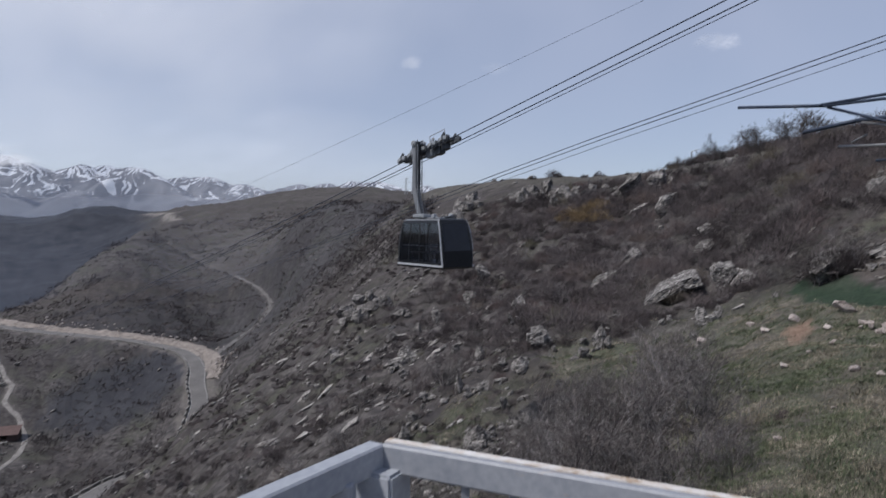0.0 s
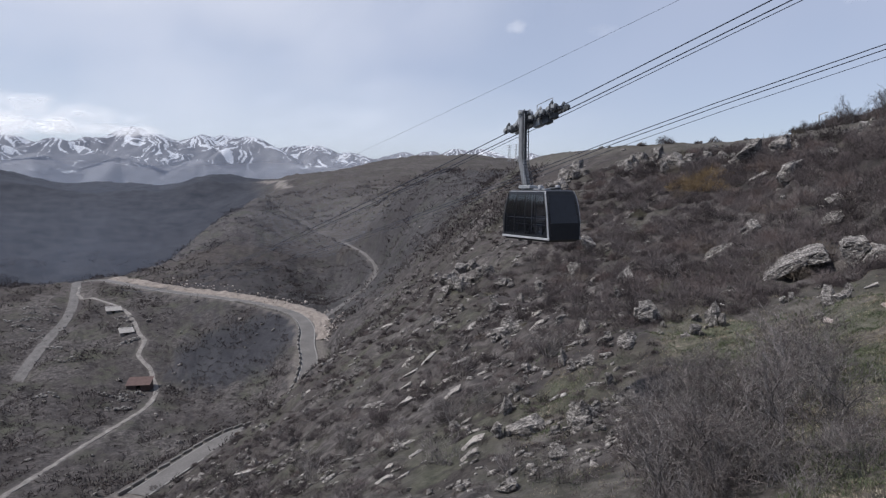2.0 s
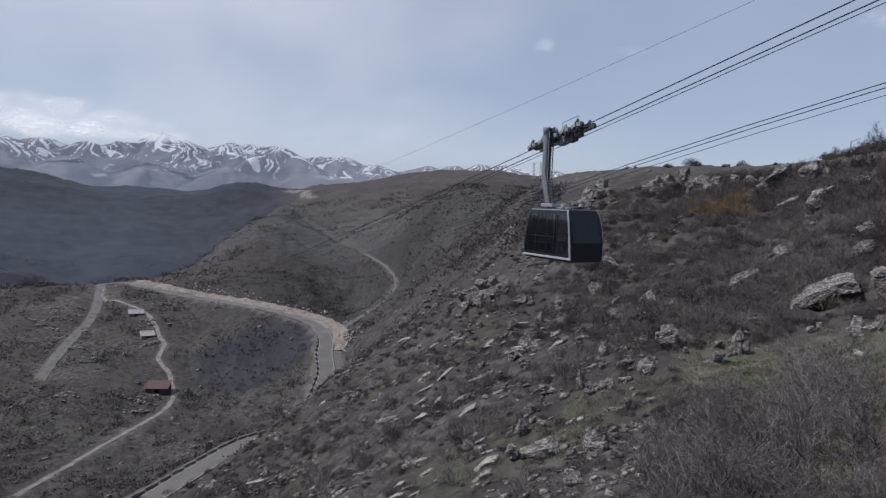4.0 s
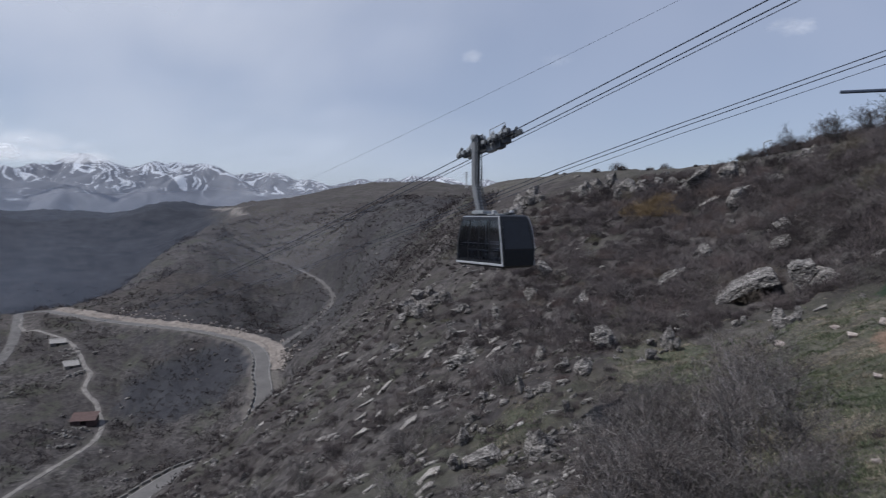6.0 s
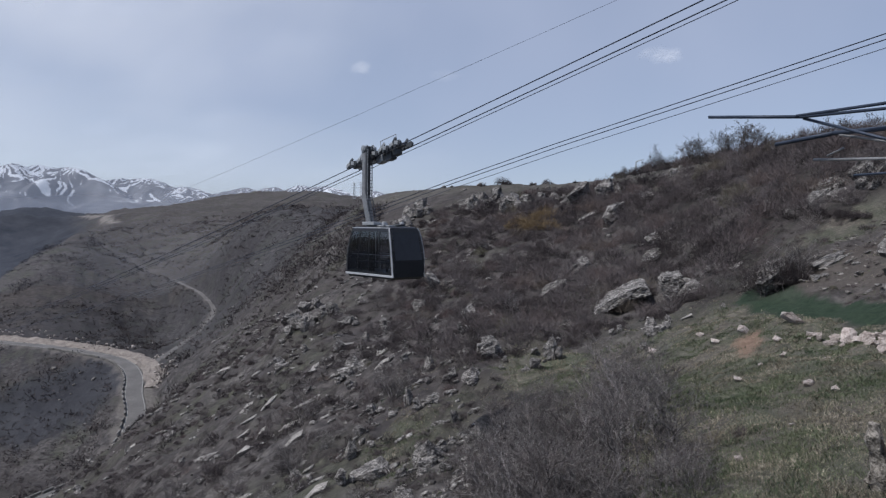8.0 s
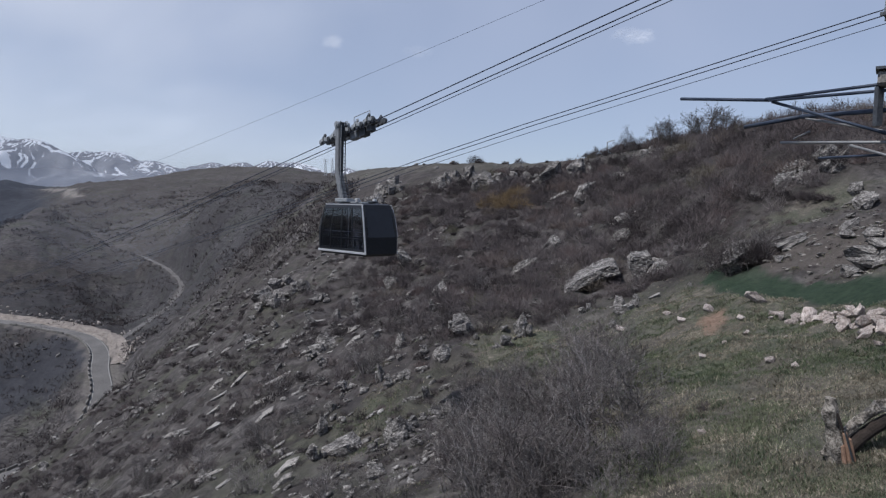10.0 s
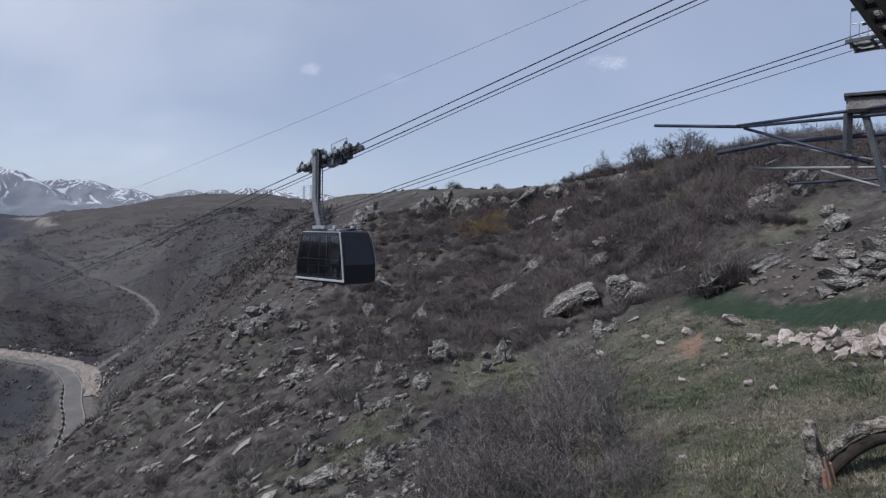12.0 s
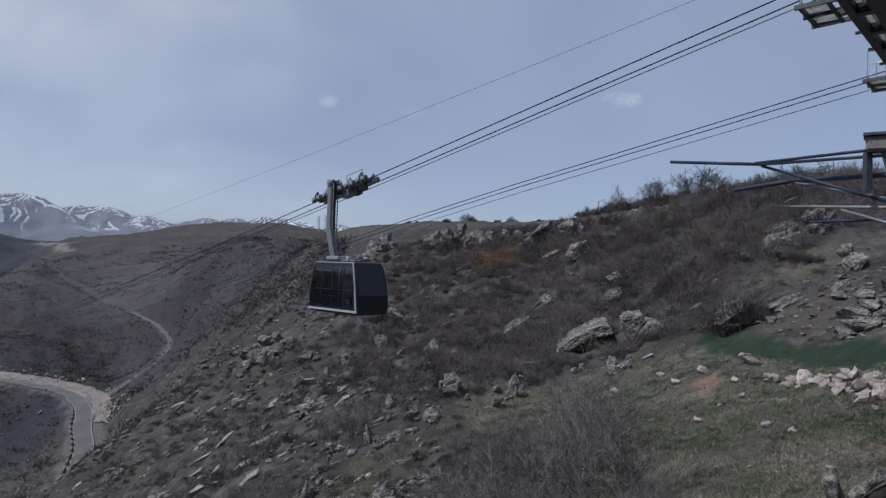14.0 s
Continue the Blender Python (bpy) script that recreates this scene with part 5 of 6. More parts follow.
# pale stones: the tumbled wall below the green shelf and those in the turf
for x, y, s in [(15.0, 38.1, 0.5), (14.4, 34.5, 0.6), (16.3, 35.7, 0.7), (17.7, 33.5, 1.15), (14.6, 28.2, 0.45), (11.5, 25.4, 0.4), (12.5, 22.4, 0.4), (12.6, 21.1, 0.3), (13.0, 40.0, 0.8), (8.0, 17.5, 0.25), (10.3, 19.2, 0.22), (15.8, 31.0, 0.5), (13.3, 27.4, 0.25), (15.4, 26.3, 0.3)]:
    stone("pale_stone", PALE[int(g.integers(6))], x, y, (s * 0.95, s * 0.75, s * 0.6), g.uniform(0, 360), 0, 0.15, "pale broken stone lying in the turf", "stone", "pale stones in the turf")
WALL_LINE = [(16.3, 31.2), (16.9, 29.8), (17.2, 28.6), (17.3, 27.2), (17.4, 26.0), (17.1, 24.6), (17.1, 23.4), (17.2, 22.0), (17.4, 20.6)]
for k in range(120):
    f = g.uniform(0, 1) ** 0.6
    q = f * (len(WALL_LINE) - 1.001)
    (x0, y0), (x1, y1) = WALL_LINE[int(q)], WALL_LINE[int(q) + 1]
    spill = g.normal(0.35, 0.5) * (0.5 + 0.9 * f)
    x, y = x0 + (x1 - x0) * (q % 1) + 0.9 * spill, y0 + (y1 - y0) * (q % 1) + 0.45 * spill
    s = g.uniform(0.16, 0.4) * (0.8 + 0.6 * f) * (1.9 if k % 9 == 0 else 1)
    stone("wall_stone", PALE[int(g.integers(6))], x, y, (s * g.uniform(1.1, 1.8), s * g.uniform(0.8, 1.3), s * g.uniform(0.6, 1.1)), g.uniform(0, 360), g.normal(0, 22), 0.15 if k < 60 else -0.15, "pale pinkish stone of a tumbled dry wall", "stone", "stones of the tumbled wall")
for k in range(26):                               # loose stones on the brown bank above the shelf
    x, y = (g.uniform(22.6, 33), g.uniform(33, 45.5)) if k < 10 else (g.uniform(22.6, 28.5), g.uniform(35, 43))
    s = g.uniform(0.15, 0.42) * (1.7 if g.random() < 0.12 else 1)
    stone("rock", ROCKS[int(g.integers(10))], x, y, (s * 1.7, s, s * 0.6), g.uniform(0, 360), g.normal(0, 12), 0.2, group="rocks on the hillside")
for row, (count, gap) in enumerate(((7, 0.0), (6, 0.3), (6, 0.1), (5, 0.5), (4, 0.3))):   # a rough stack of large blocks holding up the bank
    for k in range(count):
        x, y = 23.3 + 0.95 * (k + gap) + 0.3 * row + g.normal(0, 0.1), 34.4 - 1.15 * (k + gap) + 0.3 * row + g.normal(0, 0.1)
        ob = new("stacked_stone", ROCKS[int(g.integers(10))])
        ob.matrix_world = pose(x, y, height_at(23.3 + 0.95 * k, 34.4 - 1.15 * k) + 0.1 + 0.52 * row + g.normal(0, 0.05), g.normal(0, 6), g.normal(0, 8), g.normal(-50, 16)) @ Matrix.Diagonal((g.uniform(0.5, 0.95), g.uniform(0.45, 0.6), g.uniform(0.28, 0.42), 1))
        tagged(ob, "large grey block of a rough dry stone stack", "stone", "stones of the dry stack")


def soup(name, verts, tris, material, label, category):
    """Many small pieces joined into one sheet of triangles."""
    me = bpy.data.meshes.new(name)
    me.vertices.add(len(verts))
    me.vertices.foreach_set("co", np.ascontiguousarray(verts, np.float32).ravel())
    me.loops.add(tris.size)
    me.loops.foreach_set("vertex_index", tris.ravel().astype(np.int32))
    me.polygons.add(len(tris))
    me.polygons.foreach_set("loop_start", (np.arange(len(tris)) * 3).astype(np.int32))
    me.update(calc_edges=True)
    me.materials.append(material)
    return tagged(new(name, me), label, category, kind="stuff")


def lump(seed):
    bm = B()
    bmesh.ops.create_icosphere(bm, subdivisions=2, radius=1.0)
    r = random.Random(seed)
    d = [Vector((r.gauss(0, 1), r.gauss(0, 1), r.gauss(0, 1))).normalized() for _ in range(6)]
    for v in bm.verts:
        for n in d:
            over = v.co.dot(n) - 0.5
            if over > 0:
                v.co -= n * over
        v.co *= 1 + 0.4 * noise.noise(v.co * 2 + Vector((seed, 0, 0)))
    vs = np.array([v.co[:] for v in bm.verts])
    fs = np.array([[v.index for v in f.verts] for f in bm.faces])
    bm.free()
    return vs, fs


lumps = [lump(k) for k in range(6)]
a = np.radians(g.uniform(-50, 30, 9000))
r = np.exp(g.uniform(math.log(26), math.log(330), 9000))
x, y = r * np.sin(a), r * np.cos(a)
field = 0.25 + 0.9 * waves(x, y, 22, 63)
field *= np.where(np.degrees(a) > 5, np.where(r > 60, 0.35, 0.0), 1.0) * np.where(r > 150, 0.55, 1.0)
road_gap, _ = along(ROAD, x, y)
lane_gap, _ = along(LANE, x, y)
keep = (g.random(9000) < field) & (road_gap > 5) & (lane_gap > 3)
x, y, r = x[keep][:2300], y[keep][:2300], r[keep][:2300]
z = land(x, y)
vs, fs, base = [], [], 0
for k in range(len(x)):
    v, f = lumps[k % 6]
    s = g.uniform(0.08, 0.3) * (0.5 + min(r[k], 150) / 70)
    t = g.normal(0.25, 0.5)
    c, sn = math.cos(t), math.sin(t)
    q = v * np.array([s * g.uniform(0.8, 1.8), s * g.uniform(0.6, 1.0), s * g.uniform(0.45, 1.1)])
    q = np.stack([q[:, 0] * c - q[:, 1] * sn, q[:, 0] * sn + q[:, 1] * c, q[:, 2] + 0.3 * q[:, 0] * c], -1)
    vs.append(q + [x[k], y[k], z[k] + 0.1 * s])
    fs.append(f + base)
    base += len(v)
soup("scattered_stones", np.concatenate(vs), np.concatenate(fs), M_BOULDER, "small grey stones scattered over the dry slope", "stones")
# scree on the brown bank above the green shelf
vs, fs, base = [], [], 0
for k in range(300):
    v, f = lumps[k % 6]
    px, py = g.uniform(22.2, 32), g.uniform(32, 46)
    s = g.uniform(0.05, 0.17)
    t = g.uniform(0, 6.28)
    c, sn = math.cos(t), math.sin(t)
    q = v * np.array([s * 1.4, s, s * 0.6])
    q = np.stack([q[:, 0] * c - q[:, 1] * sn, q[:, 0] * sn + q[:, 1] * c, q[:, 2]], -1)
    vs.append(q + [px, py, height_at(px, py) + 0.1 * s])
    fs.append(f + base)
    base += len(v)
soup("bank_scree", np.concatenate(vs), np.concatenate(fs), M_ROCK, "small broken stones strewn over the brown bank", "stones")
# rubble heap at the bend of the road
vs, fs, base = [], [], 0
for k in range(215):
    v, f = lumps[k % 6]
    if k < 150:
        px, py = -79.5 + g.normal(0, 2.2), 196 + g.normal(0, 3.5)
    else:
        q = upper[int(g.integers(0, max(2, int(len(upper) * 0.75))))]
        px, py = q[0] + g.normal(4, 1.5), q[1] + g.normal(6.5, 1.5)
    s = g.uniform(0.2, 0.7)
    if along(ROAD, np.array([px]), np.array([py]))[0][0] < 4.4:
        continue
    vs.append(v * [s, s, s * 0.7] + [px, py, height_at(px, py) + 0.3 + (1.5 if k >= 150 else 0)])
    fs.append(f + base)
    base += len(v)
soup("road_rubble", np.concatenate(vs), np.concatenate(fs), M_PALE_ROCK, "pale rubble heaped beside the asphalt road", "rubble")

# ---- shrubs and trees ----
M_TWIG = mat("grey_brown_twigs", [(0.04, 0.037, 0.037), (0.255, 0.238, 0.238)], 3, 0.9, random_tone=0.85)
M_TWIG_RED = mat("reddish_twigs", [(0.05, 0.044, 0.044), (0.21, 0.188, 0.185)], 3, 0.9, random_tone=0.7)
M_TWIG_YELLOW = mat("yellow_catkin_twigs", [(0.11, 0.079, 0.046), (0.2, 0.145, 0.083)], 3, 0.9, random_tone=0.35)
M_BARK = mat("grey_bark", [(0.05, 0.045, 0.045), (0.11, 0.102, 0.1)], 6, 0.95, bump=0.02)


def limb(verts, faces, p, q, r0, r1):
    d = (q - p).normalized()
    u = d.orthogonal().normalized()
    w = d.cross(u)
    base = len(verts)
    for c, r in ((p, r0), (q, r1)):
        for k in range(3):
            t = 2.094 * k
            verts.append(c + u * (r * math.cos(t)) + w * (r * math.sin(t)))
    for k in range(3):
        faces.append((base + k, base + (k + 1) % 3, base + 3 + (k + 1) % 3, base + 3 + k))


THIN = 0.0095                                     # the finest twigs, metres


def grow(verts, faces, rnd, p, d, length, radius, depth, fork):
    """A crooked branch that forks until depth runs out."""
    q = p
    for k in range(2):
        d = (d + Vector((rnd.gauss(0, 0.16), rnd.gauss(0, 0.16), rnd.gauss(0.05, 0.1)))).normalized()
        n = q + d * length / 2
        limb(verts, faces, q, n, max(THIN, radius * (1 - 0.25 * k)), max(THIN * 0.6, radius * (0.75 - 0.25 * k)))
        q = n
        if depth and (k or rnd.random() < 0.7):
            for _ in range(fork):
                side = Vector((rnd.gauss(0, 1), rnd.gauss(0, 1), rnd.gauss(0.25, 0.6))).normalized()
                grow(verts, faces, rnd, q, (d * 0.75 + side * 0.75).normalized(), length * rnd.uniform(0.5, 0.8), radius * 0.52, depth - 1, fork)


def shrub_mesh(name, seed, stems, height, depth, fork, radius, material, spread=0.55):
    rnd, verts, faces = random.Random(seed), [], []
    for k in range(stems):
        t = rnd.uniform(0, 6.28)
        d = Vector((math.cos(t) * rnd.uniform(0, spread), math.sin(t) * rnd.uniform(0, spread), 1)).normalized()
        root = Vector((math.cos(t), math.sin(t), 0)) * rnd.uniform(0, 0.25 * height)
        grow(verts, faces, rnd, root - Vector((0, 0, 0.15)), d, height * rnd.uniform(0.35, 0.6), radius, depth, fork)
    return mesh_of(name, verts, faces, material)


SHRUBS = [shrub_mesh("shrub", 400 + k, 7, 2.3, 3, 2, 0.032, M_TWIG if k % 3 else M_TWIG_RED) for k in range(6)]
g = np.random.default_rng(17)


def plant(me, x, y, s, label, category="shrub", group="", name="shrub"):
    ob = new(name, me)
    ob.matrix_world = Matrix.Translation((x, y, height_at(x, y) - 0.05)) @ pose(0, 0, 0, g.normal(0, 5), g.normal(0, 5), g.uniform(0, 360)) @ Matrix.Diagonal((s * g.uniform(0.9, 1.2), s * g.uniform(0.9, 1.2), s, 1))
    return tagged(ob, label, category, group)


# the thicket just below the lookout
n_thicket = 0
while n_thicket < 60:
    x, y = g.uniform(0.5, 9.5), g.uniform(18, 33.5)
    if ((x - 5.2 - 0.12 * (y - 26)) / 3.6) ** 2 + ((y - 25.5) / 7.5) ** 2 < 1 and not (x > 7.2 and y < 24):
        plant(SHRUBS[int(g.integers(6))], x, y, g.uniform(0.75, 1.1), "bare grey-brown shrub in a thicket on the slope", group="shrubs of the thicket")
        n_thicket += 1
for x, y, s in [(9.6, 33.2, 1.15), (9.0, 31.5, 1.1), (8.3, 33.5, 1.0), (10.0, 31.8, 0.9), (-8.5, 41.5, 0.9), (-9.4, 42.5, 0.8), (21.6, 41.9, 1.1), (22.6, 42.3, 1.2), (22.9, 43.2, 1.0), (20.9, 42.4, 0.8), (-3.0, 27.0, 0.6), (-0.6, 24.0, 0.55), (-1.6, 25.5, 0.5)]:
    plant(SHRUBS[int(g.integers(6))], x, y, s, "bare grey shrub standing alone on the slope", group="single shrubs")
for k in range(26):                               # the nearest ones
    x = g.uniform(0.5, 7.5)
    plant(SHRUBS[int(g.integers(6))], x, g.uniform(13.5, 17.5) + 0.35 * x, g.uniform(0.35, 0.6), "small bare shrub below the lookout", group="shrubs below the lookout")
count = 0
while count < 80:
    a, r = g.uniform(-32, 36), math.exp(g.uniform(math.log(30), math.log(100)))
    x, y = r * math.sin(radians(a)), r * math.cos(radians(a))
    dense_here = 0.45 + 0.8 * float(waves(np.array([x]), np.array([y]), 18, 71)[0])
    if a > 4:
        dense_here = dense_here + 0.4 if r > 50 else 0.0
    elif r < 45:
        dense_here *= 0.5
    if g.random() < dense_here:
        plant(SHRUBS[int(g.integers(6))], x, y, g.uniform(0.45, 0.95), "bare brown shrub among the hillside rocks", group="shrubs on the hillside")
        count += 1

THIN = 0.017
TREES = [shrub_mesh("bare_tree", 500 + k, 5, 4.4, 4, 2, 0.08, M_BARK, 0.5) for k in range(3)]
for x, y, s in [(36.9, 111.8, 0.75), (40.2, 109, 0.95), (41.9, 108.4, 0.85), (45.4, 107, 1.05), (47.9, 106, 1.1), (49.4, 104.6, 0.85), (33.2, 119.5, 0.42), (32.2, 120, 0.35), (52.5, 90, 0.6), (53.5, 88.5, 0.65)]:
    plant(TREES[int(g.integers(3))], x, y, s, "small bare tree on the skyline of the hill", "tree", "bare trees on the crest", "bare_tree")


def bush_material():
    """Leafless twigs whose tint goes from bush to bush: near-black, purple-brown, grey, red-brown, olive."""
    m = mat("bush_twigs", [(0.7, 0.7, 0.7), (1.0, 1.0, 1.0)], 3, 0.92, random_tone=0.3, spec=0.1)
    n, l = m.node_tree.nodes, m.node_tree.links
    b = n["Principled BSDF"]
    src = b.inputs["Base Color"].links[0].from_socket
    tint, ramp, mul = n.new("ShaderNodeAttribute"), n.new("ShaderNodeValToRGB"), n.new("ShaderNodeMix")
    tint.attribute_name = "tint"
    els = ramp.color_ramp.elements
    for k, (p, c) in enumerate(((0.0, (0.042, 0.037, 0.039)), (1.0, (0.14, 0.134, 0.1)), (0.3, (0.096, 0.082, 0.084)), (0.55, (0.148, 0.132, 0.134)), (0.75, (0.135, 0.104, 0.1)))):
        e = els[k] if k < 2 else els.new(p)
        e.position, e.color = p, (*c, 1)
    l.new(tint.outputs["Fac"], ramp.inputs["Fac"])
    mul.data_type, mul.blend_type = "RGBA", "MULTIPLY"
    mul.inputs["Factor"].default_value = 1.0
    l.new(src, mul.inputs["A"])
    l.new(ramp.outputs["Color"], mul.inputs["B"])
    l.new(mul.outputs["Result"], b.inputs["Base Color"])
    return m


M_BUSH = bush_material()


def brush(x, y, s, per, width, material, name, label, flat=1.0, tint=None, knots=4):
    """Leafless bushes: each a few rounded heads of fine twigs that fan out from the ground."""
    k = len(x)
    base = np.stack([x, y, land(x, y)], -1)
    sz = s[:, None]
    head = g.normal(0, 0.42, (k, knots, 2)) * s[:, None, None]
    head_size = g.uniform(0.5, 0.85, (k, knots)) * sz
    head[:, 0], head_size[:, 0] = 0, 0.9 * s
    pick = g.integers(0, knots, (k, per))
    rows = np.arange(k)[:, None]
    centre = base[:, None, :] + np.concatenate([head[rows, pick], 0 * pick[..., None]], -1)
    hs = head_size[rows, pick][..., None]
    out_dir = g.normal(0, 1, (k, per, 3))
    out_dir[..., 2] = np.abs(out_dir[..., 2]) + 0.15
    out_dir /= np.linalg.norm(out_dir, axis=2)[..., None]
    rad = g.uniform(0.12, 1, (k, per))[..., None] ** 0.55
    p0 = centre + out_dir * rad * hs * [0.85, 0.85, 0.8 * flat] - [0, 0, 0.08]
    d = out_dir * 0.8 + g.normal(0, 0.45, (k, per, 3)) + [0, 0, 0.35]
    d /= np.linalg.norm(d, axis=2)[..., None]
    ln = hs * g.uniform(0.2, 0.5, (k, per))[..., None]
    w = np.cross(d, g.normal(0, 1, (k, per, 3)))
    w /= np.linalg.norm(w, axis=2)[..., None]
    wd = (np.broadcast_to(np.asarray(width), (k,))[:, None] * g.uniform(0.6, 1.2, (k, per)))[..., None]
    tri = np.stack([p0 - w * wd, p0 + w * wd, p0 + d * ln], 2)
    ob = soup(name, tri.reshape(-1, 3), np.arange(k * per * 3).reshape(-1, 3), material, label, "scrub")
    if tint is not None:
        ob.data.attributes.new("tint", "FLOAT", "POINT").data.foreach_set("value", np.repeat(np.clip(tint, 0, 1), per * 3).astype(np.float32))


def scatter(n, a0, a1, r0, r1, seed, wave, bias, right=1.0):
    a = np.radians(g.uniform(a0, a1, n))
    r = np.exp(g.uniform(math.log(r0), math.log(r1), n))
    x, y = r * np.sin(a), r * np.cos(a)
    f = bias + 0.9 * waves(x, y, wave, seed)
    f = np.where(np.degrees(a) + 4 * waves(x, y, 30, 75) > -1, f + right, f)
    f = np.where((x > -5 + 2 * waves(x, y, 11, 87)) & (x < 15) & (r > 58) & (r < 120), f + 0.4, f)
    f = np.where((x > 9.5) & (y < 46) & (r < 50), 0, f)
    f = np.where(((x - 7) / 3.2) ** 2 + ((y - 41) / 6) ** 2 < 1, 0, f)
    f = np.where(((x - 16.6) / 4.2) ** 2 + ((y - 52.6) / 3.4) ** 2 < 1, 0, f)
    d, _ = along(CREST, x, y)
    f = np.where((d < 9) & (np.degrees(a) < 18), 0.0, f)
    f = np.where((x > -12) & (y > 128), 0, f)
    for line, gap in ((ROAD, 6.0), (LANE, 3.0), (TRACK, 3.0), (SPUR, 3.0)):
        d, _ = along(line, x, y)
        f = np.where(d < gap, 0, f)
    keep = g.random(n) < f
    return x[keep], y[keep], r[keep]


def tints(x, y, seed):
    """Neighbouring bushes are alike, with strays among them."""
    return 0.42 + 0.3 * waves(x, y, 17, seed) + g.normal(0, 0.17, len(x))


def thinned(x, y, r, gap):
    """Drops bushes that stand closer to an earlier one than gap."""
    kept = []
    for k in range(len(x)):
        if all((x[k] - x[q]) ** 2 + (y[k] - y[q]) ** 2 > gap * gap for q in kept):
            kept.append(k)
    return x[kept], y[kept], r[kept]


# the dense bushes of the upper hillside
n = 5200
x, y = g.uniform(-9, 50, n), g.uniform(46, 128, n)
a, r = np.degrees(np.arctan2(x, y)), np.hypot(x, y)
crest_gap, _ = along(CREST, x, y)
f = 0.62 + 0.55 * waves(x, y, 15, 71) + 0.25 * ramp01(x, 2, 14)
f = f * ramp01(x + 2.5 * waves(x, y, 13, 88) + 0.06 * (y - 80), -7.5, 0.5) * np.where((y > 95) & (crest_gap < np.where(x > 22, 6.0, 8.0)), 0.0, 1.0)
f = np.where(((x - 17.2) / 3.6) ** 2 + ((y - 51.6) / 2.6) ** 2 < 1, 0, f)
f = np.where(((x - 28.5) / 6.5) ** 2 + ((y - 48.5) / 5.0) ** 2 < 1, 0, f)
f = np.where((x > 9.5) & (y < 48.5), 0.0, f)
f = np.where((x > 44) & (y < 60), 0.0, f)
keep = g.random(n) < f
x, y, r = thinned(x[keep], y[keep], r[keep], 1.5)
s = g.uniform(0.8, 1.85, len(x)) * (1 + 0.3 * ramp01(x, 8, 26))
brush(x, y, s, 640, 0.0065 + 0.00019 * r, M_BUSH, "bushes", "dense leafless purple-brown bushes covering the upper hillside", 1.35, tints(x, y, 85))
# smaller ones between the slabs and rocks of the lower slope
x, y, r = scatter(5200, -38, 12, 28, 140, 73, 16, 0.48, 0.1)
x, y, r = thinned(x, y, r, 0.8)
s = g.uniform(0.35, 1.05, len(x)) * np.where(r < 45, 0.7, 1.0) * (0.85 + 0.5 * ramp01(waves(x, y, 22, 89), -0.2, 0.6))
brush(x, y, s, 230, 0.0055 + 0.00025 * r, M_BUSH, "scrub", "low dark leafless scrub between the stones of the slope", 1.0, tints(x, y, 86) - 0.12)
x, y, r = scatter(30000, -55, 12, 130, 640, 79, 55, 0.62, 0.0)
brush(x, y, g.uniform(0.6, 1.8, len(x)) * (1 + r / 600) * (0.5 + 1.0 * ramp01(waves(x, y, 45, 90), -0.35, 0.45)), 15, 0.045 + 0.00042 * r, M_BUSH, "far_scrub", "dark leafless scrub dotting the far slopes", 1.0, tints(x, y, 82) - 0.22)
# a row of dark scrub imitates the shadow line of the track's bank
edge = smooth_line(TRACK[3:], 2.0)
edge = edge[g.integers(0, len(edge), 150)]
x, y = edge[:, 0] - 3.4 + g.normal(0, 1.3, 150), edge[:, 1] - 2.6 + g.normal(0, 1.3, 150)
brush(x, y, g.uniform(0.5, 1.2, 150), 60, 0.07, M_BUSH, "trackside_scrub", "dark scrub drawing the bank's shadow line below the dirt track", 1.0, g.uniform(0.05, 0.35, 150))
x, y = 14.6 + g.normal(0, 1.7, 16), 101.0 + g.normal(0, 2.4, 16)
brush(x, y, g.uniform(1.5, 2.4, 16), 700, 0.02, M_TWIG_YELLOW, "yellow_bush", "yellow-flowering bush on the brown slope", 1.3)
# darker ones under the outcrop above the green strip, in the hollows of the hillside and on the lower slope
# the row of 22 also stands in, by its tint, for the outcrop's shade
x = np.concatenate([np.linspace(28.8, 30.0, 22), 23.3 + g.normal(0, 1.3, 9), 26.3 + g.normal(0, 1.4, 9), 31.5 + g.normal(0, 0.5, 5)])
y = np.concatenate([np.linspace(57.0, 47.4, 22) + g.normal(0, 0.5, 22), 59.7 + g.normal(0, 0.9, 9), 58.8 + g.normal(0, 0.9, 9), 51.8 + g.normal(0, 0.5, 5)])
brush(x, y, np.concatenate([g.uniform(0.5, 0.95, 22), g.uniform(1.0, 1.5, 18), g.uniform(0.9, 1.3, 5)]), 600, 0.014, M_BUSH, "hollow_bushes", "dark leafless bushes in the hollows of the hillside", 1.25, np.concatenate([g.uniform(0.02, 0.2, 40), g.uniform(0.4, 0.55, 5)]))
x, y, r = scatter(420, -37, -3, 36, 120, 91, 20, 0.25, 0.0)
x, y, r = thinned(x, y, r, 2.2)
brush(x, y, g.uniform(0.9, 1.6, len(x)) * (0.6 + 0.4 * ramp01(r, 36, 60)), 420, 0.005 + 0.0002 * r, M_BUSH, "slope_bushes", "soft dark leafless bushes on the lower slope", 1.2, 0.1 + g.normal(0, 0.08, len(x)))
x, y = g.uniform(10.5, 19.5, 34), g.uniform(46.8, 50.6, 34)
brush(x, y, g.uniform(0.4, 0.95, 34), 480, 0.013, M_BUSH, "glade_bushes", "dark leafless bushes below the twin boulders", 1.1, 0.18 + g.normal(0, 0.1, 34))
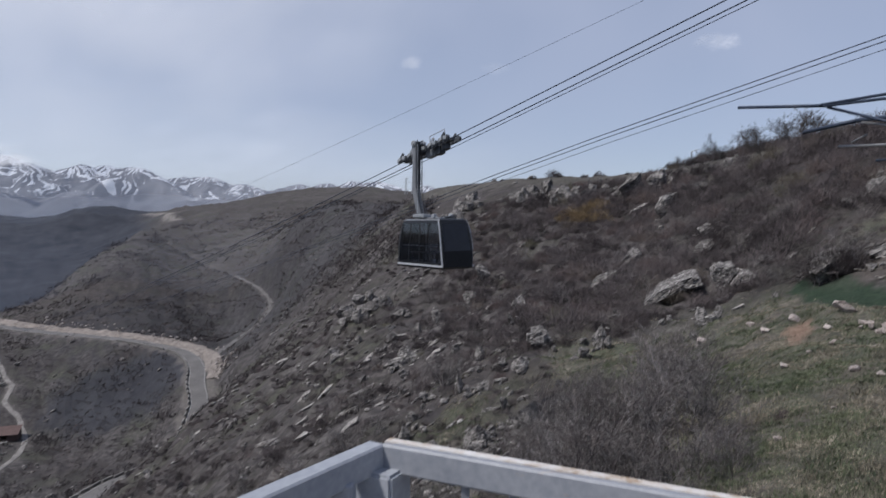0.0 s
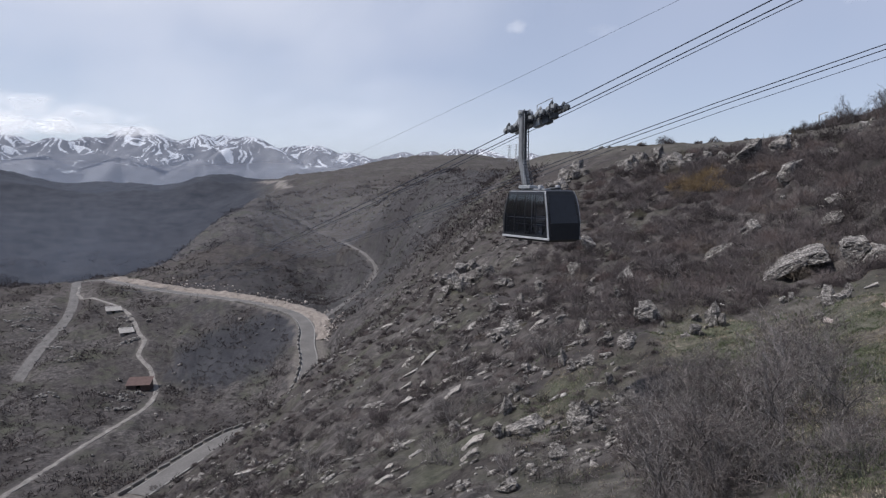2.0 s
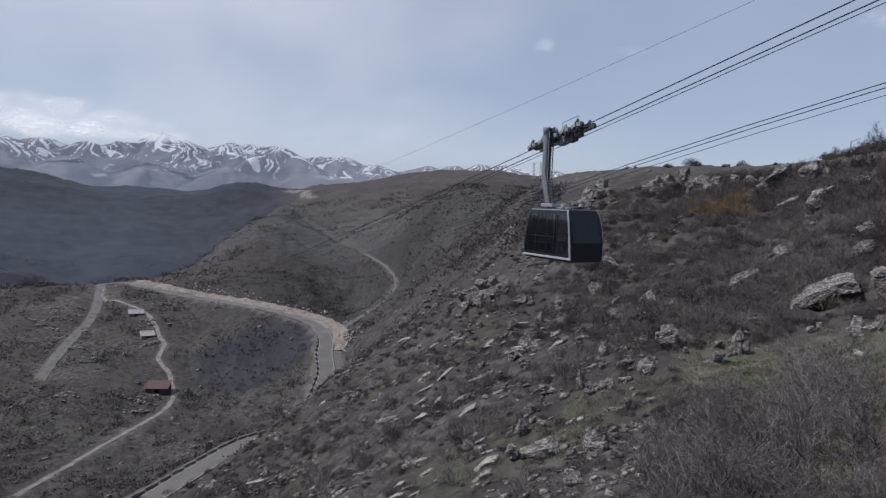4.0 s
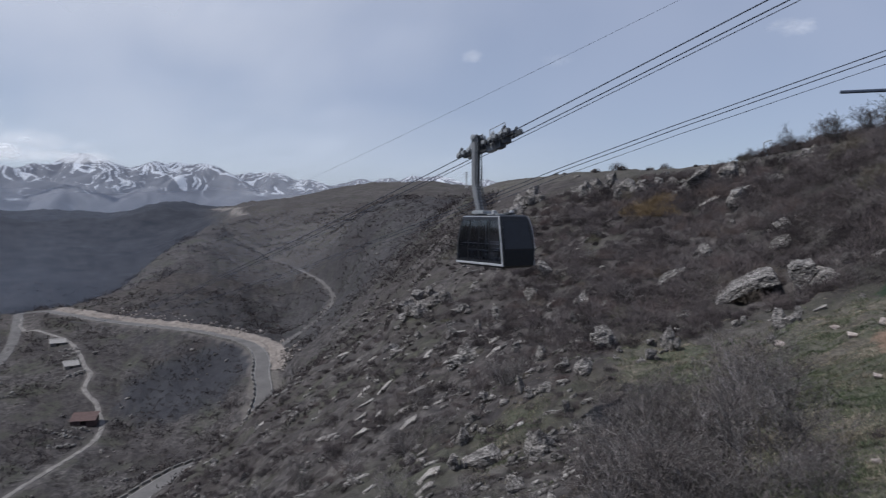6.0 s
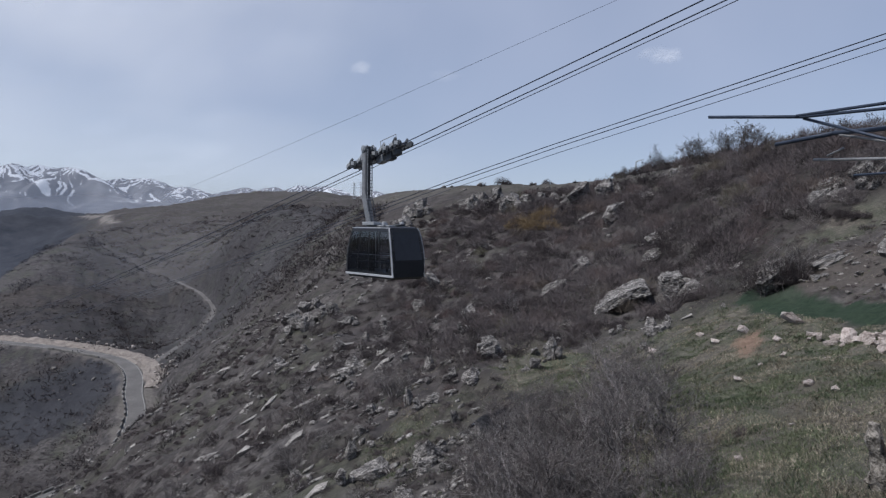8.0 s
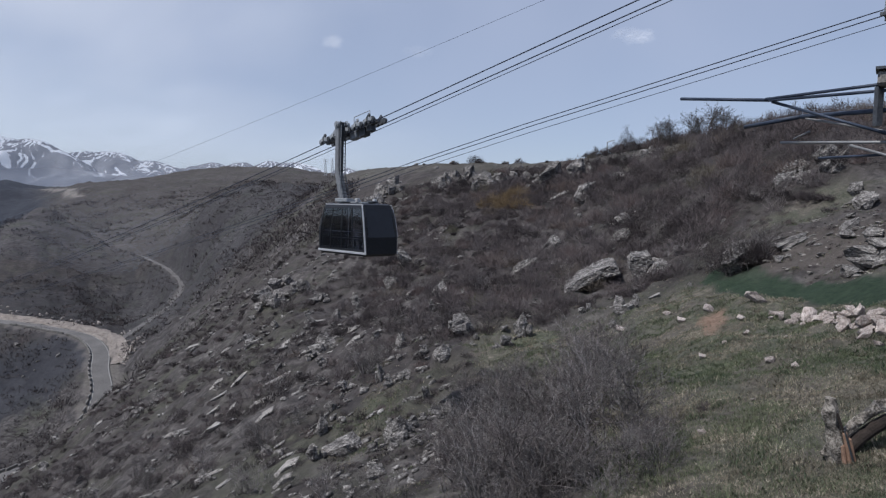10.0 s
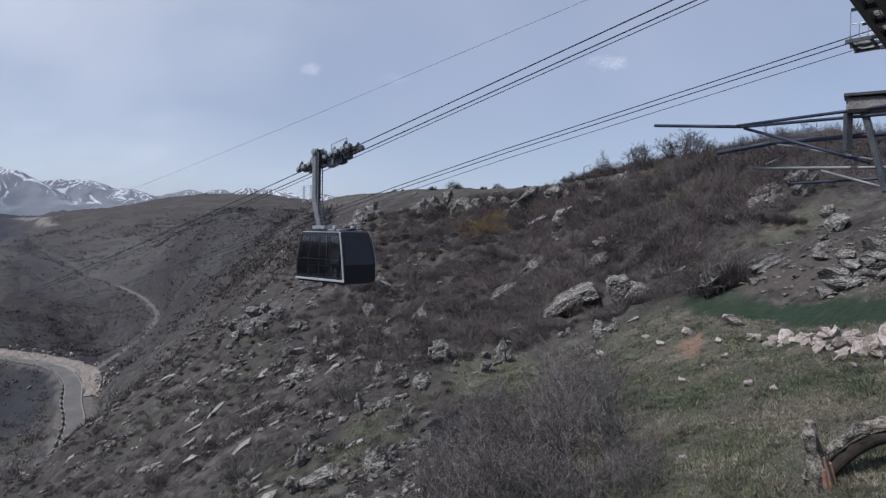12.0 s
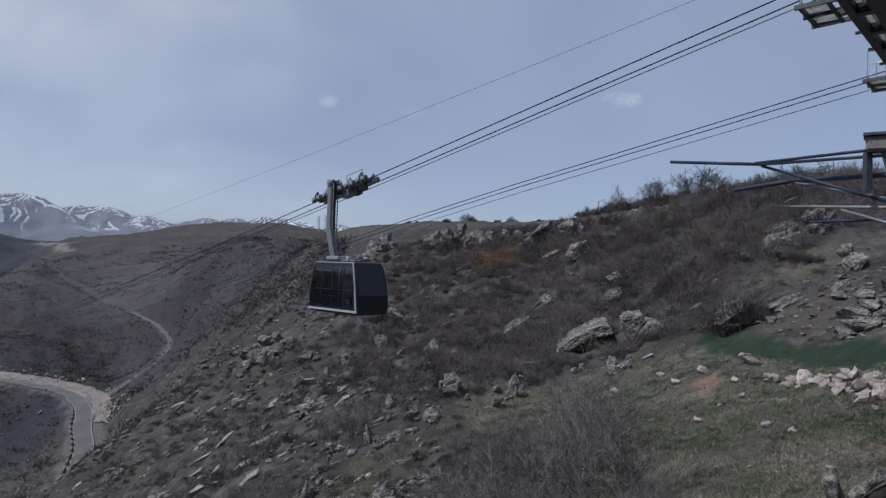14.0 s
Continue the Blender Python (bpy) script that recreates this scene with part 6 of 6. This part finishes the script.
# round bushes standing on the crest
az_crest = np.radians([3.9, 5.5, 5.95, 8.0, 9.2, 14.8, 15.2, 11.5])
r_crest = np.array([160.0, 158, 157, 157, 152, 136, 135, 146])
x, y = r_crest * np.sin(az_crest), r_crest * np.cos(az_crest)
brush(x, y, np.array([1.25, 2.1, 1.6, 1.0, 1.3, 1.4, 1.2, 0.6]), 900, 0.022, M_BUSH, "crest_bush", "dark leafless bushes standing on the crest", 1.25, np.array([0.1, 0.15, 0.2, 0.1, 0.25, 0.2, 0.1, 0.2]))
x, y = 21.7 + g.normal(0, 0.5, 16), 42.4 + g.normal(0, 0.4, 16)
brush(x, y, g.uniform(1.1, 1.8, 16), 800, 0.012, M_BUSH, "bush", "dark leafless bush growing over a boulder", 1.5, 0.12 + g.normal(0, 0.08, 16))
# added dark twigs stand in for the shade inside the thicket
x, y = 4.8 + g.normal(0, 1.6, 130), 25.6 + g.normal(0, 3.5, 130)
brush(x, y, g.uniform(0.35, 0.7, 130), 420, 0.009, M_BUSH, "thicket_undergrowth", "dark twig filler inside the thicket", 1.2, 0.2 + g.normal(0, 0.12, 130))
x, y = np.concatenate([g.uniform(22, 33, 130), g.uniform(20.5, 30, 150)]), np.concatenate([g.uniform(34, 47, 130), g.uniform(44.5, 57, 150)])
brush(x, y, np.concatenate([g.uniform(0.15, 0.4, 130), g.uniform(0.25, 0.65, 150)]), 170, 0.011, M_BUSH, "bank_scrub", "low dry scrub on the brown bank", 1.0, 0.35 + g.normal(0, 0.22, 280))
a, r = np.radians(g.uniform(-46, 12, 620)), np.exp(g.uniform(math.log(10), math.log(31), 620))
x, y = r * np.sin(a), r * np.cos(a)
brush(x, y, g.uniform(0.15, 0.5, 620), 110, 0.004 + 0.00025 * r, M_BUSH, "low_scrub", "low dry scrub just below the lookout", 1.0, 0.35 + g.normal(0, 0.2, 620))

# ---- grass ----
M_GRASS = mat("spring_grass", [(0.045, 0.066, 0.04), (0.09, 0.112, 0.065), (0.18, 0.19, 0.12)], 0.6, 0.8, fine=6, random_tone=0.65)
M_STRAW = mat("dry_grass", [(0.09, 0.08, 0.06), (0.22, 0.197, 0.152), (0.42, 0.38, 0.305)], 0.6, 0.85, fine=6, random_tone=0.7)
n = 86000
a = np.radians(g.uniform(-6, 44, n))
r = np.exp(g.uniform(math.log(11), math.log(54), n))
x, y = r * np.sin(a), r * np.cos(a)
turf_here, bare_here, _, lawn_here = zones(x, y)
keep = g.random(n) < (turf_here * 0.9 + 0.06) * (1 - lawn_here) * (1 - np.clip(1.4 * bare_here, 0, 1)) * (1 - clay_at(x, y))
x, y, r, lawn_here = x[keep], y[keep], r[keep], lawn_here[keep]
green_here = 0.55 * waves(x, y, 8, 84, 3) + 0.3 * waves(x, y, 2.2, 86, 2) + g.normal(0, 0.22, len(x)) > 0.02
blades = 12                                       # blades of one tuft


def grass(x, y, r, material, name, label, up):
    tall = up * g.uniform(0.04, 0.17, len(x)) * (0.8 + 0.5 * np.clip(waves(x, y, 3, 83), -0.6, 1))
    spread = g.uniform(0.05, 0.2, len(x)) * (1 + r / 60)
    x = (x[:, None] + g.normal(0, 1, (len(x), blades)) * spread[:, None]).ravel()
    y = (y[:, None] + g.normal(0, 1, (len(r), blades)) * spread[:, None]).ravel()
    tall, r = np.repeat(tall, blades), np.repeat(r, blades)
    p = np.stack([x, y, land(x, y) - 0.02], -1)
    h = (tall * g.uniform(0.5, 1.2, len(x)))[:, None]
    lean = np.stack([g.normal(0, 0.6, len(x)), g.normal(0, 0.6, len(x)), np.ones(len(x))], -1)
    t = g.uniform(0, 6.28, len(x))
    w = np.stack([np.cos(t), np.sin(t), 0 * t], -1) * (0.006 + 0.0004 * r)[:, None]
    tri = np.stack([p - w, p + w, p + lean * h], 1)
    soup(name, tri.reshape(-1, 3), np.arange(len(x) * 3).reshape(-1, 3), material, label, "grass")


grass(x[green_here], y[green_here], r[green_here], M_GRASS, "green_grass", "short fresh green grass on the slope", 1.1)
grass(x[~green_here], y[~green_here], r[~green_here], M_STRAW, "dry_grass", "matted straw-coloured dry grass on the slope", 0.9)


# ---- small things far off ----
# street lamp behind the crest
lamp = thing("street_lamp", pose(72.6, 248.5, height_at(72.6, 248.5) + 0.0, 0, 0, -20), "tall grey street lamp behind the hill crest", "street lamp")
part("pole", tube(B(), (0, 0, -0.5), (0, 0, 8.6), 0.26, 0.22), M_GALV, lamp)
part("arm", tube(B(), (0, 0, 8.5), (1.7, 0, 9.1), 0.18, 0.16), M_GALV, lamp)
part("lamp_head", beam(B(), (1.5, 0, 9.1), (2.7, 0, 9.25), 0.4, 0.22, 0.03), M_GALV, lamp)


def pylon(x, y, h, label):
    t = thing("pylon", pose(x, y, height_at(x, y) - 1), label, "pylon", "pylons on the far hill")
    for sx, sy in ((1, 1), (1, -1), (-1, 1), (-1, -1)):
        part("leg", tube(B(), (sx * h * 0.07, sy * h * 0.07, 0), (sx * 0.4, sy * 0.4, h), 0.24, 0.18, 5), M_GALV, t)
    for k in range(5):
        w = h * 0.07 * (1 - k / 5) + 0.4
        z = h * k / 5
        part("brace", tube(tube(B(), (-w, -w, z), (w * 0.8, -w * 0.8, z + h / 5), 0.2, sides=4), (w, -w, z), (-w * 0.8, -w * 0.8, z + h / 5), 0.13, sides=4), M_GALV, t)
    for f in (0.72, 0.86, 0.98):
        part("cross_arm", tube(B(), (-h * 0.16, 0, h * f), (h * 0.16, 0, h * f), 0.2, sides=5), M_GALV, t)


pylon(-86.6, 894, 30, "lattice power pylon on the far brown hill")
pylon(-97.5, 893, 24, "smaller lattice power pylon on the far brown hill")
pylon(-106, 890, 22, "low lattice power pylon on the far brown hill")

# the gardens in the valley: terraces of loose stone and two sheds
M_SHED = mat("rusty_red_sheet", [(0.075, 0.051, 0.048), (0.125, 0.084, 0.078)], 1.0, 0.8)
M_SHED_GREY = mat("grey_boards", [(0.14, 0.138, 0.135), (0.26, 0.252, 0.245)], 1.0, 0.85)


def shed(x, y, l, w, h, turn, wall_mat, roof_mat, label):
    """A hut with a roof that falls towards its front, an open doorway and a stone sill."""
    t = thing("shed", pose(x, y, height_at(x, y) - 0.6, 0, 0, turn), label, "shed", "sheds in the valley gardens")
    back, front = h + 1.5, h + 0.35
    for x0 in (-l / 2, l / 2):
        bm = B()
        q = [bm.verts.new((x0 + dx, yy, zz)) for dx in (-0.12, 0.12) for yy, zz in ((-w / 2, 0), (w / 2, 0), (w / 2, back), (-w / 2, front))]
        for f in ((0, 1, 2, 3), (7, 6, 5, 4), (0, 4, 5, 1), (1, 5, 6, 2), (2, 6, 7, 3), (3, 7, 4, 0)):
            bm.faces.new([q[k] for k in f])
        bmesh.ops.recalc_face_normals(bm, faces=bm.faces)
        part("side_wall", bm, wall_mat, t)
    part("back_wall", beam(B(), (-l / 2 + 0.12, w / 2 - 0.12, back / 2), (l / 2 - 0.12, w / 2 - 0.12, back / 2), 0.24, back), wall_mat, t)
    for x0, x1 in ((-l / 2 + 0.12, -0.6), (0.6, l / 2 - 0.12)):
        part("front_wall", beam(B(), (x0, 0.12 - w / 2, front / 2), (x1, 0.12 - w / 2, front / 2), 0.24, front), wall_mat, t)
    part("lintel", beam(B(), (-0.6, 0.12 - w / 2, front - 0.15), (0.6, 0.12 - w / 2, front - 0.15), 0.2, 0.3), wall_mat, t)
    n = max(4, int(l / 0.9))
    for k in range(n):                            # sheets of the roof, lapped side by side
        x0 = -l / 2 - 0.35 + (l + 0.7) * (k + 0.5) / n
        part("roof_sheet", beam(B(), (x0, -w / 2 - 0.5, front + 0.02 + 0.02 * (k % 2)), (x0, w / 2 + 0.3, back + 0.12 + 0.02 * (k % 2)), (l + 0.7) / n + 0.04, 0.06), roof_mat, t)


M_SHED_DARK = mat("dark_red_boards", [(0.05, 0.036, 0.034), (0.1, 0.07, 0.064)], 1.2, 0.85)
M_PALE_SHEET = mat("pale_roof_sheet", [(0.22, 0.215, 0.21), (0.36, 0.35, 0.34)], 1.0, 0.75)
shed(-129.5, 174.0, 6.2, 4.2, 1.4, 22, M_SHED_DARK, M_SHED, "low rust-red metal shed beside a dirt lane")
shed(-154.5, 201.5, 4.0, 2.4, 0.9, 48, M_SHED_GREY, M_PALE_SHEET, "small pale-roofed shed beside a dirt lane")
shed(-171.0, 216.5, 4.6, 2.0, 0.8, 40, M_SHED_GREY, M_PALE_SHEET, "small pale-roofed shed beside a dirt lane")
g = np.random.default_rng(23)
TERRACES = [(-164, 212, 45), (-161, 209, 45), (-158, 206, 50), (-150, 197, 60), (-128, 168.5, 25), (-126, 164, 20), (-131, 165, 25), (-124, 158, 30), (-199, 219, 15), (-197, 213, 20),
            (-195, 207, 10), (-190, 199, 20), (-183, 194, 20), (-203, 211, 10), (-201, 204, 15), (-196, 200, 15), (-207, 216, 10), (-169.6, 188, 30), (-159, 179.5, 35), (-146, 157, 20)]
def small_stone(seed):
    bm = B()
    bmesh.ops.create_icosphere(bm, subdivisions=1, radius=1.0)
    for v in bm.verts:
        v.co *= 1 + 0.45 * noise.noise(v.co * 1.7 + Vector((seed * 3.1, 0, 0)))
        v.co.z = max(-0.6, min(0.6, v.co.z))
    me = bpy.data.meshes.new("stone")
    bm.to_mesh(me)
    bm.free()
    me.materials.append(M_BLOCK)
    return me


TERRACE_STONES = [small_stone(k) for k in range(5)]
for x, y, turn in TERRACES:
    ln, bow = g.uniform(5, 10), g.normal(0, 0.7)
    w = thing("stone_terrace", pose(x, y, height_at(x, y) - 0.1, 0, 0, turn + g.normal(0, 6)), "low crumbling terrace wall of loose pale stones in the valley gardens", "stone wall", "terrace walls")
    inverse = w.matrix_world.inverted()
    for k in range(int(ln / 0.42)):
        px = -ln / 2 + 0.42 * k + g.normal(0, 0.15)
        at = w.matrix_world @ Vector((px, bow * math.cos(px / ln * 3) + g.normal(0, 0.28), 0))
        s = g.uniform(0.2, 0.52)
        ob = new("stone", TERRACE_STONES[int(g.integers(5))])
        ob.parent = w
        ob.matrix_basis = inverse @ pose(at.x, at.y, height_at(at.x, at.y) + 0.25 * s + (0.45 if g.random() < 0.35 else 0), g.normal(0, 10), g.normal(0, 10), g.uniform(0, 360)) @ Matrix.Diagonal((s * 1.4, s, s * 0.9, 1))

# the split stump and the stone arch near the lookout
M_STUMP = mat("weathered_stump", [(0.04, 0.036, 0.032), (0.16, 0.145, 0.128), (0.36, 0.335, 0.3)], 7, 0.95, bump=0.06, fine=26, spread=(0.38, 0.62))
M_HOLLOW = mat("dark_heartwood", [(0.02, 0.016, 0.014), (0.05, 0.04, 0.036)], 6, 0.95, bump=0.03)
M_SPLIT = mat("split_orange_wood", [(0.19, 0.115, 0.08), (0.34, 0.22, 0.16)], 4, 0.85, bump=0.02)
sx, sy = 9.5, 13.95
stump = thing("tree_stump", pose(sx, sy, height_at(sx, sy) - 0.4, 4, -8, 0), "split pale tree stump with an orange inner face", "stump")


def sweep(points, sides=14):
    """One skin round a line of (place, radius) rings, closed at both ends."""
    bm, rings = B(), []
    for k, (p, rad) in enumerate(points):
        d = (points[min(k + 1, len(points) - 1)][0] - points[max(k - 1, 0)][0]).normalized()
        u = d.cross(Vector((0, 1, 0.01))).normalized()
        w = d.cross(u)
        rings.append([bm.verts.new(p + u * (rad * math.cos(6.2832 * a / sides)) + w * (rad * math.sin(6.2832 * a / sides))) for a in range(sides)])
    for r0, r1 in zip(rings, rings[1:]):
        for a in range(sides):
            bm.faces.new((r0[a], r0[(a + 1) % sides], r1[(a + 1) % sides], r1[a]))
    bm.faces.new(rings[0][::-1])
    bm.faces.new(rings[-1])
    bmesh.ops.recalc_face_normals(bm, faces=bm.faces)
    return bm


bm = sweep([(Vector((x, 0, z)), rad) for z, rad, x in ((0.0, 0.28, 0.02), (0.35, 0.22, 0.02), (0.8, 0.17, -0.03), (1.25, 0.15, -0.1), (1.6, 0.16, -0.14), (1.8, 0.09, -0.13))])
bmesh.ops.subdivide_edges(bm, edges=bm.edges[:], cuts=2, use_grid_fill=True)
for v in bm.verts:
    q = Vector((v.co.x * 3, v.co.y * 3, v.co.z * 1.2))
    v.co += Vector((noise.noise(q * 2), noise.noise(q * 2 + Vector((9, 0, 0))), 0.6 * noise.noise(q + Vector((0, 9, 0))))) * 0.12
part("bark", bm, M_STUMP, stump)
bm = B()
for v0, v1, wide in (((0.12, -0.27, 0.1), (0.02, -0.2, 1.12), 0.13), ((0.24, -0.25, 0.1), (0.1, -0.2, 0.98), 0.11), ((0.0, -0.26, 0.1), (-0.04, -0.2, 0.85), 0.1)):
    beam(bm, v0, v1, wide, 0.09, 0.025)
part("split_face", bm, M_SPLIT, stump, "orange split wood")
part("crack", beam(B(), (0.06, -0.235, 0.9), (-0.12, -0.17, 1.55), 0.022, 0.05), M_HOLLOW, stump, "dark crack")
part("stake", beam(B(), (0.2, -0.36, 0.0), (-0.03, -0.27, 1.2), 0.03, 0.035), M_DARKSTEEL, stump, "thin dark stake")
bm = sweep([(Vector((-0.35 + 1.9 * f, 0.12 * math.sin(4 * f), 0.1 + 1.35 * math.sin(1.7 * f))), 0.13 - 0.03 * f) for f in (k / 16 for k in range(17))])
for v in bm.verts:
    v.co += Vector((noise.noise(v.co * 5), noise.noise(v.co * 5 + Vector((7, 0, 0))), noise.noise(v.co * 5 + Vector((0, 7, 0))))) * 0.09
arch = part("dead_log", bm, M_STUMP)
bm = sweep([(Vector((-0.16 + 1.9 * f, 0.12 * math.sin(4 * f) - 0.02, -0.08 + 1.25 * math.sin(1.7 * f))), 0.15 - 0.02 * f) for f in (k / 16 for k in range(17))])
part("hollow_inside", bm, M_HOLLOW, arch, "dark hollow under the log")
arch.matrix_world = pose(9.55, 14.0, height_at(9.55, 14.0) - 0.05, 0, 0, -12)
tagged(arch, "pale arched dead log leaning out of the grass", "log")


# ---- clouds ----
def cloud_material():
    m = bpy.data.materials.new("cloud_vapour")
    m.use_nodes = True
    n, l = m.node_tree.nodes, m.node_tree.links
    b = n["Principled BSDF"]
    b.inputs["Base Color"].default_value, b.inputs["Roughness"].default_value = (0.3, 0.3, 0.31, 1), 1.0
    b.inputs["Specular IOR Level"].default_value = 0.0
    # the vapour glows by itself in place of sunlight scattered in the cloud
    b.inputs["Emission Color"].default_value, b.inputs["Emission Strength"].default_value = (0.9, 0.93, 1.0, 1), 0.8
    dens = n.new("ShaderNodeAttribute")
    dens.attribute_name = "vapour"
    l.new(dens.outputs["Fac"], b.inputs["Alpha"])
    return m


M_CLOUD = cloud_material()


def cloud(az0, up0, wide, tall, seed, thick, far=4850, ragged=0.55, grain=1.0):
    """A thin sheet of vapour with ragged edges, far beyond the mountains: middle and half size in degrees."""
    na, nu = 90, 40
    A, U = np.meshgrid(np.linspace(-1, 1, na), np.linspace(-1, 1, nu), indexing="ij")
    a, u = np.radians(az0 + A * wide), np.radians(up0 + U * tall)
    puff = waves(A * wide * 10, U * tall * 16, 30 * grain, seed, 5)
    d = np.clip((1 - np.hypot(A, U)) * 1.5 + ragged * puff - 0.12, 0, 1) * np.clip((1 - np.hypot(A, U)) * 3, 0, 1)
    r = far - 60 * puff
    verts = np.stack([r * np.sin(a) * np.cos(u), r * np.cos(a) * np.cos(u), r * np.sin(u)], -1).reshape(-1, 3)
    faces = [(i * nu + j, i * nu + j + 1, (i + 1) * nu + j + 1, (i + 1) * nu + j) for i in range(na - 1) for j in range(nu - 1)]
    me = mesh_of("cloud", verts, faces, M_CLOUD)
    layer = me.attributes.new("vapour", "FLOAT", "POINT")
    layer.data.foreach_set("value", (d * thick).ravel().astype(np.float32))
    tagged(new("cloud", me), "thin white cloud in the pale sky", "cloud", "clouds", "structure")


cloud(-46, 5.4, 12, 1.6, 91, 0.55, 4850, 0.5, 1.6)
cloud(-45, 4.5, 8.5, 1.1, 97, 0.8, 3500, 0.5, 1.5)
cloud(-37, 4.3, 4.0, 0.6, 98, 0.5, 3500, 0.6)
cloud(-6.2, 13.0, 1.2, 0.7, 93, 0.28)
cloud(18.0, 13.8, 2.2, 0.8, 94, 0.22)
cloud(0.6, 12.6, 1.6, 0.6, 95, 0.08)
# two broad glowing veils added to brighten the left sky and its horizon
cloud(-38, 20, 42, 18, 96, 0.54, 4850, 0.16, 6.0)
cloud(-28, 5.0, 34, 6.0, 99, 0.3, 4850, 0.16, 6.0)


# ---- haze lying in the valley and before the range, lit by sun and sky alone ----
# added pale see-through sheets imitate how the air lightens far slopes
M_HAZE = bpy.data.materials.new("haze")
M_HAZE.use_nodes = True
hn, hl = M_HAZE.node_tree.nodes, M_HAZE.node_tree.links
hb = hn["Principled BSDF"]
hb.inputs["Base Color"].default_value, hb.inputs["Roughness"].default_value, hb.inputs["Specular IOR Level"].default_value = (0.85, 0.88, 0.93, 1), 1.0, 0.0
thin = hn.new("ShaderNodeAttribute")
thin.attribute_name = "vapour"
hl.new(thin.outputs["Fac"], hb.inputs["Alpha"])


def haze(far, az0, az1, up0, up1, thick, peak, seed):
    """An upright sheet that imitates haze across the valley: thickest at the height peak (0 foot, 1 top), fading out on
    all sides.
    """
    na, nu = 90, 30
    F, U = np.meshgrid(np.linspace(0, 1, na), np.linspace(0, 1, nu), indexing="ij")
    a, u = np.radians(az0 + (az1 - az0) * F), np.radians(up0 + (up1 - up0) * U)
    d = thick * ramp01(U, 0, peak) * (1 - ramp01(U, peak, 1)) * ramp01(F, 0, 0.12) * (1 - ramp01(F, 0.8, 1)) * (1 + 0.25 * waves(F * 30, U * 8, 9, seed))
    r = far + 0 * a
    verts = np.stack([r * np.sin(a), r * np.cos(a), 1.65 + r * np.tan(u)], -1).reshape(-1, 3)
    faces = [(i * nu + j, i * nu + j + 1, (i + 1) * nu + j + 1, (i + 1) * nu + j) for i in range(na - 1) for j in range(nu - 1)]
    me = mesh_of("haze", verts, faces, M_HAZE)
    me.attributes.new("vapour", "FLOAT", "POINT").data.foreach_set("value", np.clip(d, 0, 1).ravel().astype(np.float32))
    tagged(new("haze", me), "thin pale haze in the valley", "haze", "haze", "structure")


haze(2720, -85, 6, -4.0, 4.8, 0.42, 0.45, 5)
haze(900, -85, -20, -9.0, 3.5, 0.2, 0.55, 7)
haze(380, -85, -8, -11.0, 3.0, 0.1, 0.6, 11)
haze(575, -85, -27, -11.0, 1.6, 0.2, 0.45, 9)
